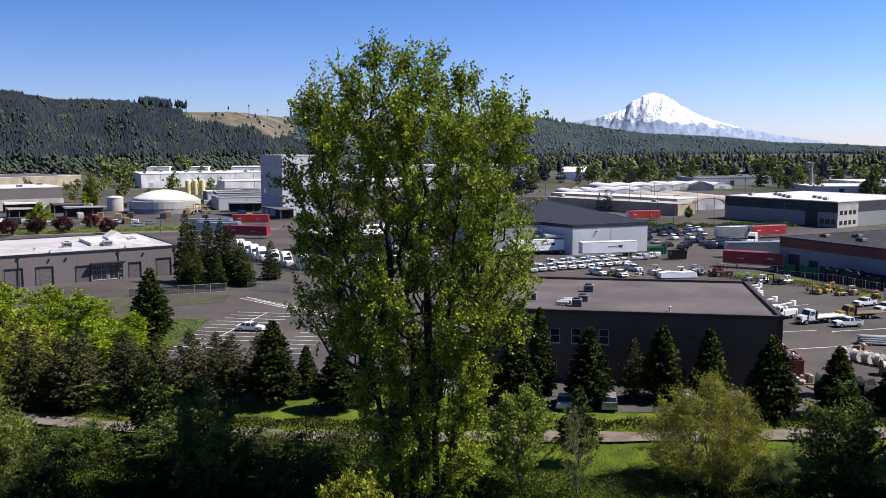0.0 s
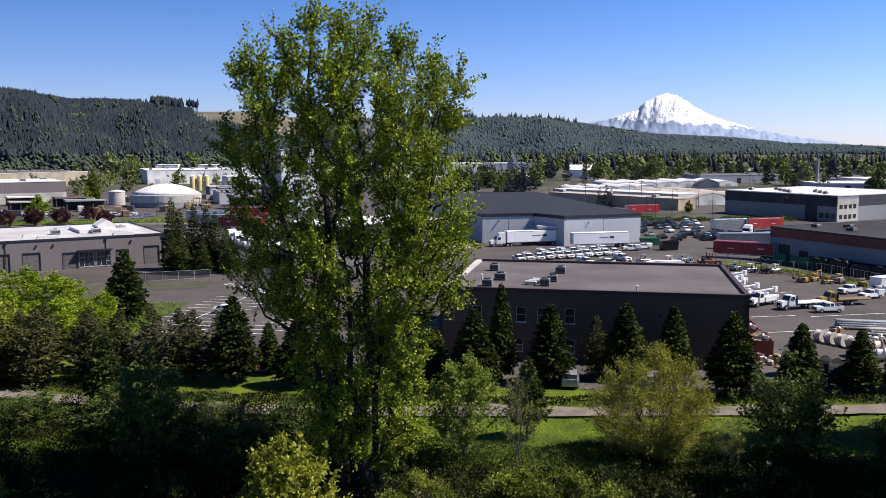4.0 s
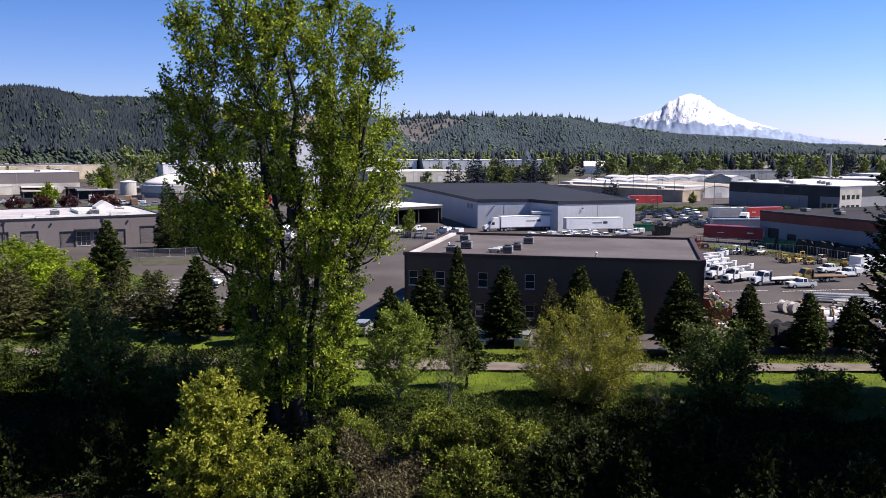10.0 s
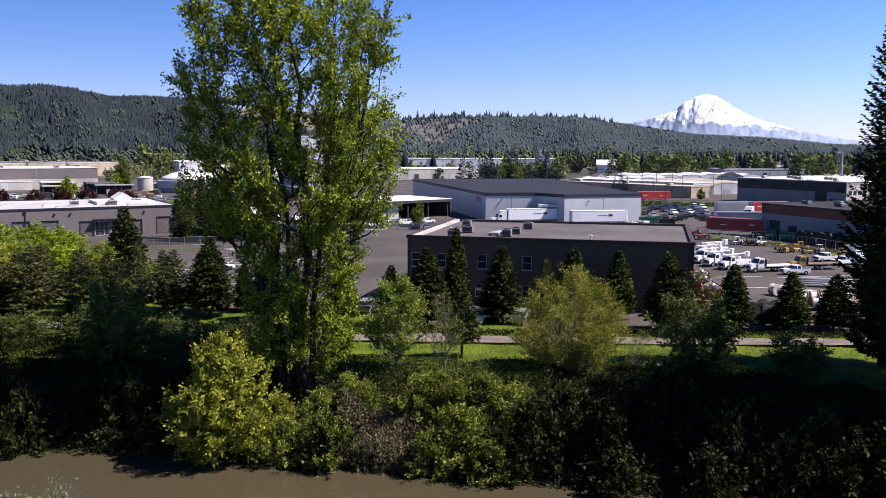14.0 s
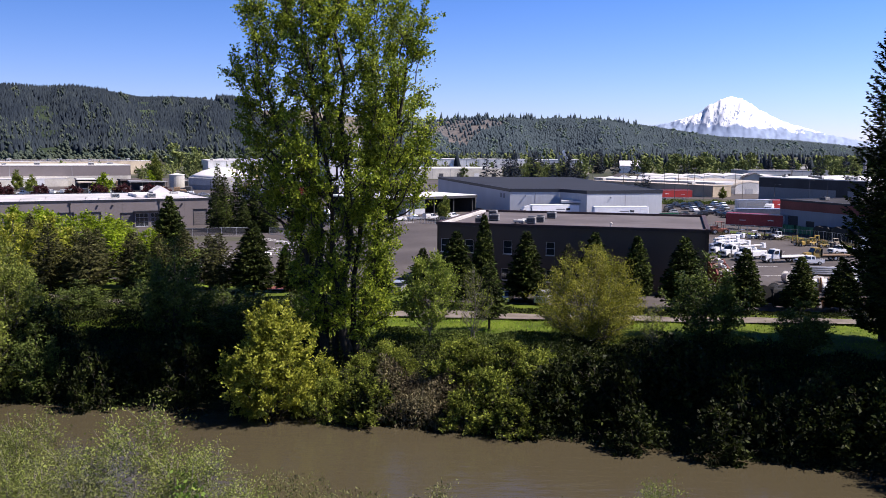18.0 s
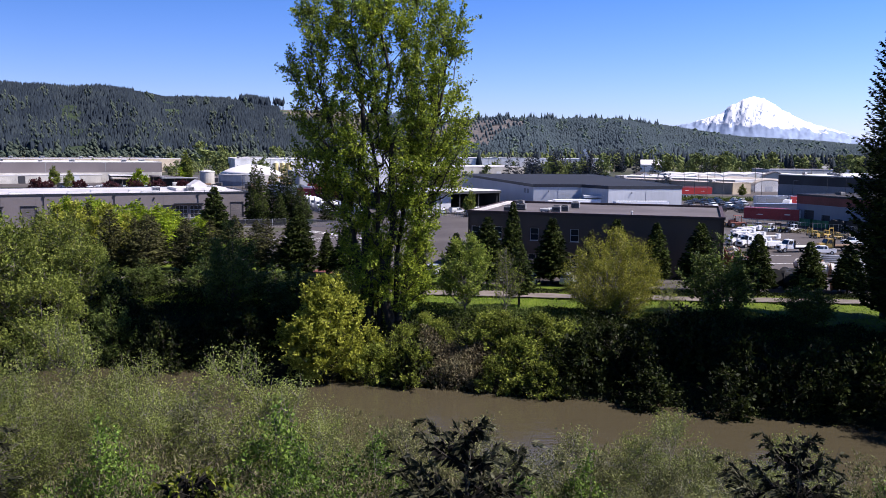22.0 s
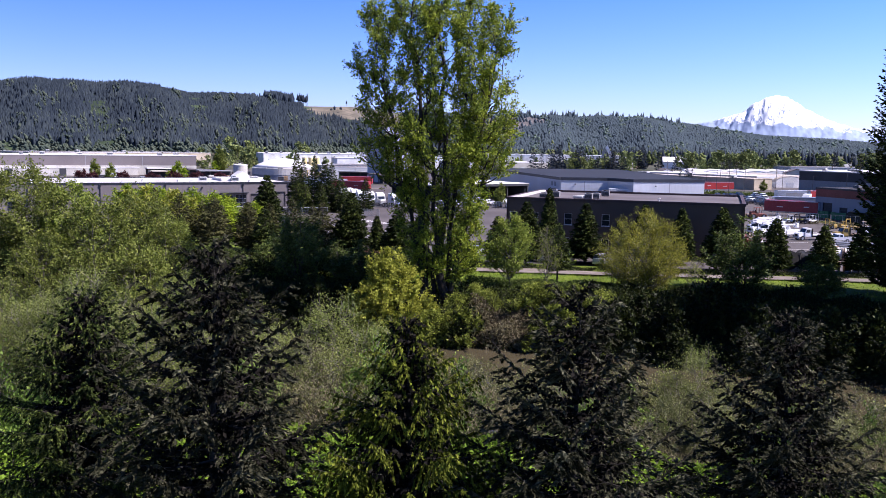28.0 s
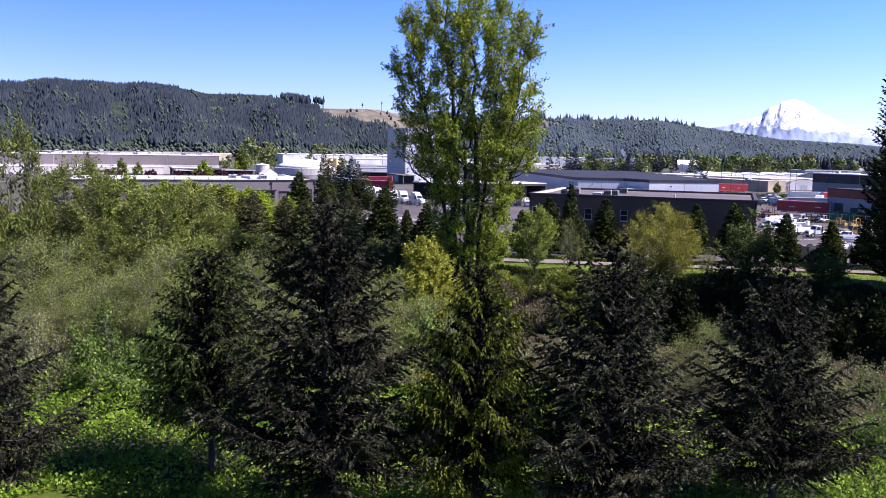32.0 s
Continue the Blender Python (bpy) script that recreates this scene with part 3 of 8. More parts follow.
# ---------------------------------------------------------------- plants


def limb(shape, pts, r0, r1, n=6):
    for i in range(len(pts) - 1):
        a, b = i / (len(pts) - 1), (i + 1) / (len(pts) - 1)
        shape.tube(pts[i], pts[i + 1], r0 + (r1 - r0) * a, r0 + (r1 - r0) * b, n, caps=False)


def bent(a, b, lift, k=5, wob=0.0, rng=None):
    a, b = np.array(a, float), np.array(b, float)
    out = []
    for i in range(k):
        s = i / (k - 1)
        p = a + (b - a) * s
        p[2] += lift * math.sin(s * math.pi)
        if rng is not None and 0 < i < k - 1:
            p += rng.normal(size=3) * wob
        out.append(p)
    return out


def broadleaf(name, label, category, seed, trunks, env, z0, z1, boughs, twigs, leaves, spread_r, leaf, bark, foliage, group="", rise=0.55, inner=0.35, fall=0.0, twig_r=0.018, up_bias=0.3, loose=0.17):
    """A broad-leaved tree. trunks: (x, y, top x, top y, top z, radius); env(z): centre x, half width x, half width y of the crown."""
    rng = np.random.default_rng(seed)
    t = thing(name, label, category, group)
    wood = Shape()
    lines = []
    for x, y, tx, ty, tz, r in trunks:
        pts = bent((x, y, -0.6), (tx, ty, tz), 0, 9, 0.02 * tz, rng)
        pts[0] = np.array((x, y, -0.6))
        limb(wood, pts, r, r * 0.12, 8)
        lines.append((pts, r))
    zs = np.linspace(z0, z1, 60)
    wts = np.array([env(z)[1] for z in zs]) + 0.2
    wts /= wts.sum()
    P, D = [], []
    for _ in range(boughs):
        z = rng.choice(zs, p=wts) + rng.normal() * 0.3
        ecx, ex, ey = env(z)
        a, f = rng.uniform(0, math.tau), inner + (1.04 - inner) * math.sqrt(rng.uniform())
        end = np.array((ecx + ex * f * math.cos(a), trunks[0][1] + ey * f * math.sin(a), z))
        best = None
        for pts, r in lines:
            arr = np.array(pts)
            za = max(end[2] - rise * np.hypot(end[0] - arr[-1, 0] * 0.5 - arr[0, 0] * 0.5, end[1] - arr[0, 1]) - 0.3, 0.25 * z0)
            za = min(za, arr[-1, 2] * 0.97)
            p = np.array([np.interp(za, arr[:, 2], arr[:, k]) for k in range(3)])
            dist = np.hypot(*(end - p)[:2])
            if best is None or dist < best[0]:
                best = (dist, p, r * (1 - 0.85 * za / arr[-1, 2]))
        path = bent(best[1], end, -0.08 * best[0], 5, 0.05 * best[0] + 0.02, rng)
        rb = min(best[2] * 0.6, 0.012 * best[0] + 0.02)
        limb(wood, path, rb, twig_r, 4 if boughs > 200 else 3)
        out = unit(end - best[1])
        for j in range(twigs):
            s = rng.uniform(0.45, 1.0)
            k = s * 4
            i = min(int(k), 3)
            base = path[i] + (path[i + 1] - path[i]) * (k - i)
            dv = unit(out * 0.8 + rng.normal(size=3) * 0.75 + np.array((0, 0, up_bias - fall)))
            tip = base + dv * spread_r * rng.uniform(0.5, 1.25)
            tip[2] -= fall * rng.uniform(0.3, 1.0) * spread_r
            wood.tube(base, tip, twig_r, twig_r * 0.4, 3, caps=False)
            m = int(leaves * rng.uniform(0.6, 1.4))
            u = rng.uniform(0.15, 1.08, size=(m, 1))
            q = base + (tip - base) * u + rng.normal(size=(m, 3)) * spread_r * loose
            P.append(q)
            D.append(rng.normal(size=(m, 3)) * 0.8 + dv + np.array((0, 0, -0.3 - fall)))
    P, D = np.concatenate(P), np.concatenate(D)
    low = P[:, 2] > 0.15
    P, D = P[low], D[low]
    sz = leaf[0] * rng.uniform(0.6, 1.35, len(P))
    part("trunk", wood, M[bark], t, smooth=True)
    part("crown", leaf_mesh("crown", P, D, sz, sz * leaf[1], M[foliage], rng), None, t)
    return t


def conifer(name, label, category, seed, h, r, clear, whorls, per, sprays, foliage, spray=0.6, droop=0.25, uptick=0.15, group="", power=0.85, bark="bark", ragged=0.2, wide=0.34, fill=1.0, hang=0.35):
    """A needle tree: a straight stem, whorls of drooping branches, each with side sprays."""
    rng = np.random.default_rng(seed)
    t = thing(name, label, category, group)
    wood = Shape()
    limb(wood, [(0, 0, -0.5), (0.02 * h * rng.normal() * 0.3, 0, h * 0.5), (0, 0, h)], 0.016 * h + 0.03, 0.012, 7)
    P, D, S, W = [], [], [], []
    for i in range(whorls):
        u = (i + rng.uniform(0, 0.8)) / whorls
        z = clear + (h - clear) * u ** 0.92
        count = max(3, int(per * (1 - 0.45 * u)))
        a0 = rng.uniform(0, math.tau)
        for k in range(count):
            L = r * ((1 - u) ** power * (1 - ragged + 2 * ragged * rng.uniform() * 0.7) + 0.03) * (1.12 if rng.uniform() < 0.15 else 1)
            L *= min(1.0, 0.62 + u * 3.5)
            a = a0 + k * math.tau / count + rng.normal() * 0.25
            dv = np.array((math.cos(a), math.sin(a), 0))
            rise0 = 0.55 * u + rng.normal() * 0.10
            zb = z + rng.uniform(-0.7, 0.7) * (h - clear) / whorls
            path = [np.array((0, 0, zb)) + dv * L * s + np.array((0, 0, 1)) * L * (rise0 * s - droop * s + uptick * s * s) for s in (0, 0.33, 0.66, 1)]
            limb(wood, path, 0.012 + 0.010 * L, 0.006, 3)
            m = max(4, int(sprays * (0.35 + L / r)))
            s = np.sqrt(rng.uniform(0.02, 1.0, size=m))
            base = np.array([np.interp(s, (0, 0.33, 0.66, 1), [p[c] for p in path]) for c in range(3)]).T
            side = np.cross(dv, (0, 0, 1.0)) * np.where(rng.uniform(size=(m, 1)) < 0.5, -1, 1)
            way = dv * rng.uniform(0.35, 0.9, (m, 1)) + side * rng.uniform(0.1, 0.95, (m, 1)) + np.array((0, 0, 1)) * (rng.normal(size=(m, 1)) * 0.22 - hang * rng.uniform(0.1, 1, (m, 1)))
            off = side * (rng.uniform(0, 0.30, (m, 1)) * L * (1.1 - s[:, None]))
            P.append(base + off + rng.normal(size=(m, 3)) * 0.04 * spray)
            D.append(way)
            S.append(spray * rng.uniform(0.55, 1.25, m) * (0.6 + 0.4 * (1 - u)))
            W.append(S[-1] * wide)
            for s_ in (0.03, 0.1, 0.18, 0.27, 0.37):
                # broad inner fans that close the crown round the stem
                P.append(np.array([np.array((0, 0, z)) + dv * L * s_]))
                D.append(np.array([dv + np.array((0, 0, -0.55 - 0.5 * rng.uniform()))]))
                S.append(np.array([0.17 * L + 0.05]))
                W.append(S[-1] * 0.6)
    m = 14
    zz = np.linspace(h * 0.93, h, m)
    P.append(np.stack([np.zeros(m), np.zeros(m), zz], -1))
    D.append(rng.normal(size=(m, 3)) * 0.5 + np.array((0, 0, 0.9)))
    S.append(np.full(m, spray * 0.45))
    W.append(S[-1] * wide)
    P, D, S, W = np.concatenate(P), np.concatenate(D), np.concatenate(S), np.concatenate(W)
    part("trunk", wood, M[bark], t, smooth=True)
    part("crown", leaf_mesh("crown", P, D, S, W, M[foliage], rng, cup=0.1), None, t)
    return t


def place(t, x, y, s=1.0, turn=0.0, z=None, sx=None):
    zz = float(height(x, y)) if z is None else z
    m = pose(x, y, zz, 0, 0, turn) @ Matrix.Diagonal((sx or s, sx or s, s, 1))
    return m


def stand(t, spots, label=None):
    """Puts the template at the first spot and copies of it at the others. A spot: x, y, scale[, width scale]."""
    rng = random.Random(len(spots) * 7 + len(t.name))
    made = []
    for i, sp in enumerate(spots):
        x, y, s = sp[:3]
        m = place(t, x, y, s, rng.uniform(0, 360), None, sp[3] if len(sp) > 3 else None)
        if i == 0:
            first = m
            made.append(t)
        else:
            made.append(copy_thing(t, m))
    t.matrix_basis = first
    return made


# the great cottonwood with two stems: limbs sweep up from the stems, each ending in a pad of leafy shoots
BIG_Z = [1.0, 3, 6, 10, 14.5, 16.5, 19, 22, 26, 29, 32, 34.3, 35.5, 36.5, 37.6, 39.2]
BIG_L = [-5.0, -7, -8, -8.3, -9.3, -12.0, -12.2, -12.2, -12.4, -13.6, -12.6, -12.2, -11.6, -9.4, -8.2, -6.2]
BIG_R = [2.2, 3.6, 4.6, 4.8, 5.6, 7.0, 8.0, 8.2, 8.2, 7.9, 7.8, 7.6, 5.0, 3.2, 0.5, -3.6]


def grand_tree(seed, trunks, pads, twigs, leaves, leaf):
    rng = np.random.default_rng(seed)
    t = thing("cottonwood_tree", "tall two-stemmed cottonwood in fresh spring leaf on the river bank", "tree")
    wood, lines = Shape(), []
    for x, y, tx, ty, tz, r in trunks:
        pts = bent((x, y, -0.8), (tx, ty, tz), 0, 10, 0.012 * tz, rng)
        limb(wood, pts, r, r * 0.13, 9)
        lines.append((np.array(pts), r))
    # the lobes of the outline, then pads spread through the crown
    spots = [(np.array(c), R) for c, R in (((-5.2, 0.0, 36.6), 1.9), ((-7.0, 0.6, 34.4), 1.8), ((1.4, 0.3, 34.4), 1.8), ((6.4, 0.0, 32.4), 1.7), ((-11.0, 0.2, 33.0), 1.7), ((-12.6, 0.5, 27.6), 1.9), ((-11.6, -0.4, 17.0), 1.6), ((7.0, 0.0, 22.0), 2.0), ((6.2, -0.5, 16.4), 1.9), ((-8.4, 1.0, 22.6), 2.0))]
    tries = 0
    zw = np.linspace(2.5, 37.4, 80)
    wts = np.interp(zw, BIG_Z, BIG_R) - np.interp(zw, BIG_Z, BIG_L)
    wts = wts * np.interp(zw, (2, 12, 20, 30, 37, 39), (1.5, 1.25, 1.0, 1.0, 1.1, 1.1))
    wts /= wts.sum()
    while len(spots) < pads and tries < 20000:
        tries += 1
        z = rng.choice(zw, p=wts)
        lo, hi = np.interp(z, BIG_Z, BIG_L), np.interp(z, BIG_Z, BIG_R)
        a, f = rng.uniform(0, math.tau), math.sqrt(rng.uniform(0.12, 1.0))
        R = rng.uniform(1.2, 2.3)
        c = np.array(((lo + hi) / 2 + ((hi - lo) / 2 - 0.6 * R) * f * math.cos(a), (hi - lo) * 0.31 * f * math.sin(a), z - 0.5))
        if all(np.sum(((c - q[0]) / (1.0, 1.0, 0.85)) ** 2) > (0.84 * (R + q[1])) ** 2 for q in spots):
            spots.append((c, R))
    P, D = [], []
    up = np.array((0, 0, 1.0))
    for c, R in spots:
        best = None
        for arr, r in lines:
            away = np.hypot(c[0] - np.interp(c[2] * 0.8, arr[:, 2], arr[:, 0]), c[1] - np.interp(c[2] * 0.8, arr[:, 2], arr[:, 1]))
            za = min(max(c[2] - (0.55 + 0.5 * c[2] / 38) * away - 0.8, 3.0), arr[-1, 2] * 0.95)
            p = np.array([np.interp(za, arr[:, 2], arr[:, k]) for k in range(3)])
            d = np.linalg.norm(c - p)
            if best is None or d < best[0]:
                best = (d, p, r * (1 - 0.86 * za / arr[-1, 2]))
        d, p, rt = best
        path = bent(p, c, -0.10 * d, 7, 0.035 * d + 0.03, rng)
        rb = min(rt * 0.75, 0.016 * d + 0.035)
        limb(wood, path, rb, 0.028, 5)
        out = unit((c - p) * np.array((1, 1, 0.4)))
        for j in range(int(twigs * (R / 1.7) ** 2)):
            k = rng.uniform(0.62, 1.0) * 6
            i = min(int(k), 5)
            base = path[i] + (path[i + 1] - path[i]) * (k - i)
            dv = unit(rng.normal(size=3) * (0.8, 0.8, 0.55) + out * 0.35 + up * (0.42 + 0.4 * max(0, c[2] - 26) / 12))
            ln = R * rng.uniform(0.55, 1.15)
            if rng.uniform() < 0.16:
                dv, ln = unit(dv * 0.45 + up), ln * 1.35
            mid, tip = base + dv * ln * 0.55, base + dv * ln + up * ln * 0.14
            wood.tube(base, mid, 0.022, 0.014, 3, caps=False)
            wood.tube(mid, tip, 0.014, 0.006, 3, caps=False)
            m = int(leaves * ln * rng.uniform(0.7, 1.3))
            u = rng.uniform(0.18, 1.04, size=(m, 1)) ** 0.8
            P.append(base + (tip - base) * u + rng.normal(size=(m, 3)) * 0.15)
            D.append(rng.normal(size=(m, 3)) * 0.75 + dv * 0.7 - up * 0.25)
    # leafy water shoots along the lower stems
    for arr, r in lines[:3]:
        for _ in range(60):
            za = rng.uniform(3.0, 15.0)
            p = np.array([np.interp(za, arr[:, 2], arr[:, k]) for k in range(3)])
            a = rng.uniform(0, math.tau)
            tip = p + np.array((math.cos(a), math.sin(a), 0.7)) * rng.uniform(0.7, 1.9)
            wood.tube(p, tip, 0.025, 0.008, 3, caps=False)
            m = int(22 * rng.uniform(0.6, 1.4))
            P.append(p + (tip - p) * rng.uniform(0.35, 1.05, (m, 1)) + rng.normal(size=(m, 3)) * 0.22)
            D.append(rng.normal(size=(m, 3)) * 0.8 - up * 0.2)
    P, D = np.concatenate(P), np.concatenate(D)
    sz = leaf[0] * rng.uniform(0.6, 1.35, len(P))
    part("trunk", wood, M["bark_dark"], t, smooth=True)
    part("crown", leaf_mesh("crown", P, D, sz, sz * leaf[1], M["cottonwood"], rng), None, t)
    return t


big = grand_tree(11, [(-3.6, 0.4, -5.2, 0.2, 36.5, 0.50), (-0.9, -0.2, -2.0, 0.5, 35.0, 0.58), (-0.7, 0, 5.4, 1.0, 33.0, 0.40), (-2.4, 0.3, -3.4, -2.5, 32.0, 0.34), (-3.0, 0, -10.4, 0.5, 32.0, 0.32), (-1.2, 0.2, 1.6, 2.2, 34.5, 0.32)],
                 200, 26, 20, (0.23, 0.74))
big.matrix_basis = pose(0, 70, -0.6)

small_env = lambda w, h, base=0.12, peak=0.5: (lambda z: (0.0, w * max(0.05, math.sin(math.pi * min(max((z / h - base) / (1.02 - base), 0.02), 1.0) ** peak)), w * max(0.05, math.sin(math.pi * min(max((z / h - base) / (1.02 - base), 0.02), 1.0) ** peak))))

# round pale willow by the trail
willow = broadleaf("willow_tree", "round pale willow with fine budding twigs", "tree", 21, [(0, 0, 0.4, 0, 6.5, 0.16), (0.3, 0.2, -1.8, 0.4, 6.0, 0.12), (0.1, -0.2, 2.0, -0.4, 6.0, 0.12)],
                   small_env(5.6, 10.2, 0.06, 0.75), 1.6, 10.0, 150, 8, 34, 1.1, (0.20, 0.42), "bark_pale", "willow", rise=0.9, inner=0.55, up_bias=0.6)
willow.matrix_basis = pose(22.8, 75.0, -0.2)

# yellow-green maple on the water's edge
ymap = broadleaf("bankside_maple", "yellow-green flowering maple leaning over the water", "tree", 31, [(0, 0, -0.3, -1, 8, 0.16), (0.3, 0, 1.5, -0.8, 6.5, 0.12), (-0.3, 0, -1.9, -0.8, 6.5, 0.12)],
                 small_env(4.9, 11.2, -0.02, 0.62), 0.8, 11.0, 120, 8, 34, 1.15, (0.30, 0.55), "bark", "yellowgreen", rise=0.8, inner=0.4, loose=0.11)
ymap.matrix_basis = pose(-6.6, 63.2, -4.9)

# slender alder beside the cottonwood
alder = broadleaf("alder_tree", "slender light green alder beside the trail", "tree", 41, [(0, 0, 0.2, 0, 7.0, 0.10), (0.1, 0, 1.4, 0.3, 6.2, 0.07)],
                  small_env(3.4, 9.0, 0.16, 0.8), 1.8, 8.8, 70, 7, 26, 0.95, (0.24, 0.55), "bark_pale", "alder", rise=0.8, up_bias=0.8, loose=0.12)
stand(alder, [(6.6, 74.0, 1.0), (-52, 74.5, 1.35)])

sapling = broadleaf("bank_sapling", "thin half-bare sapling above the river bank", "tree", 42, [(0, 0, 0.3, 0, 7.0, 0.07), (0.05, 0, -1.0, 0.2, 6.0, 0.05), (0.05, 0, 1.3, -0.2, 5.6, 0.05)],
                    small_env(2.0, 7.8, 0.25, 0.7), 2.4, 7.6, 36, 6, 9, 0.8, (0.17, 0.5), "bark_pale", "olive", rise=1.1, up_bias=0.9, twig_r=0.022)
stand(sapling, [(11.2, 72.3, 1.0), (29.0, 72.5, 0.6, 0.8)])

dark_decid = broadleaf("bank_alder", "dense dark green alder on the shaded bank", "tree", 43, [(0, 0, 0.3, 0, 7.5, 0.14), (0.3, 0.2, -1.5, 0.4, 6.6, 0.10)],
                       small_env(4.0, 9.5, 0.08, 0.7), 1.2, 9.3, 70, 6, 20, 1.1, (0.30, 0.6), "bark", "midgreen", rise=0.8)
stand(dark_decid, [(34.5, 74.5, 0.98, 1.1), (-20.5, 74.0, 1.08, 1.0), (-12.5, 72.5, 0.65, 0.9), (-44, 76, 0.9, 1.0), (43, 72.0, 0.55, 0.8), (-31, 66.0, 0.75), (-57, 70, 0.9), (-16.5, 77.5, 0.48, 0.85), (-26, 80, 0.50, 0.9), (-34.5, 81.5, 0.46, 0.9), (-9, 78, 0.42, 0.7), (-44, 84, 0.5, 0.9), (-22, 77, 0.4, 0.8)])

# light green broadleaved trees upstream and on the near bank
leafy = broadleaf("river_willow", "tall soft green willow on the river bank", "tree", 47, [(0, 0, 0.6, 0, 11, 0.22), (0.4, 0.2, -2.6, 0.4, 10, 0.16), (0.1, -0.2, 3.0, -0.4, 9.5, 0.15)],
                  small_env(6.4, 15.5, 0.05, 0.75), 1.5, 15.2, 100, 8, 20, 1.4, (0.36, 0.5), "bark_pale", "softgreen", rise=0.8, inner=0.4)
stand(leafy, [(-44.5, 67.5, 1.02, 1.0), (-36.5, 70.5, 0.72, 0.75), (-41, 72.5, 0.85, 0.8), (-54, 72, 0.95), (-64.0, 66, 1.62, 1.05), (-60, 76, 1.0), (-37.5, 64, 0.75, 0.8), (50, 51.5, 0.66, 0.7), (-50, 64, 0.8)])

# small dark firs along the trail and in front of the brown building
fir_a = conifer("young_fir", "young dark green fir with a pointed crown", "fir", 51, 9.4, 3.0, 1.2, 34, 14, 30, "fir", spray=0.58, wide=0.40, droop=0.22, uptick=0.18, group="firs along the trail")
fir_b = conifer("young_fir", "young dark green fir with a pointed crown", "fir", 52, 9.4, 2.6, 1.2, 36, 13, 30, "fir", spray=0.54, wide=0.40, droop=0.30, uptick=0.15, group="firs along the trail")
fir_c = conifer("bare_stemmed_fir", "small fir on a bare trunk beside the trail", "fir", 53, 8.0, 2.1, 1.7, 24, 12, 15, "fir", spray=0.6, droop=0.12, uptick=0.2, group="firs along the trail")
fir_d = conifer("pine_tree", "ragged brownish green young pine", "pine", 54, 9.0, 2.7, 0.9, 24, 10, 18, "pine", spray=0.6, droop=0.0, uptick=0.3, group="pines along the trail", ragged=0.4)
stand(fir_a, [(-12, 97.5, 0.8, 0.95), (35.8, 94.2, 0.97, 1.05), (7.9, 94.5, 1.0), (25.5, 101, 0.95), (-44.9, 134, 1.18, 1.2), (55.2, 96.2, 0.68, 0.82), (-19.5, 99.2, 1.05), (3.5, 96, 0.75)])
stand(fir_b, [(31.0, 101, 0.92), (16.6, 98.8, 0.98, 1.1), (43.2, 94.5, 0.84, 0.98), (50.2, 95.8, 0.74, 0.92), (11.1, 100.0, 1.2, 0.75), (-16.3, 103, 0.66), (-2.5, 97, 0.8), (-9, 99.5, 0.7)])
stand(fir_c, [(12.5, 79.8, 0.95), (-29.2, 86.3, 1.02, 1.1), (-33.5, 97, 0.8)])
stand(fir_d, [(-36.5, 99.5, 0.88, 1.1), (-27, 103.5, 0.85, 1.0), (-21.8, 103, 0.85, 1.0), (-24.5, 100.2, 0.9, 1.05), (22.0, 100.5, 0.82, 0.7), (-29.5, 101.2, 0.95, 1.0), (-46.9, 97.5, 1.03, 1.2), (-41, 96.8, 0.98, 1.15), (-38, 104, 0.85, 1.1), (-44.0, 99.5, 0.9, 1.1), (-43.5, 104, 0.9, 1.15), (-34, 103, 0.85, 1.05), (-60, 116, 1.0, 1.2)])

# lime-green row of young trees left of the car park
lime = broadleaf("lime_sapling", "bright lime-green young tree in new leaf", "tree", 61, [(0, 0, 0.1, 0, 6.5, 0.09)], small_env(2.6, 8.2, 0.06, 0.6), 0.8, 8.1, 44, 5, 19, 0.9, (0.33, 0.5), "bark_pale", "limegreen", rise=1.2, up_bias=0.9, group="lime saplings")
stand(lime, [(-44, 122, 0.84, 1.23), (-41.5, 115, 0.76, 1.14), (-46.5, 116, 0.91, 1.33), (-51.5, 130, 0.95, 1.52), (-56, 133, 0.99, 1.61), (-62, 136, 1.03, 1.61), (-68, 138, 1.03, 1.61), (-74, 142, 1.06, 1.61), (-49, 124, 0.84, 1.23), (-55, 119, 0.84, 1.42), (-80, 145, 1.06, 1.71), (-60, 125, 0.87, 1.42), (-66, 128, 0.91, 1.52)])
yel = broadleaf("yellow_sapling", "yellow-green young tree in flower", "tree", 62, [(0, 0, 0.1, 0, 6.0, 0.09)], small_env(2.8, 7.6, 0.04, 0.6), 0.8, 7.5, 44, 5, 19, 0.9, (0.34, 0.5), "bark_pale", "yellowgreen", rise=1.0, up_bias=0.8, group="lime saplings")
stand(yel, [(-51.0, 102.5, 1.2, 1.2), (-55.5, 104, 1.3, 1.4), (-48.0, 106, 1.05, 1.1), (-60, 107, 1.2, 1.4), (-53, 109, 1.2, 1.3), (-48.5, 78, 0.55, 0.6)])

# dark fir grove beside the left-hand building
grove = conifer("grove_fir", "tall dense dark fir in a grove beside the warehouse", "fir", 71, 14.0, 3.1, 0.4, 30, 12, 12, "fir", spray=0.85, droop=0.2, uptick=0.2, group="fir grove")
stand(grove, [(-56.2, 192.3, 1.12, 0.9), (-53.8, 190, 0.95, 0.85), (-51.6, 193, 1.02, 0.85), (-48.6, 192.1, 1.0, 0.85), (-46.4, 191, 0.9, 0.85), (-51.6, 184.5, 0.5, 0.7), (-47.4, 184.2, 0.55, 0.7), (-38.4, 196, 0.62, 0.8), (-54.5, 186, 0.62, 0.8), (-43.5, 189, 0.68, 0.8), (-41.5, 186, 0.5, 0.7)])

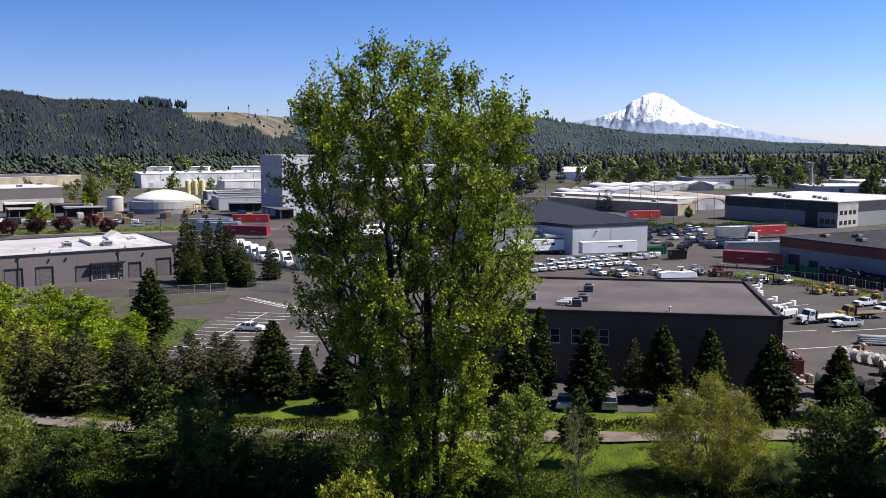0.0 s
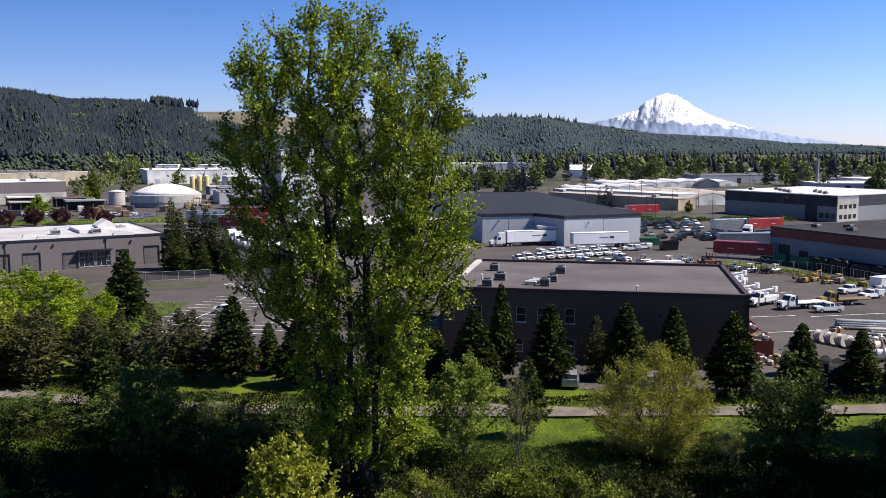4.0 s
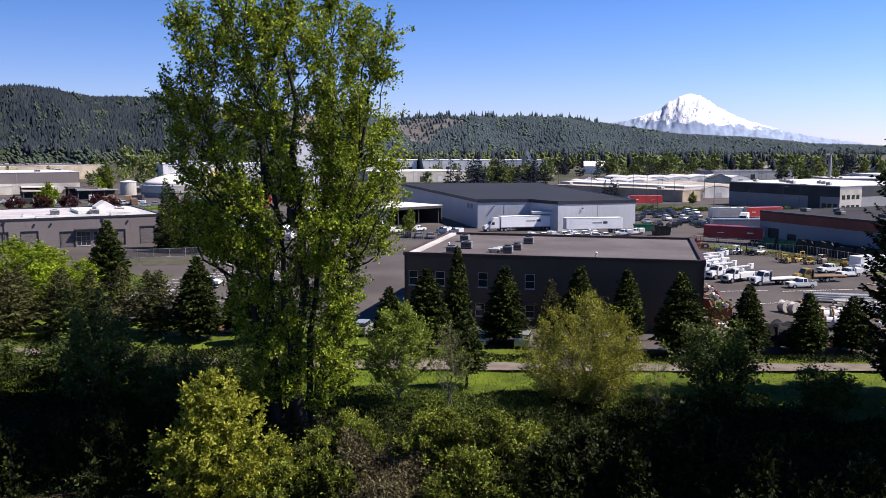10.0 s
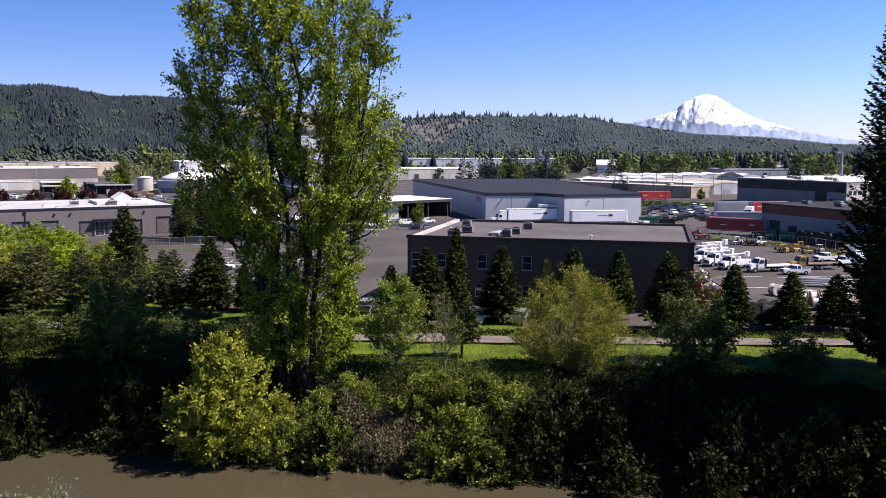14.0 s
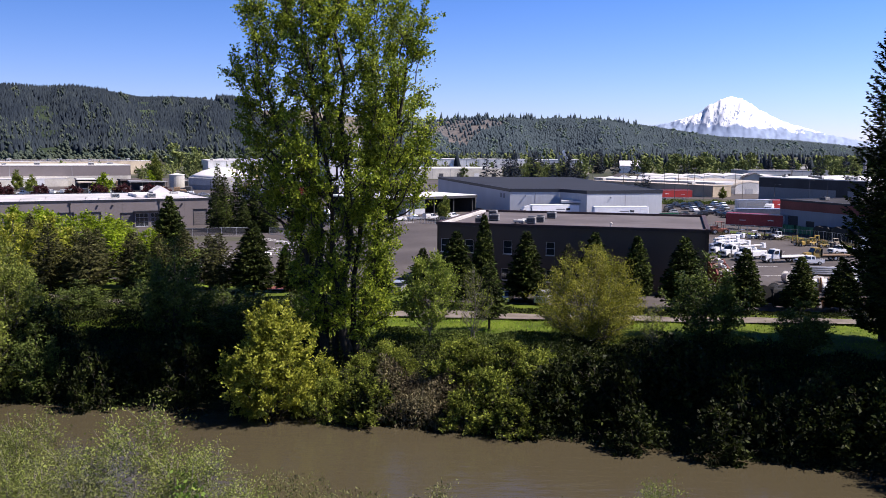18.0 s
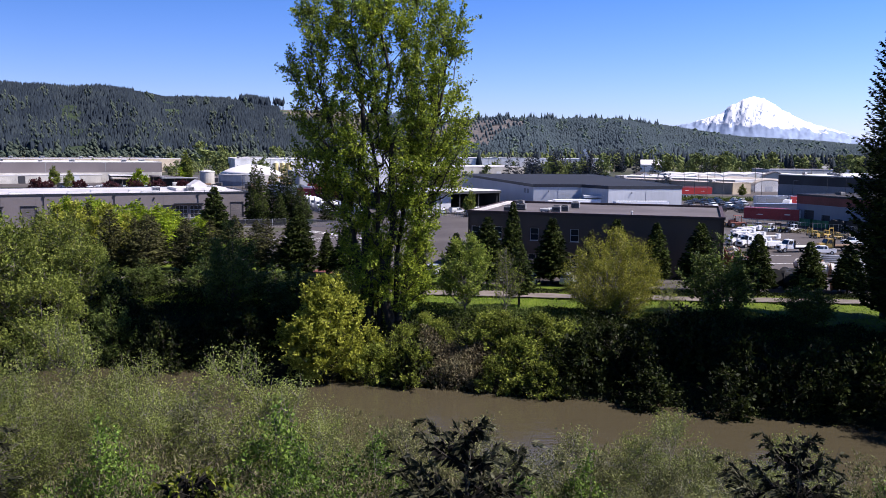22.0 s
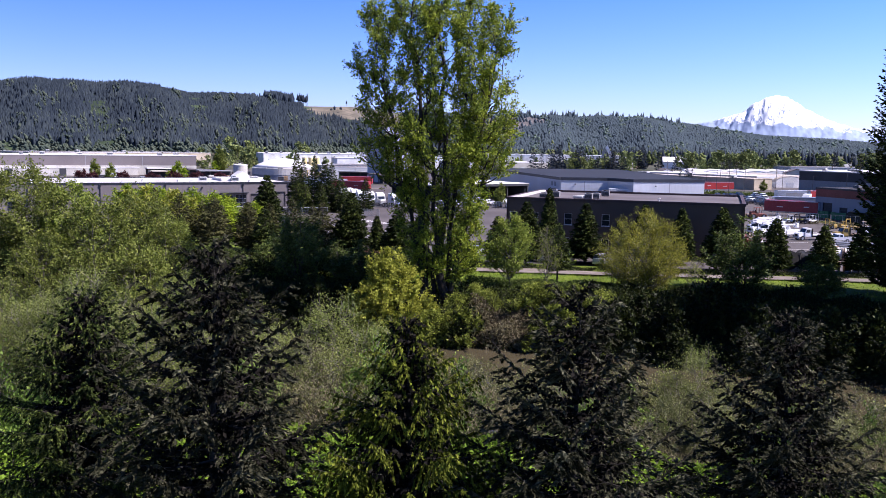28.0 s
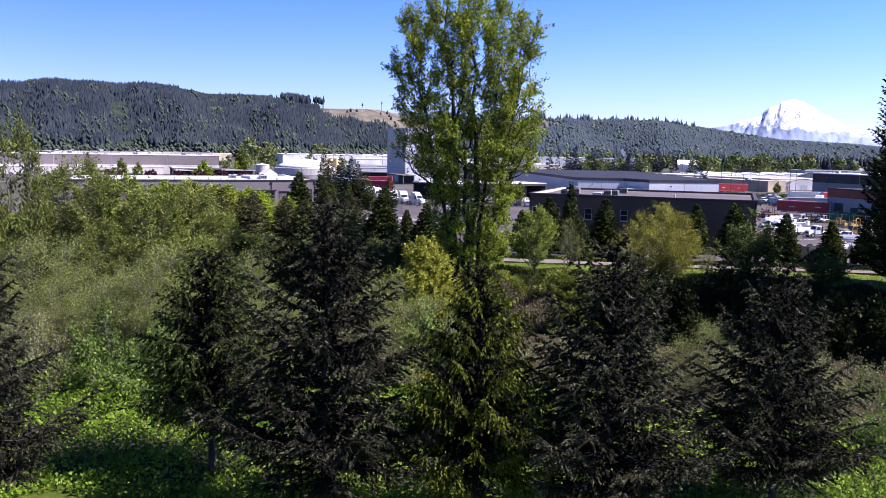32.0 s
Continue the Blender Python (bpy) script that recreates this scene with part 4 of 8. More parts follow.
# the tall dark tree on the right
tall = conifer("tall_fir", "very tall dark fir by the trail", "fir", 73, 34.0, 4.6, 1.0, 84, 12, 36, "fir", spray=0.56, droop=0.1, uptick=0.42, power=0.5, ragged=0.3, wide=0.42, hang=0.15)
tall.matrix_basis = pose(53.6, 79.0, 0)
# more firs out of view further right, added to shade the bank
for x, y, k, w in ((53.0, 67, 1.05, 1.25), (57, 61, 1.2, 1.4), (61, 71, 1.1, 1.3), (64, 63, 1.25, 1.5)):
    copy_thing(tall, place(tall, x, y, k, 40 * k + x, None, w))

# near spruces and cedars below the flight: long boughs with side twigs, each clothed in fine needles
def feather_tree(name, label, category, seed, h, r, clear, whorls, per, foliage, group, power, ragged, droop, lift, hang, gap, needle, dense):
    rng = np.random.default_rng(seed)
    t = thing(name, label, category, group)
    wood = Shape()
    limb(wood, [(0, 0, -0.5), (0.012 * h * rng.normal(), 0.012 * h * rng.normal(), h * 0.5), (0, 0, h)], 0.014 * h + 0.03, 0.012, 7)
    up = np.array((0, 0, 1.0))
    P, D, S, PI, DI = [], [], [], [], []
    for i in range(whorls):
        u = (i + rng.uniform(0, 0.7)) / whorls
        z = clear + (h - clear) * u ** 0.95
        count = max(3, int(per * (1 - 0.4 * u) + 0.5))
        a0 = rng.uniform(0, math.tau)
        for k in range(count):
            L = r * ((1 - u) ** power * (1 - ragged + 2 * ragged * rng.uniform()) + 0.04) * min(1.0, 0.66 + u * 3)
            a = a0 + k * math.tau / count + rng.normal() * 0.25
            dv = np.array((math.cos(a), math.sin(a), 0))
            side = np.cross(dv, up)
            zb = z + rng.uniform(-0.6, 0.6) * (h - clear) / whorls
            rise0 = 0.75 * u ** 1.5 - droop + rng.normal() * 0.09
            q = np.linspace(0, 1, 6)[:, None]
            path = np.array((0, 0, zb)) + dv * L * q + up * L * (rise0 * q + lift * q * q)
            limb(wood, list(path), 0.010 + 0.009 * L, 0.006, 3)
            n = max(3, int(0.68 * L / gap))
            s_ = (np.arange(n) + rng.uniform(0.2, 0.8, n)) / n * 0.68 + 0.32
            sg = np.where(np.arange(n) % 2 == 0, 1.0, -1.0)[:, None]
            base = np.array([np.interp(s_, q[:, 0], path[:, c]) for c in range(3)]).T
            tl = (0.16 + 0.42 * L * (1.02 - s_) ** 0.8 * np.minimum(1, 0.25 + s_ * 1.6)) * rng.uniform(0.6, 1.2, n)
            tl = np.minimum(tl, 1.5)
            way = unit(dv * rng.uniform(0.6, 1.0, (n, 1)) + side * sg * rng.uniform(0.5, 1.1, (n, 1)) + up * (rng.normal(size=(n, 1)) * 0.15 - hang * rng.uniform(0.5, 1.1, (n, 1))))
            # the leading twig
            base, way, tl = np.vstack([base, path[3:4]]), np.vstack([way, unit(path[5:6] - path[3:4])]), np.append(tl, L * 0.42)
            for p_, w_, l_ in zip(base, way, tl):
                m = max(3, int(l_ * dense * rng.uniform(0.8, 1.2)))
                c = rng.uniform(0.05, 1.0, (m, 1))
                P.append(p_ + w_ * l_ * c - up * 0.12 * l_ * c * c + rng.normal(size=(m, 3)) * 0.018)
                D.append(w_ * 0.9 + rng.normal(size=(m, 3)) * 0.26 - up * 0.25 * hang)
                S.append(needle[0] * rng.uniform(0.65, 1.3, m))
            # near-black twigs close the bough's inside; crown shade is put into their colour
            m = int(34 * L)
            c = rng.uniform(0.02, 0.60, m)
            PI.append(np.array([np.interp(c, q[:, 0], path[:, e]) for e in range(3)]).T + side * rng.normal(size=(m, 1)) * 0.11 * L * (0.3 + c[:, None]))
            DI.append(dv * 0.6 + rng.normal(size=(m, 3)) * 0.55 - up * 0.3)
    m = 60
    zz = np.linspace(h * 0.9, h * 1.02, m)
    P.append(np.stack([np.zeros(m), np.zeros(m), zz], -1))
    D.append(rng.normal(size=(m, 3)) * 0.6 + up * 0.8)
    S.append(np.full(m, needle[0]))
    P, D, S, PI, DI = (np.concatenate(v) for v in (P, D, S, PI, DI))
    part("trunk", wood, M["bark_dark"], t, smooth=True)
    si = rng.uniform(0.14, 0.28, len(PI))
    part("inner_growth", leaf_mesh("inner_growth", PI, DI, si, si * 0.55, M["shade_twigs"], rng), None, t, "inner twigs coloured near-black for the crown's shade")
    part("crown", leaf_mesh("crown", P, D, S, S * needle[1], M[foliage], rng, cup=0.1), None, t)
    return t


spruce = feather_tree("spruce_tree", "grey-green spruce with long feathery boughs", "spruce", 81, 13.3, 5.1, 2.2, 21, 8, "spruce", "near spruces", 0.80, 0.34, 0.26, 0.46, 0.35, 0.19, (0.17, 0.36), 72)
stand(spruce, [(13.1, -6.4, 0.955, 1.0), (1.0, -8.0, 1.05, 1.05), (20.9, -2.6, 0.865, 0.9), (-13.4, -11.5, 1.0, 0.82)])
cedar = feather_tree("red_cedar", "western red cedar with hanging yellow-green sprays", "cedar", 83, 12.2, 4.0, 2.5, 26, 9, "cedar", "near cedars", 0.72, 0.3, 0.24, 0.30, 1.4, 0.14, (0.145, 0.42), 44)
stand(cedar, [(7.3, -6.8, 0.95, 1.0)])
dusky = feather_tree("dusky_fir", "dark green fir on a bare lower trunk", "fir", 85, 11.4, 3.9, 3.0, 22, 9, "fir", "near firs", 0.62, 0.22, 0.2, 0.28, 0.7, 0.17, (0.15, 0.4), 46)
stand(dusky, [(-6.3, -3.4, 1.0, 1.0)])
# ---------------------------------------------------------------- paved ground


def sheet(name, pts, z, material, label, category, thick=0.05):
    bm = bmesh.new()
    f = bm.faces.new([bm.verts.new((x, y, z)) for x, y in pts])
    if f.calc_area() and f.normal.z < 0:
        f.normal_flip()
    bmesh.ops.triangulate(bm, faces=bm.faces)
    me = bpy.data.meshes.new(name)
    bm.to_mesh(me)
    bm.free()
    me.materials.append(material)
    return tagged(new(name, me), label, category, kind="structure")


sheet("pavement", [(-46, 111), (-48.5, 148), (-55, 176), (-62, 176), (-120, 140), (-150, 150), (-130, 215), (-150, 330), (-60, 352), (150, 352), (175, 300), (175, 95), (60, 92.5), (44, 96), (42.5, 101), (2, 103.5), (-2, 107)],
      0.05, M["asphalt"], "worn grey asphalt of the car park and storage yards", "pavement")
sheet("pavement_2", [(-330, 335), (-60, 356), (150, 356), (330, 330), (330, 540), (60, 560), (-330, 520)], 0.04, M["asphalt"], "grey asphalt between the far warehouses", "pavement")
sheet("pavement_3", [(1.5, 97.6), (1.5, 103.2), (42, 100.8), (42, 95.2)], 0.055, M["asphalt"], "asphalt parking strip before the brown building", "pavement")


def trail_y(x):
    return 87.4 + (0.0033 * x * x if x < 0 else 0.0006 * x * x)


tv, tf = [], []
for i, x in enumerate(np.linspace(-95, 120, 130)):
    yc = trail_y(x)
    wob = 0.2 * math.sin(x * 0.7) + 0.15 * math.sin(x * 1.9)
    extra = 1.4 * math.exp(-((x - 8) / 4.0) ** 2)
    tv += [(x, yc - 1.55 + wob * 0.5, float(height(x, yc - 1.5)) + 0.23), (x, yc + 1.5 + extra + 0.3 * math.sin(x * 0.9), float(height(x, yc + 1.5)) + 0.24)]
    if i:
        tf.append((2 * i - 2, 2 * i, 2 * i + 1, 2 * i - 1))
tagged(new("trail", mesh_of("trail", (tv, [], tf), M["trail"])), "pale gravel riverside trail", "trail", kind="structure")

# ---------------------------------------------------------------- buildings


def wall_with(L, H, t, holes, z0=-0.3):
    """A wall along x with openings (x0, x1, z0, z1) through it, in one piece; its outer face lies at y = 0."""
    s = Shape()
    xs = sorted({0.0, L, *[h[0] for h in holes], *[h[1] for h in holes]})
    zs = sorted({z0, H, *[h[2] for h in holes], *[h[3] for h in holes]})
    solid = lambda i, j: 0 <= i < len(xs) - 1 and 0 <= j < len(zs) - 1 and not any(
        h[0] < (xs[i] + xs[i + 1]) / 2 < h[1] and h[2] < (zs[j] + zs[j + 1]) / 2 < h[3] for h in holes)
    ids = {}

    def at_(i, j, k):
        if (i, j, k) not in ids:
            ids[i, j, k] = len(s.v)
            s.v.append((xs[i], t * k, zs[j]))
        return ids[i, j, k]

    for i in range(len(xs) - 1):
        for j in range(len(zs) - 1):
            if not solid(i, j):
                continue
            c = [(i, j), (i + 1, j), (i + 1, j + 1), (i, j + 1)]
            s.f.append(tuple(at_(*p, 0) for p in c))
            s.f.append(tuple(at_(*p, 1) for p in reversed(c)))
            for (p, q), (di, dj) in zip(zip(c, c[1:] + c[:1]), ((0, -1), (1, 0), (0, 1), (-1, 0))):
                if not solid(i + di, j + dj):
                    s.f.append((at_(*q, 0), at_(*p, 0), at_(*p, 1), at_(*q, 1)))
    return s


def window(parent, x, z, w, h, rows=2, cols=1, frame_mat="alu", depth=0.12, name="window"):
    """A window in its opening: a frame with bars and a pane, as a part of its building's wall."""
    f = 0.07
    holes = []
    for i in range(rows):
        for j in range(cols):
            holes.append((w * j / cols + (0.03 if j else f), w * (j + 1) / cols - (0.03 if j < cols - 1 else f),
                          h * i / rows + (0.03 if i else f), h * (i + 1) / rows - (0.03 if i < rows - 1 else f)))
    s = wall_with(w, h, 0.10, holes, 0.0)
    s.v = [(x + p, depth + q, z + r) for p, q, r in s.v]
    o = part(name, s, M[frame_mat], parent)
    part("pane", Shape().box(x + f, depth + 0.045, z + f, x + w - f, depth + 0.055, z + h - f), M["glass"], parent)
    part("sill", Shape().box(x - 0.06, -0.06, z - 0.08, x + w + 0.06, depth, z), M[frame_mat], parent)
    return o


def roller_door(parent, x, z, w, h, material, hood=True):
    n = max(4, int(h / 0.5))
    edge = [(0.26, z)]
    for i in range(n):
        a, b = z + h * i / n, z + h * (i + 1) / n
        edge += [(0.20, a + 0.01), (0.16, a + 0.04), (0.16, b - 0.04), (0.20, b - 0.01)]
    s = Shape().prism(edge + [(0.26, z + h)], x, x + w)
    s.v = [(q, p, r) for p, q, r in s.v]
    d = part("roller_door", s, material, parent)
    t = Shape().box(x - 0.14, -0.05, z, x, 0.16, z + h + 0.14).box(x + w, -0.05, z, x + w + 0.14, 0.16, z + h + 0.14).box(x, -0.05, z + h, x + w, 0.16, z + h + 0.14)
    part("door_frame", t, M["fascia_dark"], d)
    return d


def plan_frame(p, q):
    """The pose whose x axis runs from p to q on the ground."""
    return pose(p[0], p[1], 0, 0, 0, math.degrees(math.atan2(q[1] - p[1], q[0] - p[0])))


def hall(name, label, pts, H, wall, roof, fascia=None, band=0.6, category="building", parapet=0.0, thick=0.3, front=None, roof_up=0.0, group=""):
    """A hall on the corners pts (counter-clockwise from above): a wall each side, a roof, a fascia each side.
    front: {side: (holes, builder)} for walls that have openings."""
    c = pts[0]
    b = thing(name, label, category, group, at=pose(c[0], c[1], 0))
    loc = [(x - c[0], y - c[1]) for x, y in pts]
    n = len(loc)
    for i in range(n):
        p, q = loc[i], loc[(i + 1) % n]
        L = math.dist(p, q)
        fr = plan_frame(p, q)
        holes, builder = (front or {}).get(i, ([], None))
        w = part("wall", wall_with(L, H, thick, holes), wall, b, at=fr)
        if builder:
            builder(w, L)
        if fascia is not None:
            part("fascia", Shape().box(-0.12, -0.14, H - band, L + 0.12, 0.42, H + parapet + 0.04), fascia, w)
    s = Shape()
    k = len(loc)
    s.v = [(x, y, H - 0.05 + roof_up) for x, y in loc] + [(x, y, H - 0.25 + roof_up) for x, y in loc]
    s.f = [tuple(range(k)), tuple(range(2 * k - 1, k - 1, -1))] + [(i, k + i, k + (i + 1) % k, (i + 1) % k) for i in range(k)]
    part("roof", s, roof, b)
    return b


def rect(p, q, depth):
    """Corners of a hall whose front runs from p to q (left to right as one looks at it) and that reaches depth behind."""
    L = math.dist(p, q)
    nx_, ny_ = -(q[1] - p[1]) / L, (q[0] - p[0]) / L
    return [p, q, (q[0] + nx_ * depth, q[1] + ny_ * depth), (p[0] + nx_ * depth, p[1] + ny_ * depth)]


def on_roof(p, q, along, back, z):
    """A point along and behind the front line from p to q, at height z, with its pose."""
    a = math.atan2(q[1] - p[1], q[0] - p[0])
    return pose(p[0] + along * math.cos(a) - back * math.sin(a), p[1] + along * math.sin(a) + back * math.cos(a), z, 0, 0, math.degrees(a))


def roof_unit(w, d, h, at, fan=True, label="grey rooftop air handling unit", casing="hvac"):
    u = thing("rooftop_unit", label, "air conditioner", "rooftop units", at=at)
    part("casing", Shape().box(-w / 2, -d / 2, 0.15, w / 2, d / 2, h, 0.05), M[casing], u)
    part("curb", Shape().box(-w / 2 + 0.1, -d / 2 + 0.1, 0, w / 2 - 0.1, d / 2 - 0.1, 0.15), M["fascia_dark"], u)
    g = Shape()
    for i in range(5):
        g.box(-w / 2 + 0.12, -d / 2 - 0.03, 0.3 + i * (h - 0.5) / 5, w / 2 - 0.12, -d / 2, 0.3 + (i + 0.6) * (h - 0.5) / 5)
    part("grille", g, M["fascia_dark"], u)
    if fan:
        part("fan_cowl", Shape().lathe([(0.45, h), (0.5, h + 0.12), (0.42, h + 0.14)], 16), M["fascia_dark"], u)
    return u


# brown two-storey building
BR = [(3.9, 111.6), (40.9, 105.0)]
BW = math.dist(*BR)
br_holes = []
for x in (0.55, 4.1, 9.7, 12.35, 15.75):
    br_holes.append((x, x + 1.25, 4.95, 6.85))
for x in (9.4, 12.1, 15.8):
    br_holes.append((x, x + 1.2, 1.2, 2.9))


def br_front(w, L):
    for x0, x1, z0, z1 in br_holes:
        window(w, x0, z0, x1 - x0, z1 - z0, 2, 1)
    part("downpipe", Shape().box(-0.02 + L - 0.5, -0.12, 0, L - 0.38, 0, 8.4), M["brown_trim"], w)
    part("wall_light", Shape().box(L * 0.72, -0.25, 6.2, L * 0.72 + 0.3, 0, 6.5, 0.03), M["fascia_dark"], w)


brown = hall("brown_building", "dark brown two-storey building with a flat grey roof", rect(*BR, 28.0), 9.2, M["brown_wall"], M["roof_gray"], M["brown_trim"], 0.35, thick=0.3, front={0: (br_holes, br_front)}, roof_up=-0.25)
part("roof_edge_strip", Shape().box(0.5, 0.6, 8.9, 1.3, 27.2, 9.22), M["concrete"], brown, "pale strip along the roof's edge", at=plan_frame((0, 0), (37, -6.6)))
for al, bk, w, d, h in ((5.6, 3.2, 1.3, 1.1, 0.9), (6.6, 8.6, 1.5, 1.2, 1.0), (12.9, 4.6, 1.3, 1.1, 1.0), (14.2, 16.5, 1.4, 1.1, 1.0), (4.6, 17.5, 1.3, 1.2, 1.0), (13.6, 8.4, 1.3, 1.1, 0.9)):
    roof_unit(w, d, h, on_roof(*BR, al, bk, 8.9), label="weathered dark grey rooftop air handling unit", casing="hvac_dark")
for al, bk in ((11.0, 5.0), (11.4, 6.3), (11.8, 7.6)):
    s = thing("roof_duct", "low grey duct on the flat roof", "duct", "roof ducts", at=on_roof(*BR, al, bk, 8.9))
    part("casing", Shape().box(-0.8, -0.35, 0.2, 0.8, 0.35, 0.55, 0.08), M["hvac"], s)
    part("foot", Shape().box(-0.6, -0.2, 0, -0.4, 0.2, 0.2), M["fascia_dark"], s)
    part("foot", Shape().box(0.4, -0.2, 0, 0.6, 0.2, 0.2), M["fascia_dark"], s)
for al, bk in ((24.5, 2.5), (4.0, 9.0)):
    s = thing("vent_pipe", "short white vent pipe on the roof", "vent", "roof vents", at=on_roof(*BR, al, bk, 8.9))
    part("pipe", Shape().tube((0, 0, 0), (0, 0, 0.6), 0.12), M["roof_white"], s)
    part("cap", Shape().lathe([(0.2, 0.58), (0.2, 0.66), (0.05, 0.76)], 12), M["roof_white"], s)

# blue-grey warehouse with the dark roof
GP = [(13.2, 245.5), (27.8, 248.5), (35.0, 238.5), (57.5, 248.5), (38, 365), (-17.5, 352)]


def gray_left(w, L):
    for x in (L - 11, L - 7.5):
        part("louvre", Shape().box(x, -0.06, 5.2, x + 2.2, 0.0, 6.6), M["wall_midgray"], w)


def gray_front(w, L):
    part("wall_light", Shape().box(L * 0.3, -0.5, 6.0, L * 0.3 + 0.2, 0, 6.3), M["fascia_dark"], w)
    part("panel_joint", Shape().box(L * 0.5, -0.04, 0, L * 0.5 + 0.15, 0.0, 7.0), M["wall_midgray"], w)


gray = hall("blue_grey_warehouse", "blue-grey metal warehouse with a dark low roof", GP, 8.2, M["wall_bluegray"], M["roof_dark"], M["fascia_dark"], 0.9, front={0: ([], gray_front), 2: ([], gray_front), 5: ([], gray_left)})
dock = part("dock_canopy", Shape().box(28.0 - 13.2, 236.5 - 245.5 + 4, 4.6, 35.4 - 13.2, 249 - 245.5, 5.2), M["wall_bluegray"], gray, "flat grey canopy over the loading dock")
part("dock_office", Shape().box(28.5 - 13.2, 241.5 - 245.5 + 2, 0.0, 34.8 - 13.2, 249 - 245.5, 3.6), M["wall_midgray"], gray)

# open shed left of it
shed = thing("open_shed", "open-sided shed with a white flat roof", "shed", at=pose(-21, 243, 0, 0, 0, 42))
part("roof", Shape().box(-9, -1, 5.0, 31, 22, 5.5, 0.05), M["roof_white"], shed)
part("fascia", Shape().box(-9, -1.15, 4.6, 31, -1.0, 5.35), M["wall_dark"], shed)
part("back_wall", Shape().box(-9, 21, -0.2, 31, 21.5, 5.0), M["wall_dark"], shed)
for i in range(6):
    part("post", Shape().box(-8 + 7.5 * i, -0.6, -0.2, -7.7 + 7.5 * i, -0.3, 5.0), M["wall_dark"], shed)
part("office_bay", Shape().box(5, 0.5, -0.2, 12, 6, 4.6), M["wall_lightgray"], shed)
part("side_wall", Shape().box(30.6, -0.6, -0.2, 31, 21, 5.0), M["wall_dark"], shed)

# taupe warehouse with roller doors
LP = [(-117.0, 167.5), (-61.3, 204.0)]
LL = math.dist(*LP)
l_doors = [(LL - 5.2, 3.3, 4.1), (LL - 11.3, 2.6, 3.6), (LL - 22.6, 3.0, 3.6), (LL - 30.6, 3.4, 4.0), (LL - 36.6, 3.4, 4.0), (LL - 46, 3.4, 4.0), (LL - 55, 3.4, 4.0)]
l_wins = [(LL - 15.6, 3.0, 3.2), (LL - 19.2, 3.0, 3.2), (LL - 62, 3.0, 3.2)]
l_holes = [(x, x + w, -0.3, h) for x, w, h in l_doors] + [(x, x + w, 0.3, 0.3 + h) for x, w, h in l_wins]


def left_front(w, L):
    for x, wd, h in l_doors:
        roller_door(w, x, -0.3, wd, h + 0.3, M["wall_taupe_dark"])
    for x, wd, h in l_wins:
        window(w, x, 0.3, wd, h, 3, 3, "wall_lightgray")
        part("awning", Shape().box(x - 0.4, -1.2, h + 0.75, x + wd + 0.4, 0, h + 0.95), M["fascia_dark"], w)
    for x in (L - 1.0, L - 13.6, L - 34, L - 50):
        part("downpipe", Shape().box(x, -0.16, 0, x + 0.14, 0, 6.2).box(x - 0.15, -0.3, 6.0, x + 0.3, 0, 6.5), M["fascia_dark"], w)
    for x in (L - 8.2, L - 24.6, L - 28.0, L - 40):
        part("wall_light", Shape().box(x, -0.35, 5.4, x + 0.35, 0, 5.75, 0.04), M["fascia_dark"], w)
    for i in range(1, 9):
        part("panel_joint", Shape().box(L * i / 9, -0.012, 0, L * i / 9 + 0.05, 0.0, 6.2), M["wall_taupe_dark"], w)


left = hall("taupe_warehouse", "taupe concrete warehouse with roller doors and a white roof", rect(*LP, 36), 6.9, M["wall_taupe"], M["roof_pale"], M["fascia_dark"], 0.35, front={0: (l_holes, left_front)}, roof_up=-0.1)
for al, bk in ((LL - 9, 3.0), (LL - 25, 2.5), (LL - 27, 9.5), (LL - 42, 5), (LL - 36, 12), (LL - 55, 6)):
    s = thing("skylight", "long low rooftop skylight with a white curb", "skylight", "skylights", at=on_roof(*LP, al, bk, 6.75))
    part("curb", Shape().box(-2.3, -0.7, 0, 2.3, 0.7, 0.35), M["roof_white"], s)
    part("dome", Shape().box(-2.2, -0.6, 0.35, 2.2, 0.6, 0.55, 0.1), M["hvac"], s)
for al, bk in ((LL - 13.5, 10), (LL - 22, 12), (LL - 7, 14)):
    roof_unit(2.0, 1.6, 1.2, on_roof(*LP, al, bk, 6.75))
rl = thing("roof_lantern", "white gabled roof lantern on the warehouse", "skylight", at=on_roof(*LP, LL - 10, 16, 6.8))
part("deck", Shape().box(-7, -5, 0, 6.5, 8, 0.7), M["roof_white"], rl)
part("gable", Shape().prism([(-2.2, 0.7), (2.2, 0.7), (2.2, 1.2), (0, 2.6), (-2.2, 1.2)], -1, 5), M["roof_white"], rl)

M["wall_steel"] = mat("steel_blue_siding", (0.19, 0.215, 0.255), 0.6, big=(0.08, 0.1), fine=(1.5, 0.05), streak=0.2)
# red-banded warehouse on the right
RP = [(80.2, 210.0), (97.5, 173.5)]
red_pts = [RP[0], RP[1], (150, 195), (132, 235)]


def red_front(w, L):
    part("red_band", Shape().box(-0.03, -0.05, 5.6, L + 0.03, 0.0, 7.6), M["wall_red"], w, "dull red band under the eaves")
    roller_door(w, 3.0, -0.3, 3.0, 4.3, M["wall_dark"])
    roller_door(w, 9.0, -0.3, 2.4, 3.4, M["wall_dark"])
    part("dark_plinth", Shape().box(12, -0.04, -0.3, L, 0.0, 2.4), M["wall_dark"], w)


def red_end(w, L):
    part("red_band", Shape().box(-0.03, -0.05, 5.6, L + 0.03, 0.0, 7.6), M["wall_red"], w, "dull red band under the eaves")


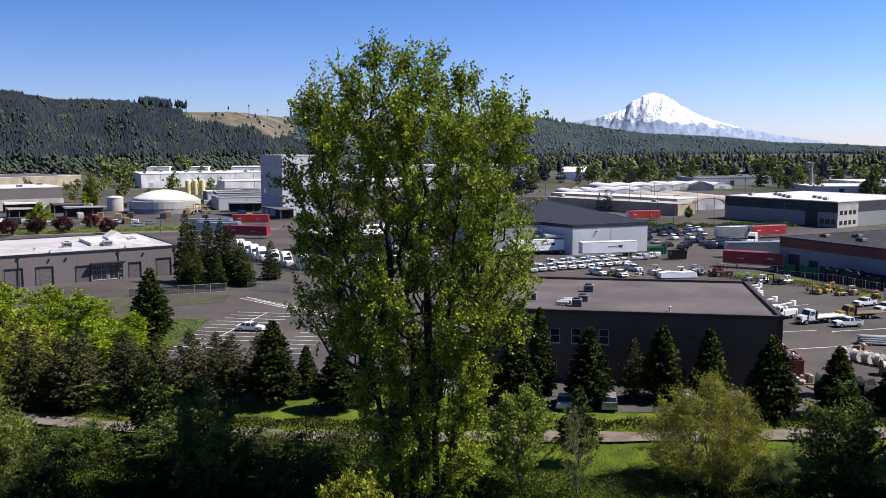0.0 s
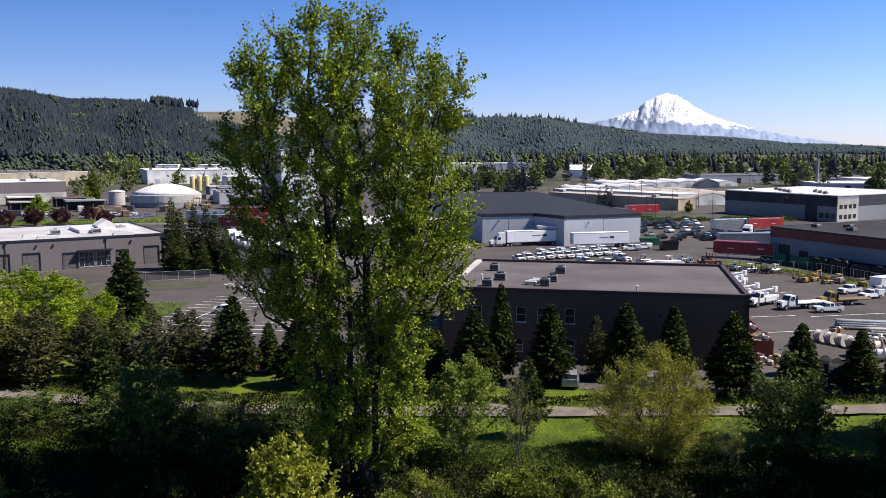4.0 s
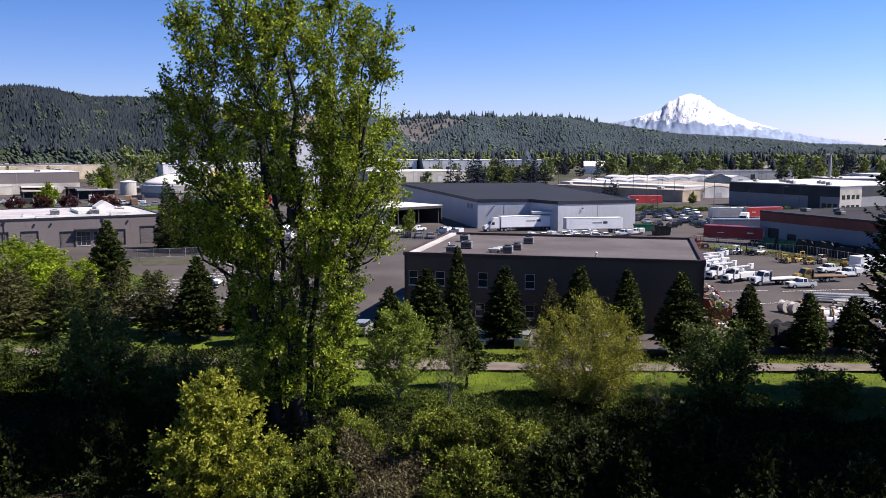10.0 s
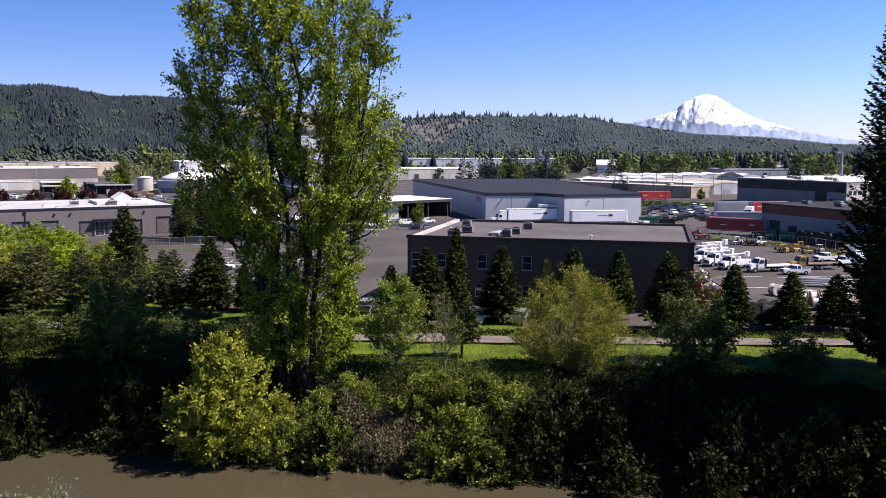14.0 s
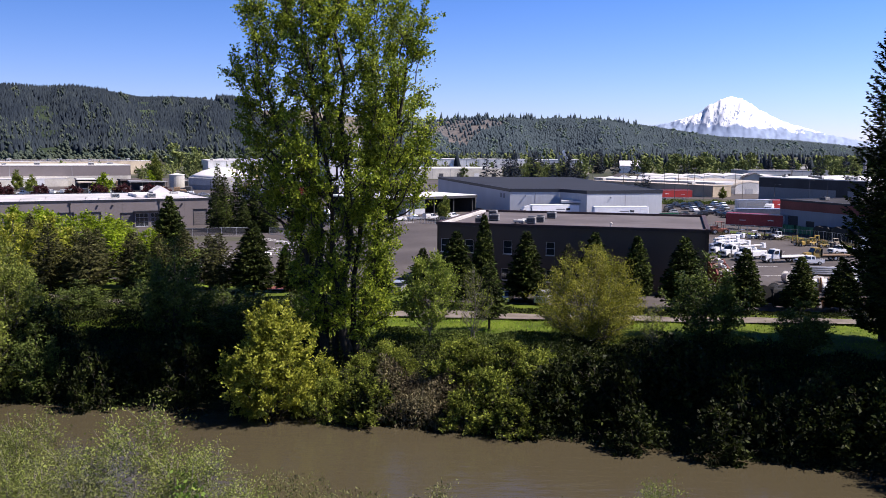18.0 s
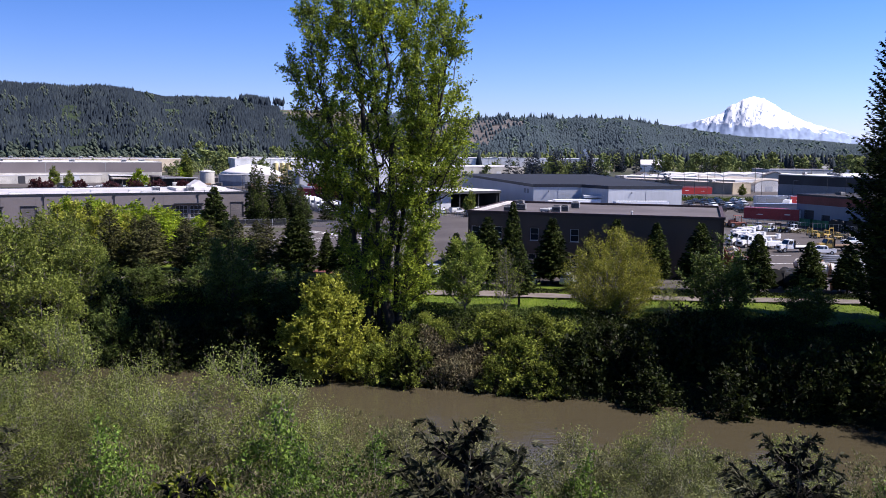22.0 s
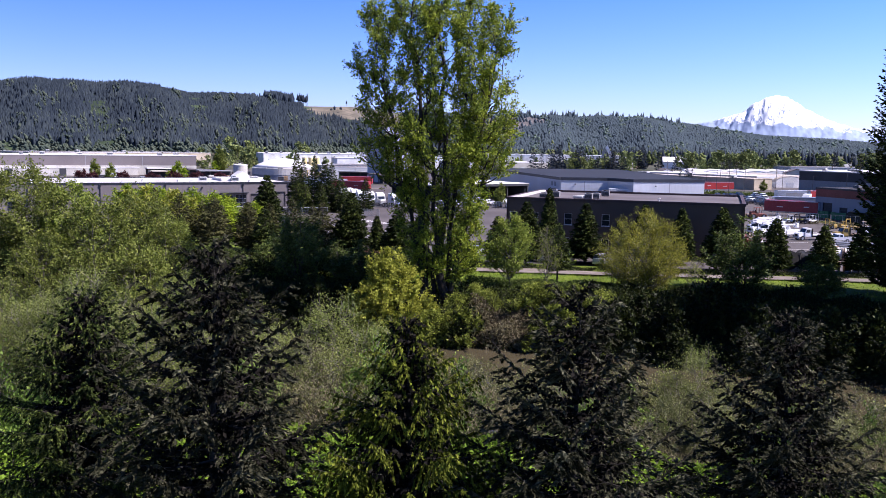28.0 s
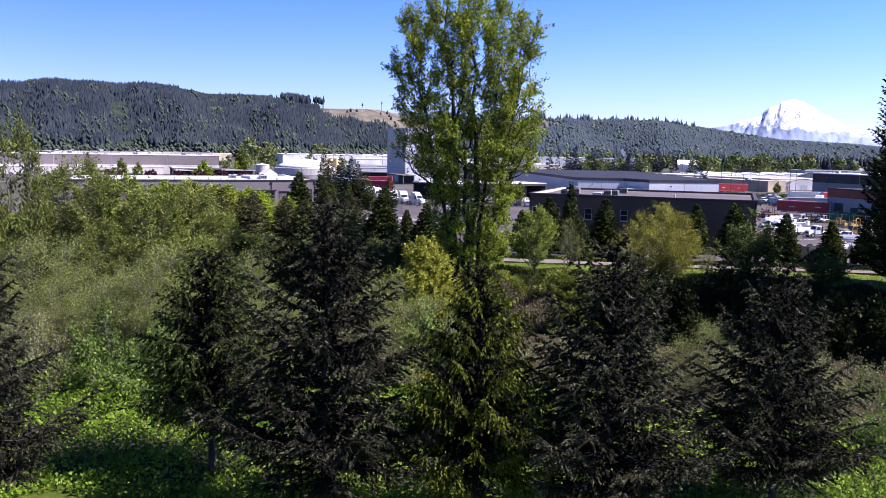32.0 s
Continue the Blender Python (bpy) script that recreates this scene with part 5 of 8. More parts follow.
redb = hall("red_banded_warehouse", "pale blue warehouse with a dull red band and grey roof", red_pts, 8.0, M["wall_steel"], M["roof_tar"], M["fascia_dark"], 0.4, front={0: ([(3.0, 6.0, -0.3, 4.0), (9.0, 11.4, -0.3, 3.1)], red_front), 1: ([], red_end)})
for al, bk in ((6, 8), (10, 14), (16, 8), (20, 20), (26, 10)):
    roof_unit(2.0, 1.4, 0.8, on_roof(*RP, al, bk, 7.9), label="weathered dark grey rooftop air handling unit", casing="hvac_dark")

# large grey warehouse behind it with a pale office corner
WP = [(113.5, 356.5), (140.0, 314.0), (186.0, 344.0), (158, 388)]


def wh_left(w, L):
    part("dark_band", Shape().box(-0.03, -0.06, 5.4, L, 0.0, 9.0), M["wall_dark"], w, "charcoal upper band")
    part("dark_bay", Shape().box(L - 13, -0.10, 0, L - 8, 0.0, 5.4), M["wall_dark"], w)
    for i in range(3):
        part("window", Shape().box(L - 7 + 2.3 * i, -0.08, 1.2, L - 5.4 + 2.3 * i, 0.0, 3.0), M["glass"], w)


def wh_office(w, L):
    for i in range(4):
        for z in (1.0, 4.6):
            part("window", Shape().box(1.2 + 2.7 * i, -0.08, z, 3.0 + 2.7 * i, 0.0, z + 1.5), M["glass"], w)
    part("cream_face", Shape().box(0, -0.05, 0, 12.4, 0.0, 8.0), M["wall_cream"], w)
    part("dark_band", Shape().box(12.4, -0.06, 5.4, L, 0.0, 9.0), M["wall_dark"], w)


wh = hall("grey_warehouse", "long grey warehouse with a charcoal band and cream office corner", WP, 9.4, M["wall_midgray"], M["roof_white"], M["roof_white"], 0.25, front={0: ([], wh_left), 1: ([], wh_office)})
for al in range(6, 46, 5):
    roof_unit(1.8, 1.4, 1.0, on_roof(WP[0], WP[1], al, 5 + (al * 7) % 13, 9.35), label="small white rooftop unit")

# concrete tower of the mill
tower = thing("concrete_tower", "tall pale grey windowless concrete mill tower", "tower", at=pose(-78.6, 383.2, 0, 0, 0, -52))
tw = part("shaft", Shape().box(0, 0, -0.3, 19.5, 16, 25.2), M["wall_lightgray"], tower)
part("parapet", Shape().box(-0.15, -0.15, 25.2, 19.65, 16.15, 25.7), M["wall_lightgray"], tower)
for z in (7, 12, 17, 22):
    part("panel_joint", Shape().box(-0.03, -0.03, z, 19.53, 16.03, z + 0.12), M["wall_midgray"], tower)
for x in (6.5, 13):
    part("panel_joint", Shape().box(x, -0.03, 0, x + 0.12, 0.0, 25), M["wall_midgray"], tower)
part("service_door", Shape().box(15, -0.06, 0, 17, 0.0, 3), M["wall_dark"], tower)
part("vent_window", Shape().box(3.2, -0.05, 9.5, 4.4, 0.0, 11.5), M["glass"], tower)

# white domed tank, and a plain one beside it
dome = thing("domed_tank", "wide round tank with a shallow white dome roof", "tank", at=pose(-125.5, 400, 0))
part("drum", Shape().lathe([(15.4, -0.3), (15.4, 2.2)], 48), M["wall_midgray"], dome, "grey lower ring")
part("collar", Shape().lathe([(15.5, 2.2), (15.6, 5.4), (15.3, 5.6)], 48), M["concrete"], dome)
part("dome", Shape().lathe([(15.3, 5.6), (12.8, 7.0), (9.0, 8.6), (5.0, 9.6), (2.0, 10.0), (0.6, 10.1)], 48), M["roof_white"], dome, "white shallow dome", smooth=True)
for k in range(24):
    a = k * math.tau / 24
    part("seam", Shape().tube((15.3 * math.cos(a), 15.3 * math.sin(a), 5.62), (9.0 * math.cos(a), 9.0 * math.sin(a), 8.66), 0.07, n=4), M["wall_lightgray"], dome)
tank = thing("storage_tank", "squat cream upright storage tank", "tank", at=pose(-151, 408, 0))
part("shell", Shape().lathe([(3.6, -0.2), (3.6, 6.0)], 28), M["wall_cream"], tank, smooth=False)
part("lid", Shape().lathe([(3.75, 6.0), (3.7, 6.3), (0.3, 6.9)], 28), M["roof_white"], tank)
silo_t = None
for i, (x, y) in enumerate(((-155, 540), (-151, 541), (-147, 542))):
    if silo_t is None:
        silo_t = thing("silo", "tall pale yellow round silo", "silo", "silos", at=pose(x, y, 0))
        part("shell", Shape().lathe([(1.7, -0.2), (1.7, 8.6)], 20), mat("pale_yellow_silo", (0.72, 0.58, 0.26), 0.6), silo_t)
        part("cap", Shape().lathe([(1.8, 8.6), (0.3, 9.5)], 20), M["roof_white"], silo_t)
    else:
        copy_thing(silo_t, pose(x, y, 0))


# far halls: front corners, depth, height, wall, roof
def far_hall(p, q, depth, H, wall, roof, label, windows=0, fascia=None):
    def deco(w, L):
        for i in range(windows):
            x = L * (i + 0.5) / windows
            if i:
                part("panel_joint", Shape().box(L * i / windows, -0.05, -0.2, L * i / windows + 0.25, 0.0, H - 0.4), M["wall_midgray"], w)
            part("door", Shape().box(x - 1.6, -0.06, -0.2, x + 1.6, 0.0, 3.6), M["wall_dark" if i % 3 else "wall_lightgray"], w)
    return hall("far_warehouse", label, rect(p, q, depth), H, M[wall], M[roof], M[fascia] if fascia else M["roof_white"], 0.3, category="warehouse", front={0: ([], deco if windows else None)}, group="far warehouses")


far_hall((-330, 505), (-249, 612), 60, 9.8, "tan", "roof_gray", "long pale tan warehouse with a grey roof", 6)
hall_p = far_hall((-297, 345), (-182, 425), 40, 10.4, "wall_taupe", "roof_white", "taupe warehouse with a pale base and white roof", 5)
part("pale_base", Shape().box(-0.05, -0.10, -0.2, math.dist((-297, 345), (-182, 425)), -0.04, 5.0), M["wall_cream"], hall_p, "cream lower wall", at=pose(0, 0, 0, 0, 0, math.degrees(math.atan2(80, 115))))
far_hall((-212, 624), (-128, 662), 60, 10.0, "wall_white", "roof_white", "white warehouse with dark dock openings", 7)
far_hall((-120, 690), (-78, 705), 40, 7.5, "wall_lightgray", "roof_white", "low pale warehouse with a white roof", 4)
far_hall((-456, 1000), (-422, 1012), 40, 8.0, "wall_white", "roof_white", "white warehouse near the foot of the hill", 3)
far_hall((-300, 900), (-278, 904), 40, 8, "wall_white", "roof_white", "small white warehouse near the foot of the hill", 2)
far_hall((-258, 905), (-240, 908), 40, 8, "wall_white", "roof_white", "small white warehouse near the foot of the hill", 2)
far_hall((-205, 860), (-165, 868), 50, 9.0, "wall_white", "roof_white", "pale warehouse below the hill", 3)
far_hall((-160, 800), (-95, 815), 40, 8.0, "wall_midgray", "roof_gray", "long grey warehouse below the hill", 5)
far_hall((-82, 848), (36, 868), 50, 10.0, "wall_white", "roof_white", "long white warehouse with dock doors", 10)
far_hall((40, 872), (80, 878), 40, 10.0, "wall_lightgray", "roof_white", "pale warehouse with dark doors", 4)
far_hall((-52, 560), (5, 590), 45, 7.0, "wall_cream", "roof_white", "low cream warehouse with a white roof", 5)
far_hall((-126, 473), (-108, 482), 10, 5.5, "wall_midgray", "roof_white", "grey shed with a white roof beside the tank", 5)
far_hall((-104, 410), (-80, 420), 22, 6.0, "wall_lightgray", "roof_gray", "low grey mill building", 2)
far_hall((-112, 440), (-78, 452), 22, 6.5, "wall_midgray", "roof_gray", "low grey mill building", 3)
far_hall((-128, 520), (-80, 540), 26, 9, "wall_white", "roof_white", "white mill building with a flat roof", 3)
far_hall((-105, 610), (-60, 625), 26, 9, "wall_white", "roof_white", "white mill building with a flat roof", 3)
far_hall((-280, 340), (-205, 405), 14, 4.2, "wall_cream", "roof_white", "low cream shed with a white roof", 4)
far_hall((218, 523), (262, 521), 40, 5.0, "wall_lightgray", "roof_white", "long low white shed", 4)
far_hall((265, 560), (340, 570), 40, 6.0, "wall_white", "roof_white", "long low white shed", 4)
far_hall((10, 700), (60, 690), 30, 6.0, "tan", "roof_gray", "low tan shed among trees", 3)
far_hall((180, 640), (240, 650), 30, 6.0, "wall_lightgray", "roof_gray", "low grey shed among trees", 3)


# vents and air handlers scattered over the far roofs
fr_ = random.Random(12)
for p_, q_, dep, H_, n_ in (((-330, 505), (-249, 612), 50, 9.7, 9), ((-297, 345), (-182, 425), 34, 10.3, 9), ((-212, 624), (-128, 662), 50, 9.9, 9), ((-82, 848), (36, 868), 40, 9.9, 8), ((50, 424), (98, 370), 10, 5.0, 3)):
    for i in range(n_):
        roof_unit(fr_.uniform(1.8, 3.2), fr_.uniform(1.4, 2.4), fr_.uniform(0.9, 1.6), on_roof(p_, q_, math.dist(p_, q_) * (i + fr_.uniform(0.1, 0.9)) / n_, fr_.uniform(3, dep), H_), False, "grey air handler on a far warehouse roof")


def arched_shed(x0, y0, x1, y1, w, h, label, wall="wall_white", roof="roof_white"):
    """A long shed with a barrel roof, from one gable to the other."""
    L = math.dist((x0, y0), (x1, y1))
    t = thing("arched_shed", label, "shed", "arched sheds", at=plan_frame((x0, y0), (x1, y1)))
    prof = [(w / 2 * math.cos(a), h * 0.5 + h * 0.5 * math.sin(a)) for a in np.linspace(0, math.pi, 9)]
    s = Shape()
    k = len(prof)
    s.v = [(0, y, z) for y, z in prof] + [(L, y, z) for y, z in prof] + [(0, y * 0.97, z - 0.12) for y, z in prof] + [(L, y * 0.97, z - 0.12) for y, z in prof]
    s.f = [(i, i + 1, k + i + 1, k + i) for i in range(k - 1)] + [(2 * k + i, 3 * k + i, 3 * k + i + 1, 2 * k + i + 1) for i in range(k - 1)]
    part("roof", s, M[roof], t, smooth=True)
    part("wall", Shape().box(0.1, -w / 2, -0.2, L - 0.1, -w / 2 + 0.2, h * 0.5), M[wall], t)
    part("wall", Shape().box(0.1, w / 2 - 0.2, -0.2, L - 0.1, w / 2, h * 0.5), M[wall], t)
    for x in (0.05, L - 0.25):
        g = Shape()
        g.v = [(x, y * 0.97, z - 0.1) for y, z in prof] + [(x, -w / 2 * 0.97, -0.2), (x, w / 2 * 0.97, -0.2)] + [(x + 0.2, y * 0.97, z - 0.1) for y, z in prof] + [(x + 0.2, -w / 2 * 0.97, -0.2), (x + 0.2, w / 2 * 0.97, -0.2)]
        m = k + 2
        g.f = [tuple(range(m)), tuple(range(2 * m - 1, m - 1, -1))] + [(i, m + i, m + (i + 1) % m, (i + 1) % m) for i in range(m)]
        part("gable", g, M[wall], t)
    part("gable_door", Shape().box(-0.02, -1.8, 0, 0.04, 1.8, h * 0.45), M["wall_lightgray"], t)
    return t


far_hall((50, 424), (98, 370), 13, 5.0, "tan", "roof_tarnish", "long low tan shed with a tarnished roof", 0, "tan")
far_hall((55, 452), (105, 398), 18, 5.4, "wall_lightgray", "roof_white", "long low shed with a pale ribbed roof", 0)
arched_shed(122, 405, 104, 470, 15, 5.4, "long tarnished arched shed", "wall_white", "roof_tarnish")
arched_shed(139, 412, 120, 476, 15, 5.2, "long tarnished arched shed", "wall_white", "roof_tarnish")
for i in range(6):
    arched_shed(112 + 15 * i, 560 + 7 * i, 104 + 15 * i, 600 + 7 * i, 14, 4.4 - 0.2 * (i % 3), "white arched greenhouse in a row")
for i in range(4):
    arched_shed(80 + 13 * i, 505 + 8 * i, 74 + 13 * i, 540 + 8 * i, 12, 3.8, "low white arched greenhouse in a row")


def gable_house(x, y, w, d, h, rise, turn, wall, roof, label):
    t = thing("house", label, "house", "far houses", at=pose(x, y, 0, 0, 0, turn))
    part("wall", Shape().prism([(-w / 2, -0.2), (w / 2, -0.2), (w / 2, h), (0, h + rise), (-w / 2, h)], 0, d), wall, t)
    a, o = 0.25, 0.5
    s = Shape()
    for sg in (-1, 1):
        e = (sg * (w / 2 + o), h - rise * o / (w / 2))
        s.add([(0, -o, h + rise + a), (e[0], -o, e[1] + a), (e[0], d + o, e[1] + a), (0, d + o, h + rise + a), (0, -o, h + rise), (e[0], -o, e[1]), (e[0], d + o, e[1]), (0, d + o, h + rise)],
              [(0, 1, 2, 3), (7, 6, 5, 4), (0, 4, 5, 1), (1, 5, 6, 2), (2, 6, 7, 3), (3, 7, 4, 0)])
    part("roof", s, roof, t)
    for k in (-0.25, 0.25):
        part("window", Shape().box(k * w - 0.6, -0.05, 1.0, k * w + 0.6, 0.0, 2.3), M["glass"], t)
    part("door", Shape().box(-0.5, -0.05, 0, 0.5, 0.0, 2.1), M["wall_dark"], t)
    return t


gable_house(79, 527, 9, 12, 3.2, 2.2, 10, M["wall_white"], M["roof_gray"], "small white house with a grey gable roof")
gable_house(126, 770, 30, 22, 6.5, 4.0, 85, M["wall_white"], M["roof_white"], "white gabled barn among trees")
hr = random.Random(9)
for i in range(26):
    x, y = hr.uniform(60, 480), hr.uniform(560, 1050)
    if abs(x - 126) > 40:
        gable_house(x, y, hr.uniform(9, 14), hr.uniform(9, 14), 3.0, hr.uniform(1.6, 2.6), hr.uniform(0, 180), M[hr.choice(["wall_white", "wall_cream", "tan", "wall_lightgray"])], M[hr.choice(["roof_gray", "wall_midgray", "roof_gray", "wall_taupe"])], "small house with a gable roof among trees")
# ---------------------------------------------------------------- undergrowth on the banks


def cover(name, label, seed, n, xr, yfun, rise, leaf, foliage, lumps, category="undergrowth", wide=0.5, up=0.6, keep=None):
    """A thicket of leaves over the land: heaps of blades between the lines yfun(x), heaped up by lumps."""
    rng = np.random.default_rng(seed)
    x = rng.uniform(*xr, n)
    a, b = yfun(x)
    y = a + (b - a) * rng.uniform(size=n)
    k = sum(np.sin(x * fx + y * fy + ph) * am for fx, fy, ph, am in lumps)
    top = (rise(x) if callable(rise) else rise) * (0.55 + 0.45 * np.clip(k, -1, 1))
    edge = np.minimum(1, 4 * np.minimum((y - a), (b - y)) / np.maximum(b - a, 0.1))
    z = height(x, y) + np.maximum(top * np.clip(edge + 0.35, 0, 1), 0.1) * np.sqrt(rng.uniform(0.03, 1, n))
    p = np.stack([x, y, z], -1)
    d = rng.normal(size=(n, 3)) * 0.9 + np.array((0, 0, up))
    if keep is not None:
        p, d = p[keep(p)], d[keep(p)]
    s = leaf * rng.uniform(0.6, 1.4, len(p))
    return tagged(new(name, leaf_mesh(name, p, d, s, s * wide, M[foliage], rng)), label, category, kind="stuff")


L1 = ((0.35, 0.2, 0.3, 0.5), (0.9, -0.6, 1.0, 0.45), (0.17, 0.33, 2.0, 0.4))
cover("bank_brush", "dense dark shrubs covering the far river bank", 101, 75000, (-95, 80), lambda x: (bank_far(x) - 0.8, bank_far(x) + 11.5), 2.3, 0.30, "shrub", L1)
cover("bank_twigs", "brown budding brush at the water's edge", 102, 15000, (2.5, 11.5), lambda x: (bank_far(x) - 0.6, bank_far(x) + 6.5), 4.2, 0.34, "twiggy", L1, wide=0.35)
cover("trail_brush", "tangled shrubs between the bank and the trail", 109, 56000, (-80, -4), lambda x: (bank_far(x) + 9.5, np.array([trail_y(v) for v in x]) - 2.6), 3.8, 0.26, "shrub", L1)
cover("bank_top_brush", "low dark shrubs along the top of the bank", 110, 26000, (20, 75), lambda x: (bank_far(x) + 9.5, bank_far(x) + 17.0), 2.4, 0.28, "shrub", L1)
cover("grass_tufts", "rough grass along the trail", 103, 26000, (-60, 70), lambda x: (bank_far(x) + 9.0, np.array([trail_y(v) for v in x]) - 1.9), 0.35, 0.25, "bramble", L1, wide=0.25, up=1.4)
cover("hedge_brush", "low brush between the trail and the firs", 104, 16000, (-60, 60), lambda x: (np.array([trail_y(v) for v in x]) + 2.4, np.array([trail_y(v) for v in x]) + 5.5), 0.9, 0.26, "shrub", L1, wide=0.5)
cover("near_willow_scrub", "grey-green willow scrub on the near bank", 105, 180000, (-36, 46), lambda x: (bank_near(x) - 15, bank_near(x) + 0.8), lambda x: 6.0 + 2.2 * sstep(-3.0, 5.0, -x), 0.18, "graygreen", L1, wide=0.32, up=1.2)
cover("near_twigs", "brown twiggy brush on the near bank", 106, 62000, (-10, 40), lambda x: (bank_near(x) - 24, bank_near(x) - 4), lambda x: 4.6 - 1.2 * sstep(8.0, 24.0, x), 0.24, "twiggy", L1, wide=0.16, up=1.4)
cover("brambles", "bright green brambles under the near trees", 107, 105000, (-37, 37), lambda x: (-7.5 - 2.0 * sstep(-4, -9, x) + 1.6 * np.sin(x * 0.37) + 1.1 * np.sin(x * 0.9) + 9 * sstep(24, 37, np.abs(x)), 17 - 9 * sstep(26, 37, np.abs(x))), 1.5, 0.20, "bramble", L1, wide=0.75, up=0.5)
cover("lawn_weeds", "rank green weeds and low shrubs above the bank", 112, 34000, (1, 40), lambda x: (x * 0 + 68.5, 78.6 + 1.2 * np.sin(x * 0.35) - 0.03 * x), 1.25, 0.20, "midgreen", L1, wide=0.5)
cover("fence_weeds", "dry tan weeds along the yard fence", 113, 5000, (56, 86), lambda x: (262.5 - 1.02 * x - 2.0, 262.5 - 1.02 * x + 1.8), 0.9, 0.34, "twiggy", L1, wide=0.3, up=1.2)
cover("shed_hedge", "rough hedge and weeds along the shed yard", 114, 7000, (66, 128), lambda x: (x * 0.05 + 312, x * 0.05 + 319), 1.7, 0.55, "midgreen", L1, wide=0.55)
cover("street_weeds", "rough grass and weeds along the mill street", 115, 7000, (-150, -75), lambda x: (x * 0.25 + 336, x * 0.25 + 344), 1.0, 0.5, "bramble", L1, wide=0.4)
cover("far_grass", "rough grass by the trees", 108, 9000, (-48, -40), lambda x: (x * 0 + 112, x * 0 + 150), 0.2, 0.3, "bramble", L1, wide=0.25, up=1.4)

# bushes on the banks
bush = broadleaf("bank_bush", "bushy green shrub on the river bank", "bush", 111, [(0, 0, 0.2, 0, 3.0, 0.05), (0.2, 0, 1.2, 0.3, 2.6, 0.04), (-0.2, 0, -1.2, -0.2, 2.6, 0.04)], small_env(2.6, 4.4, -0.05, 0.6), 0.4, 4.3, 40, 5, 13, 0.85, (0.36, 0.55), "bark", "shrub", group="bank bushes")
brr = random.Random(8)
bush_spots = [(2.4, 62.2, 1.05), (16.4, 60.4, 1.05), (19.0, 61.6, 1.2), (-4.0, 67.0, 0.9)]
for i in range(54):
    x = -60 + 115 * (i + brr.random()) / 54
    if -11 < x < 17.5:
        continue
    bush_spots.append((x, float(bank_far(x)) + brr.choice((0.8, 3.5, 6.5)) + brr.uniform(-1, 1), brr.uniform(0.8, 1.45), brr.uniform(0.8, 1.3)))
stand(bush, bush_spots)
ybush = broadleaf("pale_bush", "pale yellow-green shrub at the water's edge", "bush", 113, [(0, 0, 0.2, 0, 3.0, 0.05), (0.2, 0, 1.2, 0.3, 2.6, 0.04)], small_env(2.4, 4.4, -0.05, 0.6), 0.4, 4.3, 46, 6, 18, 0.85, (0.24, 0.5), "bark", "olive", group="bank bushes", up_bias=0.8, loose=0.12)
stand(ybush, [(9.8, 66.5, 1.0, 1.1), (13.2, 61.4, 1.25), (0.8, 66, 0.9), (11, 67.5, 0.85), (49.5, 52.5, 1.35), (15.5, 59.5, 0.9), (3, 68, 0.8), (17.5, 64, 1.1), (-1.5, 62.5, 1.0), (2.2, 61.8, 1.1), (4.5, 67.5, 0.7), (10.6, 60.6, 0.9), (12.2, 65.5, 1.0), (15, 66.5, 0.9), (-2.5, 66, 0.8)])
stems3 = lambda h, r: [(0, 0, 0.2, 0, h * 0.65, r), (0.2, 0, 0.24 * h, 0.3, h * 0.57, r * 0.8), (-0.2, 0, -0.2 * h, 0.3, h * 0.57, r * 0.8)]
gbush = broadleaf("willow_scrub", "soft grey-green willow bush", "bush", 114, stems3(5, 0.05), small_env(2.6, 5.0, -0.05, 0.6), 0.4, 4.9, 44, 5, 27, 0.95, (0.155, 0.36), "bark_pale", "graygreen", group="near bank willows", up_bias=0.9)
fbush = broadleaf("green_bush", "fresh green leafy bush on the near bank", "bush", 116, stems3(4.6, 0.05), small_env(2.7, 4.6, -0.05, 0.6), 0.3, 4.5, 40, 5, 22, 0.95, (0.20, 0.6), "bark_pale", "fresh", group="near bank bushes", up_bias=0.6)
bigbush = broadleaf("tall_willow", "tall soft grey-green willow on the near bank", "tree", 115, stems3(11, 0.12), small_env(4.8, 11.0, -0.03, 0.62), 0.6, 10.8, 80, 7, 40, 1.5, (0.155, 0.42), "bark_pale", "palewillow", group="near bank willows", up_bias=0.9)
grow = lambda x: float(np.interp(x, [-40, -24, -17, -10, -5.6, -2, 2, 5.3, 10, 15.8, 21, 25.9, 32.4, 46], [2.2, 2.2, 2.2, 2.05, 1.95, 1.9, 1.55, 1.3, 1.2, 1.3, 1.4, 1.55, 1.25, 1.3]))
gr = random.Random(41)
g_spots, f_spots, t_spots = [], [], []
for row, (y0, k_) in enumerate(((28.5, 1.0), (22.5, 0.72), (16, 0.55), (8, 0.5))):
    for i in range(24):
        x = -42 + 3.75 * i + gr.uniform(-1.1, 1.1)
        if row < 2 or gr.random() < (0.75 if x < -8 else 0.4):
            k2 = 1.12 * k_ * grow(x) * gr.uniform(0.85, 1.1)
            y = y0 + gr.uniform(-2, 2)
            if k2 > 1.45:
                if i % 3 or row:
                    t_spots.append((x, y, k2 / 2.2, k2 / 2.2 * gr.uniform(0.85, 1.15)))
            else:
                (f_spots if row and gr.random() < 0.5 else g_spots).append((x, y, k2, k2 * gr.uniform(0.75, 1.0)))
stand(gbush, g_spots)
stand(fbush, f_spots)
stand(bigbush, t_spots)

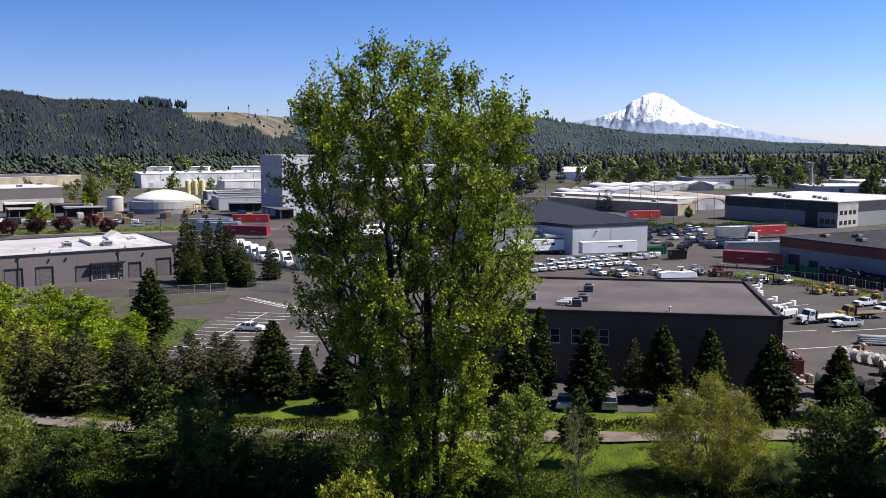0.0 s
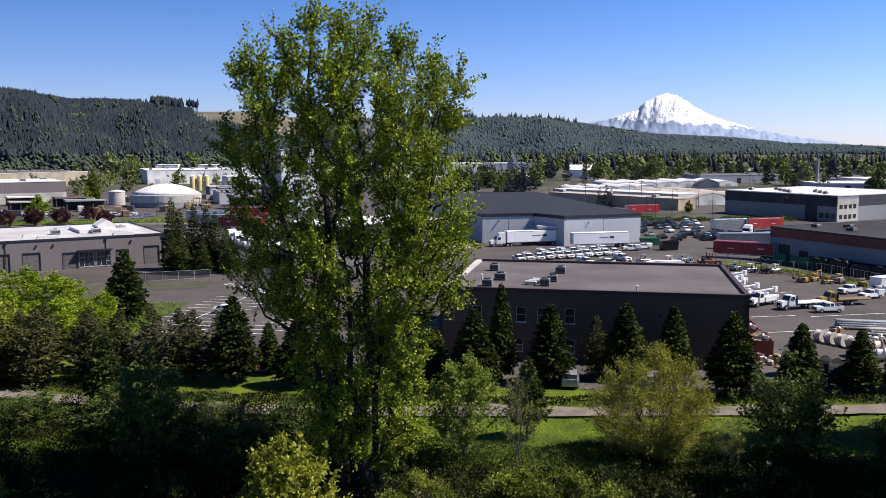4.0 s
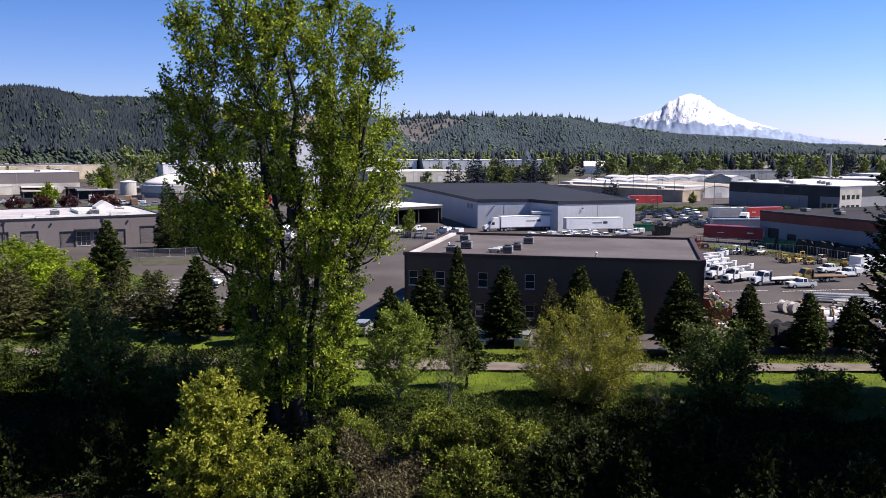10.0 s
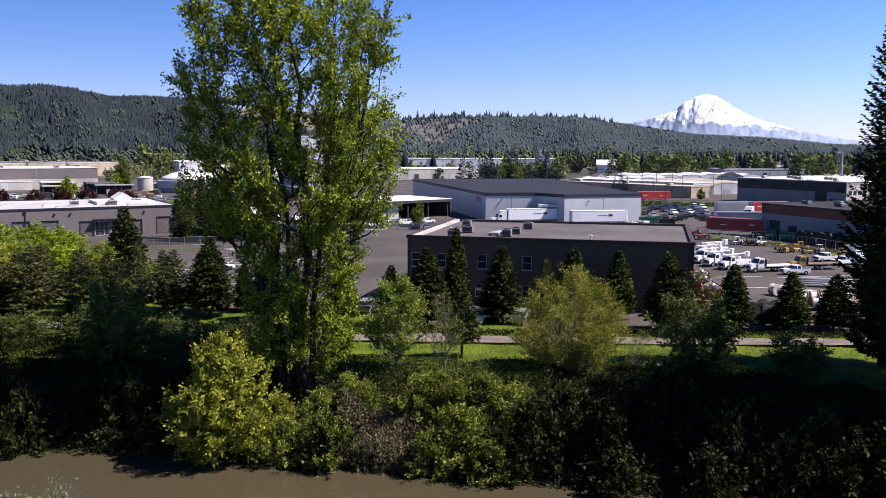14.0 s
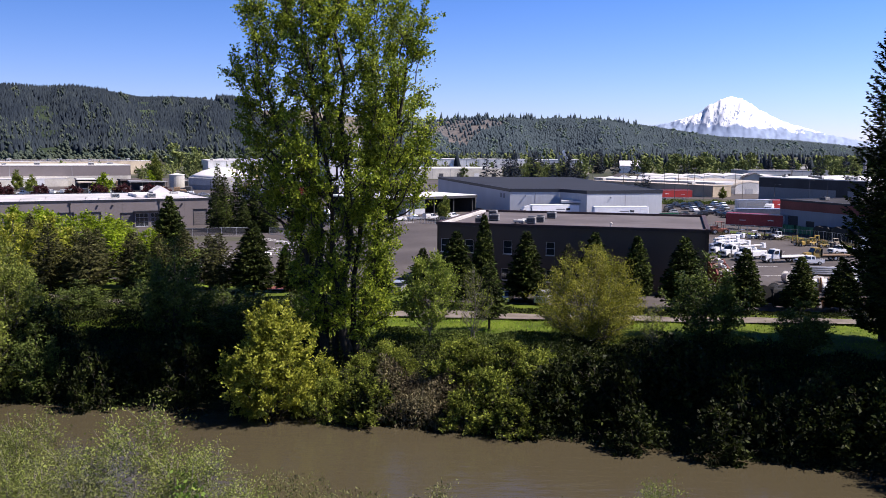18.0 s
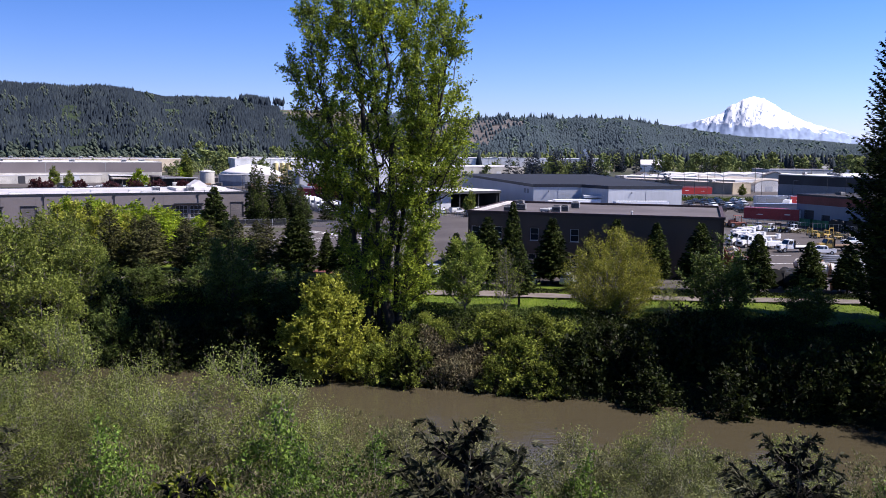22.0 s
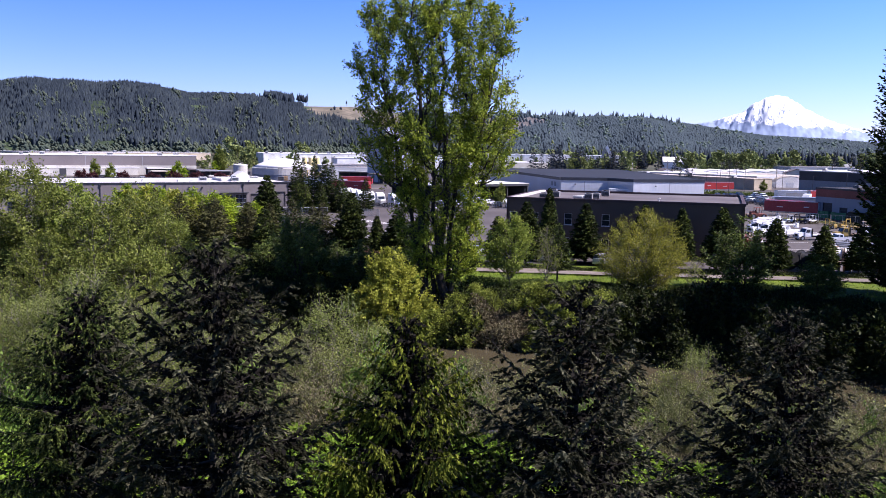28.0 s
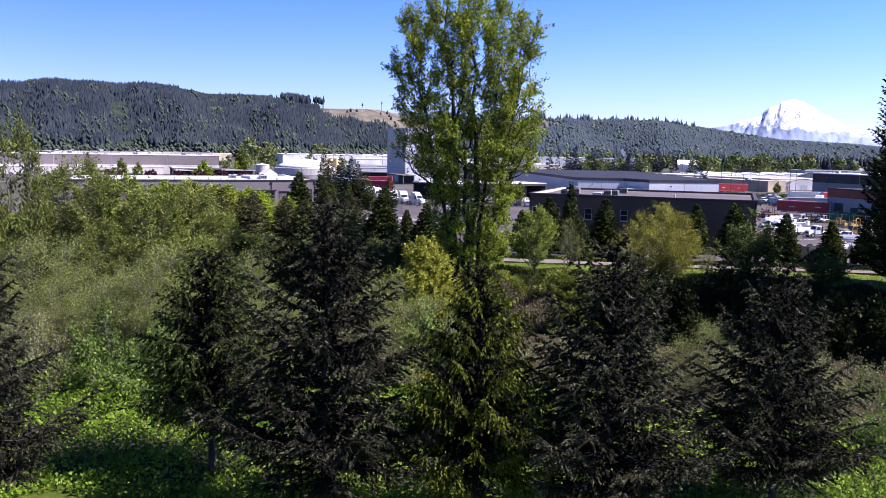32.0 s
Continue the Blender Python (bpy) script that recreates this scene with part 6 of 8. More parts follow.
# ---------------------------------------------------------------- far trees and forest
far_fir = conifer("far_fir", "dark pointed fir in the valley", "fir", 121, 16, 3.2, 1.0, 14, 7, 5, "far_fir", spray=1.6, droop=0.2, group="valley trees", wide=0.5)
far_pop = broadleaf("far_poplar", "light green poplar in the valley", "tree", 122, [(0, 0, 0, 0, 11, 0.25)], small_env(3.0, 15, 0.08, 0.7), 1.5, 14.8, 14, 3, 9, 1.8, (1.4, 0.62), "bark", "far_leaf", group="valley trees")
far_round = broadleaf("far_tree", "rounded green tree in the valley", "tree", 123, [(0, 0, 0, 0, 6, 0.25)], small_env(4.2, 9, 0.06, 0.6), 1.0, 8.8, 14, 3, 9, 1.8, (1.4, 0.62), "bark", "far_leaf", group="valley trees")
maroon = broadleaf("plum_tree", "maroon-leaved street plum tree", "tree", 124, [(0, 0, 0, 0, 4.5, 0.14)], small_env(3.0, 6.5, 0.2, 0.6), 1.4, 6.4, 34, 5, 16, 1.0, (0.5, 0.6), "bark", "maroon", group="plum trees")
green5 = broadleaf("street_tree", "bright green street tree by the warehouses", "tree", 125, [(0, 0, 0, 0, 6.5, 0.16)], small_env(3.2, 9.5, 0.08, 0.65), 1.2, 9.4, 46, 5, 18, 1.2, (0.55, 0.55), "bark", "softgreen", group="street trees")
stand(maroon, [(-145, 294, 0.95), (-138, 299, 1.0), (-130, 302, 1.0), (-128, 321, 0.9), (-155, 290, 1.0), (-166, 287, 0.95), (-114, 300, 0.9), (-178, 300, 1.0)])
stand(green5, [(-171, 430, 1.6, 1.3), (-207, 454, 1.0, 1.5), (-175, 440, 1.1), (-181, 330, 0.8), (-205, 360, 0.9), (-4.4, 227, 0.68), (100, 360, 0.5), (-150, 452, 0.8, 1.0)])
limey = broadleaf("lime_tree", "bright lime-green rounded street tree", "tree", 126, [(0, 0, 0, 0, 6.5, 0.16)], small_env(3.4, 9.5, 0.04, 0.65), 0.8, 9.4, 30, 4, 14, 1.2, (0.7, 0.55), "bark", "limegreen", group="street trees")
stand(limey, [(-144, 317, 1.0), (-172, 426, 0.8), (-148, 320, 0.8)])
tr = random.Random(31)
fs, ps_, rs = [], [], []
for i in range(56):
    # each clump is mostly of one kind: firs, poplars or round trees
    a, d = tr.uniform(0.5, 31), tr.choice([tr.uniform(470, 600), tr.uniform(600, 880), tr.uniform(620, 900)])
    kind_ = tr.choice("ffpprr")
    tall_ = tr.uniform(0.65, 1.2)
    for j in range(tr.randint(3, 9)):
        x = d * math.sin(radians(a)) + tr.gauss(0, 9)
        y = d * math.cos(radians(a)) + tr.gauss(0, 14)
        if 60 < x < 215 and y < 640 or y < 470 and x < 260:
            continue
        k = kind_ if tr.random() < 0.75 else tr.choice("fpr")
        {"f": fs, "p": ps_, "r": rs}[k].append((x, y, tall_ * tr.uniform(0.7, 1.2)))
for i in range(60):
    x, y = tr.uniform(-330, 20), tr.uniform(540, 980)
    (rs if tr.random() < 0.7 else ps_).append((x, y, tr.uniform(0.6, 1.1)))
fs += [(177, 796, 1.0), (234, 860, 1.4), (226, 693, 0.75), (230, 700, 0.7), (282, 831, 1.0), (235, 606, 1.05), (241, 612, 0.95), (248, 624, 0.9), (279, 652, 1.05), (297, 603, 1.1), (72, 392, 0.6), (75, 396, 0.5), (70, 398, 0.5), (303, 610, 0.9), (218, 690, 0.7)]
ps_ += [(186, 811, 1.4), (292, 831, 1.2), (300, 830, 1.25), (311, 830, 1.15), (306, 835, 1.2), (282, 632, 0.95), (288, 613, 1.0), (293, 618, 0.95), (-252, 657, 1.7), (-269, 750, 1.5), (-281, 948, 1.5), (-246, 660, 1.2), (64, 621, 1.1)]
rs += [(-250, 470, 0.7), (-228, 485, 0.8), (-196, 470, 0.7), (-188, 520, 0.9), (-262, 560, 1.0), (-225, 585, 0.9), (-150, 600, 0.9), (-110, 560, 0.9), (-92, 640, 1.0), (-215, 610, 0.8), (-70, 600, 1.0), (-40, 640, 1.1), (-20, 700, 1.1), (253, 686, 1.05), (110, 935, 1.6), (179, 863, 1.05), (60, 615, 1.5), (-179, 589, 1.3), (-262, 755, 1.8), (55, 560, 1.3), (44, 560, 1.4), (35, 580, 1.2), (20, 600, 1.2), (-240, 665, 1.6), (-272, 940, 2.0)]
for t_, lst in ((far_fir, fs), (far_pop, ps_), (far_round, rs)):
    stand(t_, lst)


def woods(name, label, seed, n, azr, rr, foliage, h, w, keep, fir=True, low=None, bare=None, vary=(0.62, 1.2)):
    """A far wood in one mesh. A fir is a ragged spindle; a broadleaved tree is a heap of rough lumps; bare: share of clean stem under the crown."""
    rng = np.random.default_rng(seed)
    az = np.radians(rng.uniform(*azr, n))
    r = np.sqrt(rng.uniform(rr[0] ** 2, rr[1] ** 2, n))
    x, y = r * np.sin(az), r * np.cos(az)
    z = height(x, y)
    ok = keep(np.degrees(az), r, z)
    base = np.stack([x, y, z], -1)[ok]
    n = len(base)
    ring = lambda k, rad, zz, o=0.0: [(rad * math.cos((i + o) * math.tau / k), rad * math.sin((i + o) * math.tau / k), zz) for i in range(k)]
    b0 = bare or 0.0
    if fir:
        tv_ = ring(4, 0.9, b0) + ring(4, 0.72, b0 + 0.42 * (1 - b0), 0.5) + [(0, 0, 1.0)]
        tf_ = [(4 + i, 4 + (i + 1) % 4, 8) for i in range(4)]
        for i in range(4):
            j = (i + 1) % 4
            tf_ += [(i, j, 4 + i), (j, 4 + j, 4 + i)]
        if bare:
            o = len(tv_)
            tv_ += ring(3, 0.09, -0.02) + ring(3, 0.06, b0 + 0.1)
            tf_ += [q for i in range(3) for q in ((o + i, o + (i + 1) % 3, o + 3 + i), (o + (i + 1) % 3, o + 3 + (i + 1) % 3, o + 3 + i))]
    else:
        tv_, tf_ = [], []
        for cx_, cy_, cz_, q in ((0.45, 0.1, 0.34, 0.62), (-0.5, -0.2, 0.36, 0.6), (0.05, -0.45, 0.30, 0.55), (0.1, 0.15, 0.62, 0.6), (-0.2, -0.1, 0.80, 0.42)):
            o = len(tv_)
            tv_ += [(cx_, cy_, cz_ - 0.32 * q)] + [(cx_ + p[0], cy_ + p[1], cz_ + p[2]) for p in ring(5, q, 0.0)] + [(cx_, cy_, cz_ + 0.42 * q)]
            tf_ += [(o, o + 1 + (i + 1) % 5, o + 1 + i) for i in range(5)] + [(o + 6, o + 1 + i, o + 1 + (i + 1) % 5) for i in range(5)]
    tv_, tf_ = np.array(tv_), np.array(tf_)
    k = len(tv_)
    hh = h * rng.uniform(*vary, (n, 1))
    if low is not None:
        hh[low(np.degrees(az), r, z)[ok]] *= 0.7
    ww = w * rng.uniform(0.7, 1.25, (n, 1))
    turn = rng.uniform(0, math.tau, (n, 1))
    vx, vy, vz = tv_[:, 0][None], tv_[:, 1][None], tv_[:, 2][None]
    jr = rng.uniform(0.72, 1.28, (n, k))
    v = np.stack([base[:, :1] + (vx * np.cos(turn) - vy * np.sin(turn)) * ww * jr, base[:, 1:2] + (vx * np.sin(turn) + vy * np.cos(turn)) * ww * jr,
                  base[:, 2:] + (vz + rng.normal(size=(n, k)) * 0.03) * hh], -1).reshape(-1, 3)
    f = (tf_[None] + (np.arange(n) * k)[:, None, None]).reshape(-1)
    me = bpy.data.meshes.new(name)
    me.vertices.add(len(v))
    me.vertices.foreach_set("co", v.reshape(-1))
    me.loops.add(len(f))
    me.loops.foreach_set("vertex_index", f.astype(np.int32))
    me.polygons.add(len(f) // 3)
    me.polygons.foreach_set("loop_start", np.arange(0, len(f), 3, dtype=np.int32))
    me.polygons.foreach_set("loop_total", np.full(len(f) // 3, 3, dtype=np.int32))
    me.polygons.foreach_set("use_smooth", [True] * (len(f) // 3))
    me.materials.append(M[foliage])
    me.update(calc_edges=True)
    return tagged(new(name, me), label, "forest", kind="stuff")


patchy = lambda az, r, ph: np.sin(az * 2.1 + ph) * np.sin(r * 0.019 + 1.7 * ph) + 0.5 * np.sin(az * 5.3 - ph + r * 0.008)
top_of = lambda az: np.tan(np.radians(np.interp(az, AZ, EL))) * np.interp(az, AZ, R1) + 30
cut_l = lambda az, r, z: left_cut(az, z, top_of(az))
cut_r = lambda az, r, z: right_cut(az, z, top_of(az)) & (np.sin(az * 31 + r * 0.05) < 0.93)
leafy_slope = lambda az, r, z: patchy(az, r, 2.2) > 0.15 + 1.1 * np.clip(z / top_of(az) - 0.35, 0, 1)
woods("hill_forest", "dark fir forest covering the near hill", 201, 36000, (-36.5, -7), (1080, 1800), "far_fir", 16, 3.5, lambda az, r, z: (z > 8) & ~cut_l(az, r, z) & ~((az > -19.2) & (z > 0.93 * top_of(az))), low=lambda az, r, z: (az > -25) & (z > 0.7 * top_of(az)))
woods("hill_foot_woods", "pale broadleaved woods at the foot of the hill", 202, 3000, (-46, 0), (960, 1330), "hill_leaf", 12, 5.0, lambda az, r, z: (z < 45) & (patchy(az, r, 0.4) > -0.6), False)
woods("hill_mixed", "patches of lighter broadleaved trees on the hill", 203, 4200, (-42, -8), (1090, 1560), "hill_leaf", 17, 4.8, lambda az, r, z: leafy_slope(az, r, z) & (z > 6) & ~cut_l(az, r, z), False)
woods("far_ridge_forest", "forest on the far ridge, coloured with blue haze", 204, 46000, (-9.5, 27.5), (1650, 2950), "far_ridge", 9.5, 4.2, lambda az, r, z: (z > 6) & (r < np.interp(az, AZ, R1) + 50) & ~cut_r(az, r, z))
woods("ridge_mixed", "paler broadleaved woods on the far ridge", 208, 2600, (-10, 32), (1650, 2700), "hazed_ridge_leaf", 13, 7.5, lambda az, r, z: (z > 6) & (patchy(az, r * 0.6, 0.9) > 0.25) & ~cut_r(az, r, z), False)
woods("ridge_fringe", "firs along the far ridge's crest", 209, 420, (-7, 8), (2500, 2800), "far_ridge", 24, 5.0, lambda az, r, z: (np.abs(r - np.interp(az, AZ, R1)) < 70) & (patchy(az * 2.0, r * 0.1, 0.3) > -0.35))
woods("valley_woods", "mixed woods across the far valley", 205, 2000, (-12, 33), (900, 1900), "far_leaf", 11, 5.5, lambda az, r, z: (z < 40) & (patchy(az, r, 1.1) > 0.15), False, vary=(0.4, 1.5))
woods("valley_firs", "scattered firs across the far valley", 206, 900, (-6, 33), (850, 1950), "far_fir", 15, 3.8, lambda az, r, z: (z < 60) & (patchy(az, r, 3.9) > -0.1), vary=(0.4, 1.5))
woods("ridge_clump", "close clump of tall firs on the skyline", 207, 170, (-18.7, -16.9), (1700, 1760), "far_fir", 25, 5.0, lambda az, r, z: z > 40, bare=0.1, vary=(0.85, 1.05))
woods("ridge_stems", "tall bare-stemmed firs at the end of the skyline clump", 210, 16, (-16.9, -15.9), (1700, 1760), "far_fir", 25, 3.4, lambda az, r, z: z > 40, bare=0.45, vary=(0.85, 1.05))
woods("skyline_trees", "small firs scattered along the skyline", 211, 60, (-23.0, -18.9), (1660, 1740), "far_fir", 15, 4.0, lambda az, r, z: patchy(az * 3, r * 0.1, 0.3) > -0.2)
woods("clearing_trees", "lone trees left standing on the felled slope", 212, 16, (-15.3, -9), (1620, 1800), "far_fir", 11, 3.0, lambda az, r, z: z > 40, bare=0.3)
for az_, h_ in ((-12.2, 20), (-11.05, 24)):
    r_ = 1830
    mast_ = thing("radio_mast", "slender grey mast on the skyline", "mast", "skyline masts", at=pose(r_ * math.sin(radians(az_)), r_ * math.cos(radians(az_)), float(height(r_ * math.sin(radians(az_)), r_ * math.cos(radians(az_))))))
    part("pole", Shape().tube((0, 0, -1), (0, 0, h_), 0.9, 0.45, n=6), M["wall_midgray"], mast_)
    part("antenna", Shape().box(-1.5, -0.4, h_ - 5, 1.5, 0.4, h_ - 1.5, 0.2), M["wall_midgray"], mast_)
tk_v, tk_f = [], []
for i_ in range(24):
    q_ = i_ / 23
    for d_ in (0.0, 11.0):
        a_, r_ = radians(-15.6 + 5.6 * q_ ** 1.3), 1575 + 190 * math.sin(q_ * 1.9) + d_
        tk_v.append((r_ * math.sin(a_), r_ * math.cos(a_), float(height(r_ * math.sin(a_), r_ * math.cos(a_))) + 0.5))
    if i_:
        tk_f.append((2 * i_ - 2, 2 * i_, 2 * i_ + 1, 2 * i_ - 1))
tagged(new("track", mesh_of("track", (tk_v, [], tk_f), M["pale_track"])), "pale dirt track across the felled slope", "track", kind="structure")
# ---------------------------------------------------------------- vehicles


def wheels(parent, spots, r, w, rim="chrome"):
    """Wheels at (x, side y): a tyre with a rim in it."""
    me_t = mesh_of("tyre", Shape().tube((0, -w / 2, 0), (0, w / 2, 0), r, n=16), M["black"])
    me_r = mesh_of("rim", Shape().tube((0, -w / 2 - 0.015, 0), (0, w / 2 + 0.015, 0), r * 0.58, n=12), M[rim])
    for x, y in spots:
        ty = part("tyre", me_t, None, parent, at=pose(x, y, r))
        part("rim", me_r, None, ty)


def lamps(parent, L, W, z, tail=True):
    for y in (-W / 2 + 0.22, W / 2 - 0.22):
        part("headlight", Shape().box(L / 2 - 0.06, y - 0.16, z, L / 2 + 0.02, y + 0.16, z + 0.14), M["alu"], parent)
        if tail:
            part("tail_light", Shape().box(-L / 2 - 0.02, y - 0.12, z, -L / 2 + 0.05, y + 0.12, z + 0.2), M["bright_red"], parent)


def sedan(paint, label, group="parked cars", suv=False):
    t = thing("car", label, "car", group)
    h = 0.25 if suv else 0.0
    b = Shape().prism([(-2.2, 0.32), (2.2, 0.30), (2.25, 0.62), (2.1, 0.78 + h * 0.6), (1.0, 0.92 + h), (-1.75, 0.96 + h), (-2.2, 0.9 + h), (-2.25, 0.6)], -0.9, 0.9, 0.07, 0.7)
    part("body", b, M[paint], t)
    x0, x1 = (-2.1, -1.85) if suv else (-1.65, -0.95)
    g = Shape().prism([(x0, 0.94 + h), (1.0, 0.92 + h), (0.35, 1.38 + h), (x1, 1.38 + h)], -0.8, 0.8, 0.13, 1.2)
    part("cabin_glass", g, M["glass"], t)
    part("roof", Shape().prism([(x1 - 0.05, 1.37 + h), (0.4, 1.37 + h), (0.25, 1.46 + h), (x1 + 0.15, 1.46 + h)], -0.7, 0.7, 0.06, 1.4 + h), M[paint], t)
    for x in (-0.55, 0.35 - 0.02):
        part("pillar", Shape().prism([(x - 0.05, 0.93 + h), (x + 0.05, 0.93 + h), (x + 0.0, 1.4 + h), (x - 0.08, 1.4 + h)], -0.81, 0.81, 0.12, 1.2), M[paint], t)
    wheels(t, [(1.35, -0.82), (1.35, 0.82), (-1.35, -0.82), (-1.35, 0.82)], 0.34, 0.22)
    lamps(t, 4.4, 1.8, 0.62)
    return t


def pickup(paint, label, group="white pickups", box=False):
    t = thing("pickup_truck", label, "pickup", group)
    part("body", Shape().prism([(-2.6, 0.45), (2.6, 0.42), (2.65, 0.8), (2.5, 1.08), (1.2, 1.16), (-2.6, 1.16)], -0.95, 0.95, 0.06, 1.0), M[paint], t)
    part("cabin_glass", Shape().prism([(-0.85, 1.16), (1.2, 1.15), (0.6, 1.72), (-0.75, 1.72)], -0.86, 0.86, 0.14, 1.4), M["glass"], t)
    part("roof", Shape().prism([(-0.78, 1.71), (0.63, 1.71), (0.5, 1.82), (-0.7, 1.82)], -0.74, 0.74, 0.05, 1.75), M[paint], t)
    part("pillar", Shape().prism([(-0.05, 1.15), (0.07, 1.15), (0.02, 1.74), (-0.1, 1.74)], -0.87, 0.87, 0.13, 1.4), M[paint], t)
    part("rear_pillar", Shape().prism([(-0.95, 1.15), (-0.72, 1.15), (-0.66, 1.74), (-0.82, 1.74)], -0.87, 0.87, 0.13, 1.4), M[paint], t)
    if box:
        part("utility_body", Shape().box(-2.75, -1.0, 0.75, -0.95, 1.0, 1.75, 0.06), M[paint], t)
        part("ladder_rack", Shape().box(-2.7, -0.9, 1.95, -0.5, -0.84, 2.01).box(-2.7, 0.84, 1.95, -0.5, 0.9, 2.01).box(-2.6, -0.9, 1.75, -2.54, 0.9, 2.0).box(-0.7, -0.9, 1.8, -0.64, 0.9, 2.0), M["galv"], t)
    else:
        part("cargo_bed", Shape().box(-2.5, -0.8, 1.14, -1.05, 0.8, 1.17), M["black"], t)
        part("tailgate", Shape().box(-2.64, -0.85, 0.65, -2.58, 0.85, 1.2), M[paint], t)
    part("bumper", Shape().box(2.6, -0.9, 0.45, 2.75, 0.9, 0.65, 0.03), M["chrome"], t)
    part("grille", Shape().box(2.58, -0.55, 0.68, 2.68, 0.55, 0.98), M["black"], t)
    wheels(t, [(1.65, -0.86), (1.65, 0.86), (-1.65, -0.86), (-1.65, 0.86)], 0.39, 0.25)
    lamps(t, 5.25, 1.9, 0.75)
    return t


def truck_front(t, paint):
    """Bonnet, cab and chassis of a medium lorry; the cab's back is at x = 1.0."""
    part("chassis", Shape().box(-4.2, -0.45, 0.65, 3.2, 0.45, 0.9), M["black"], t)
    part("bonnet", Shape().prism([(2.0, 0.8), (3.6, 0.75), (3.65, 1.35), (3.4, 1.6), (2.0, 1.75)], -0.95, 0.95, 0.15, 1.2), M[paint], t)
    part("cab", Shape().prism([(0.55, 0.8), (2.15, 0.8), (2.15, 1.7), (1.75, 2.55), (1.6, 2.65), (0.6, 2.65)], -1.05, 1.05, 0.12, 1.9), M[paint], t)
    part("windscreen", Shape().prism([(2.12, 1.78), (2.2, 1.78), (1.82, 2.5), (1.74, 2.5)], -0.85, 0.85), M["glass"], t)
    for y in (-1.07, 1.03):
        part("side_window", Shape().prism([(0.95, 1.75), (1.95, 1.75), (1.68, 2.4), (0.95, 2.4)], y, y + 0.04), M["glass"], t)
    part("bumper", Shape().box(3.55, -1.0, 0.5, 3.75, 1.0, 0.8, 0.04), M["chrome"], t)
    part("grille", Shape().box(3.6, -0.45, 0.85, 3.68, 0.45, 1.35), M["black"], t)
    wheels(t, [(2.7, -0.95), (2.7, 0.95), (-2.6, -0.95), (-2.6, 0.95)], 0.5, 0.3)
    lamps(t, 7.2, 1.9, 0.95, tail=False)


def flatbed(paint, label, deck=6.5):
    t = thing("flatbed_truck", label, "truck", "yard trucks")
    truck_front(t, paint)
    part("deck", Shape().box(0.4 - deck, -1.2, 1.05, 0.4, 1.2, 1.25, 0.03), M["roof_white"] if paint == "white_paint" else M["wood"], t)
    part("headboard", Shape().box(0.32, -1.15, 1.2, 0.45, 1.15, 2.5), M["black"], t)
    return t


def bucket_truck(label):
    t = thing("bucket_truck", label, "truck", "yard trucks")
    truck_front(t, "white_paint")
    part("utility_body", Shape().box(-4.1, -1.15, 0.8, 0.35, 1.15, 1.75, 0.06), M["white_paint"], t)
    part("turret", Shape().lathe([(0.4, 1.75), (0.4, 2.3), (0.25, 2.4)], 14, c=(-1.6, 0)), M["white_paint"], t)
    part("boom", Shape().box(-1.8, -0.2, 2.35, 3.2, 0.05, 2.7, 0.05), M["white_paint"], t)
    part("upper_boom", Shape().box(-3.6, 0.1, 2.75, 3.0, 0.32, 3.0, 0.05), M["roof_white"], t)
    part("bucket", Shape().box(-4.5, -0.35, 2.2, -3.6, 0.55, 3.2, 0.08), M["white_paint"], t)
    for y in (-1.25, 1.1):
        part("outrigger", Shape().box(-3.7, y, 0.3, -3.5, y + 0.15, 1.4), M["galv"], t)
    return t


def box_trailer(paint, label, marks=None, L=15.8, top=4.1):
    t = thing("box_trailer", label, "trailer", "trailers")
    part("box", Shape().box(-L / 2, -1.3, 1.15, L / 2, 1.3, top, 0.06), M[paint], t)
    part("floor_rail", Shape().box(-L / 2, -1.32, 1.05, L / 2, 1.32, 1.2), M["galv"], t)
    for y in (-1.32, 1.29):
        part("top_rail", Shape().box(-L / 2, y, top - 0.14, L / 2, y + 0.03, top - 0.02), M["galv"], t)
    for i in range(1, 13):
        x = -L / 2 + L * i / 13
        part("side_seam", Shape().box(x - 0.02, -1.315, 1.2, x + 0.02, 1.315, top - 0.14), M[paint], t)
    part("rear_door", Shape().box(-L / 2 - 0.04, -1.2, 1.25, -L / 2, 1.2, top - 0.12), M["wall_white"], t)
    for y in (-0.7, 0.7):
        part("landing_leg", Shape().box(L / 2 - 3.2, y - 0.07, 0, L / 2 - 3.05, y + 0.07, 1.15), M["galv"], t)
    part("underframe", Shape().box(-L / 2 + 0.3, -0.5, 0.85, L / 2 - 1, 0.5, 1.1), M["black"], t)
    wheels(t, [(x, y) for x in (-L / 2 + 1.2, -L / 2 + 2.5) for y in (-1.1, 1.1)], 0.5, 0.4)
    for (x0, z0, x1, z1, m) in marks or ():
        for y in (-1.318, 1.306):
            part("marking_bar", Shape().box(x0, y, z0, x1, y + 0.012, z1), M[m], t)
    return t


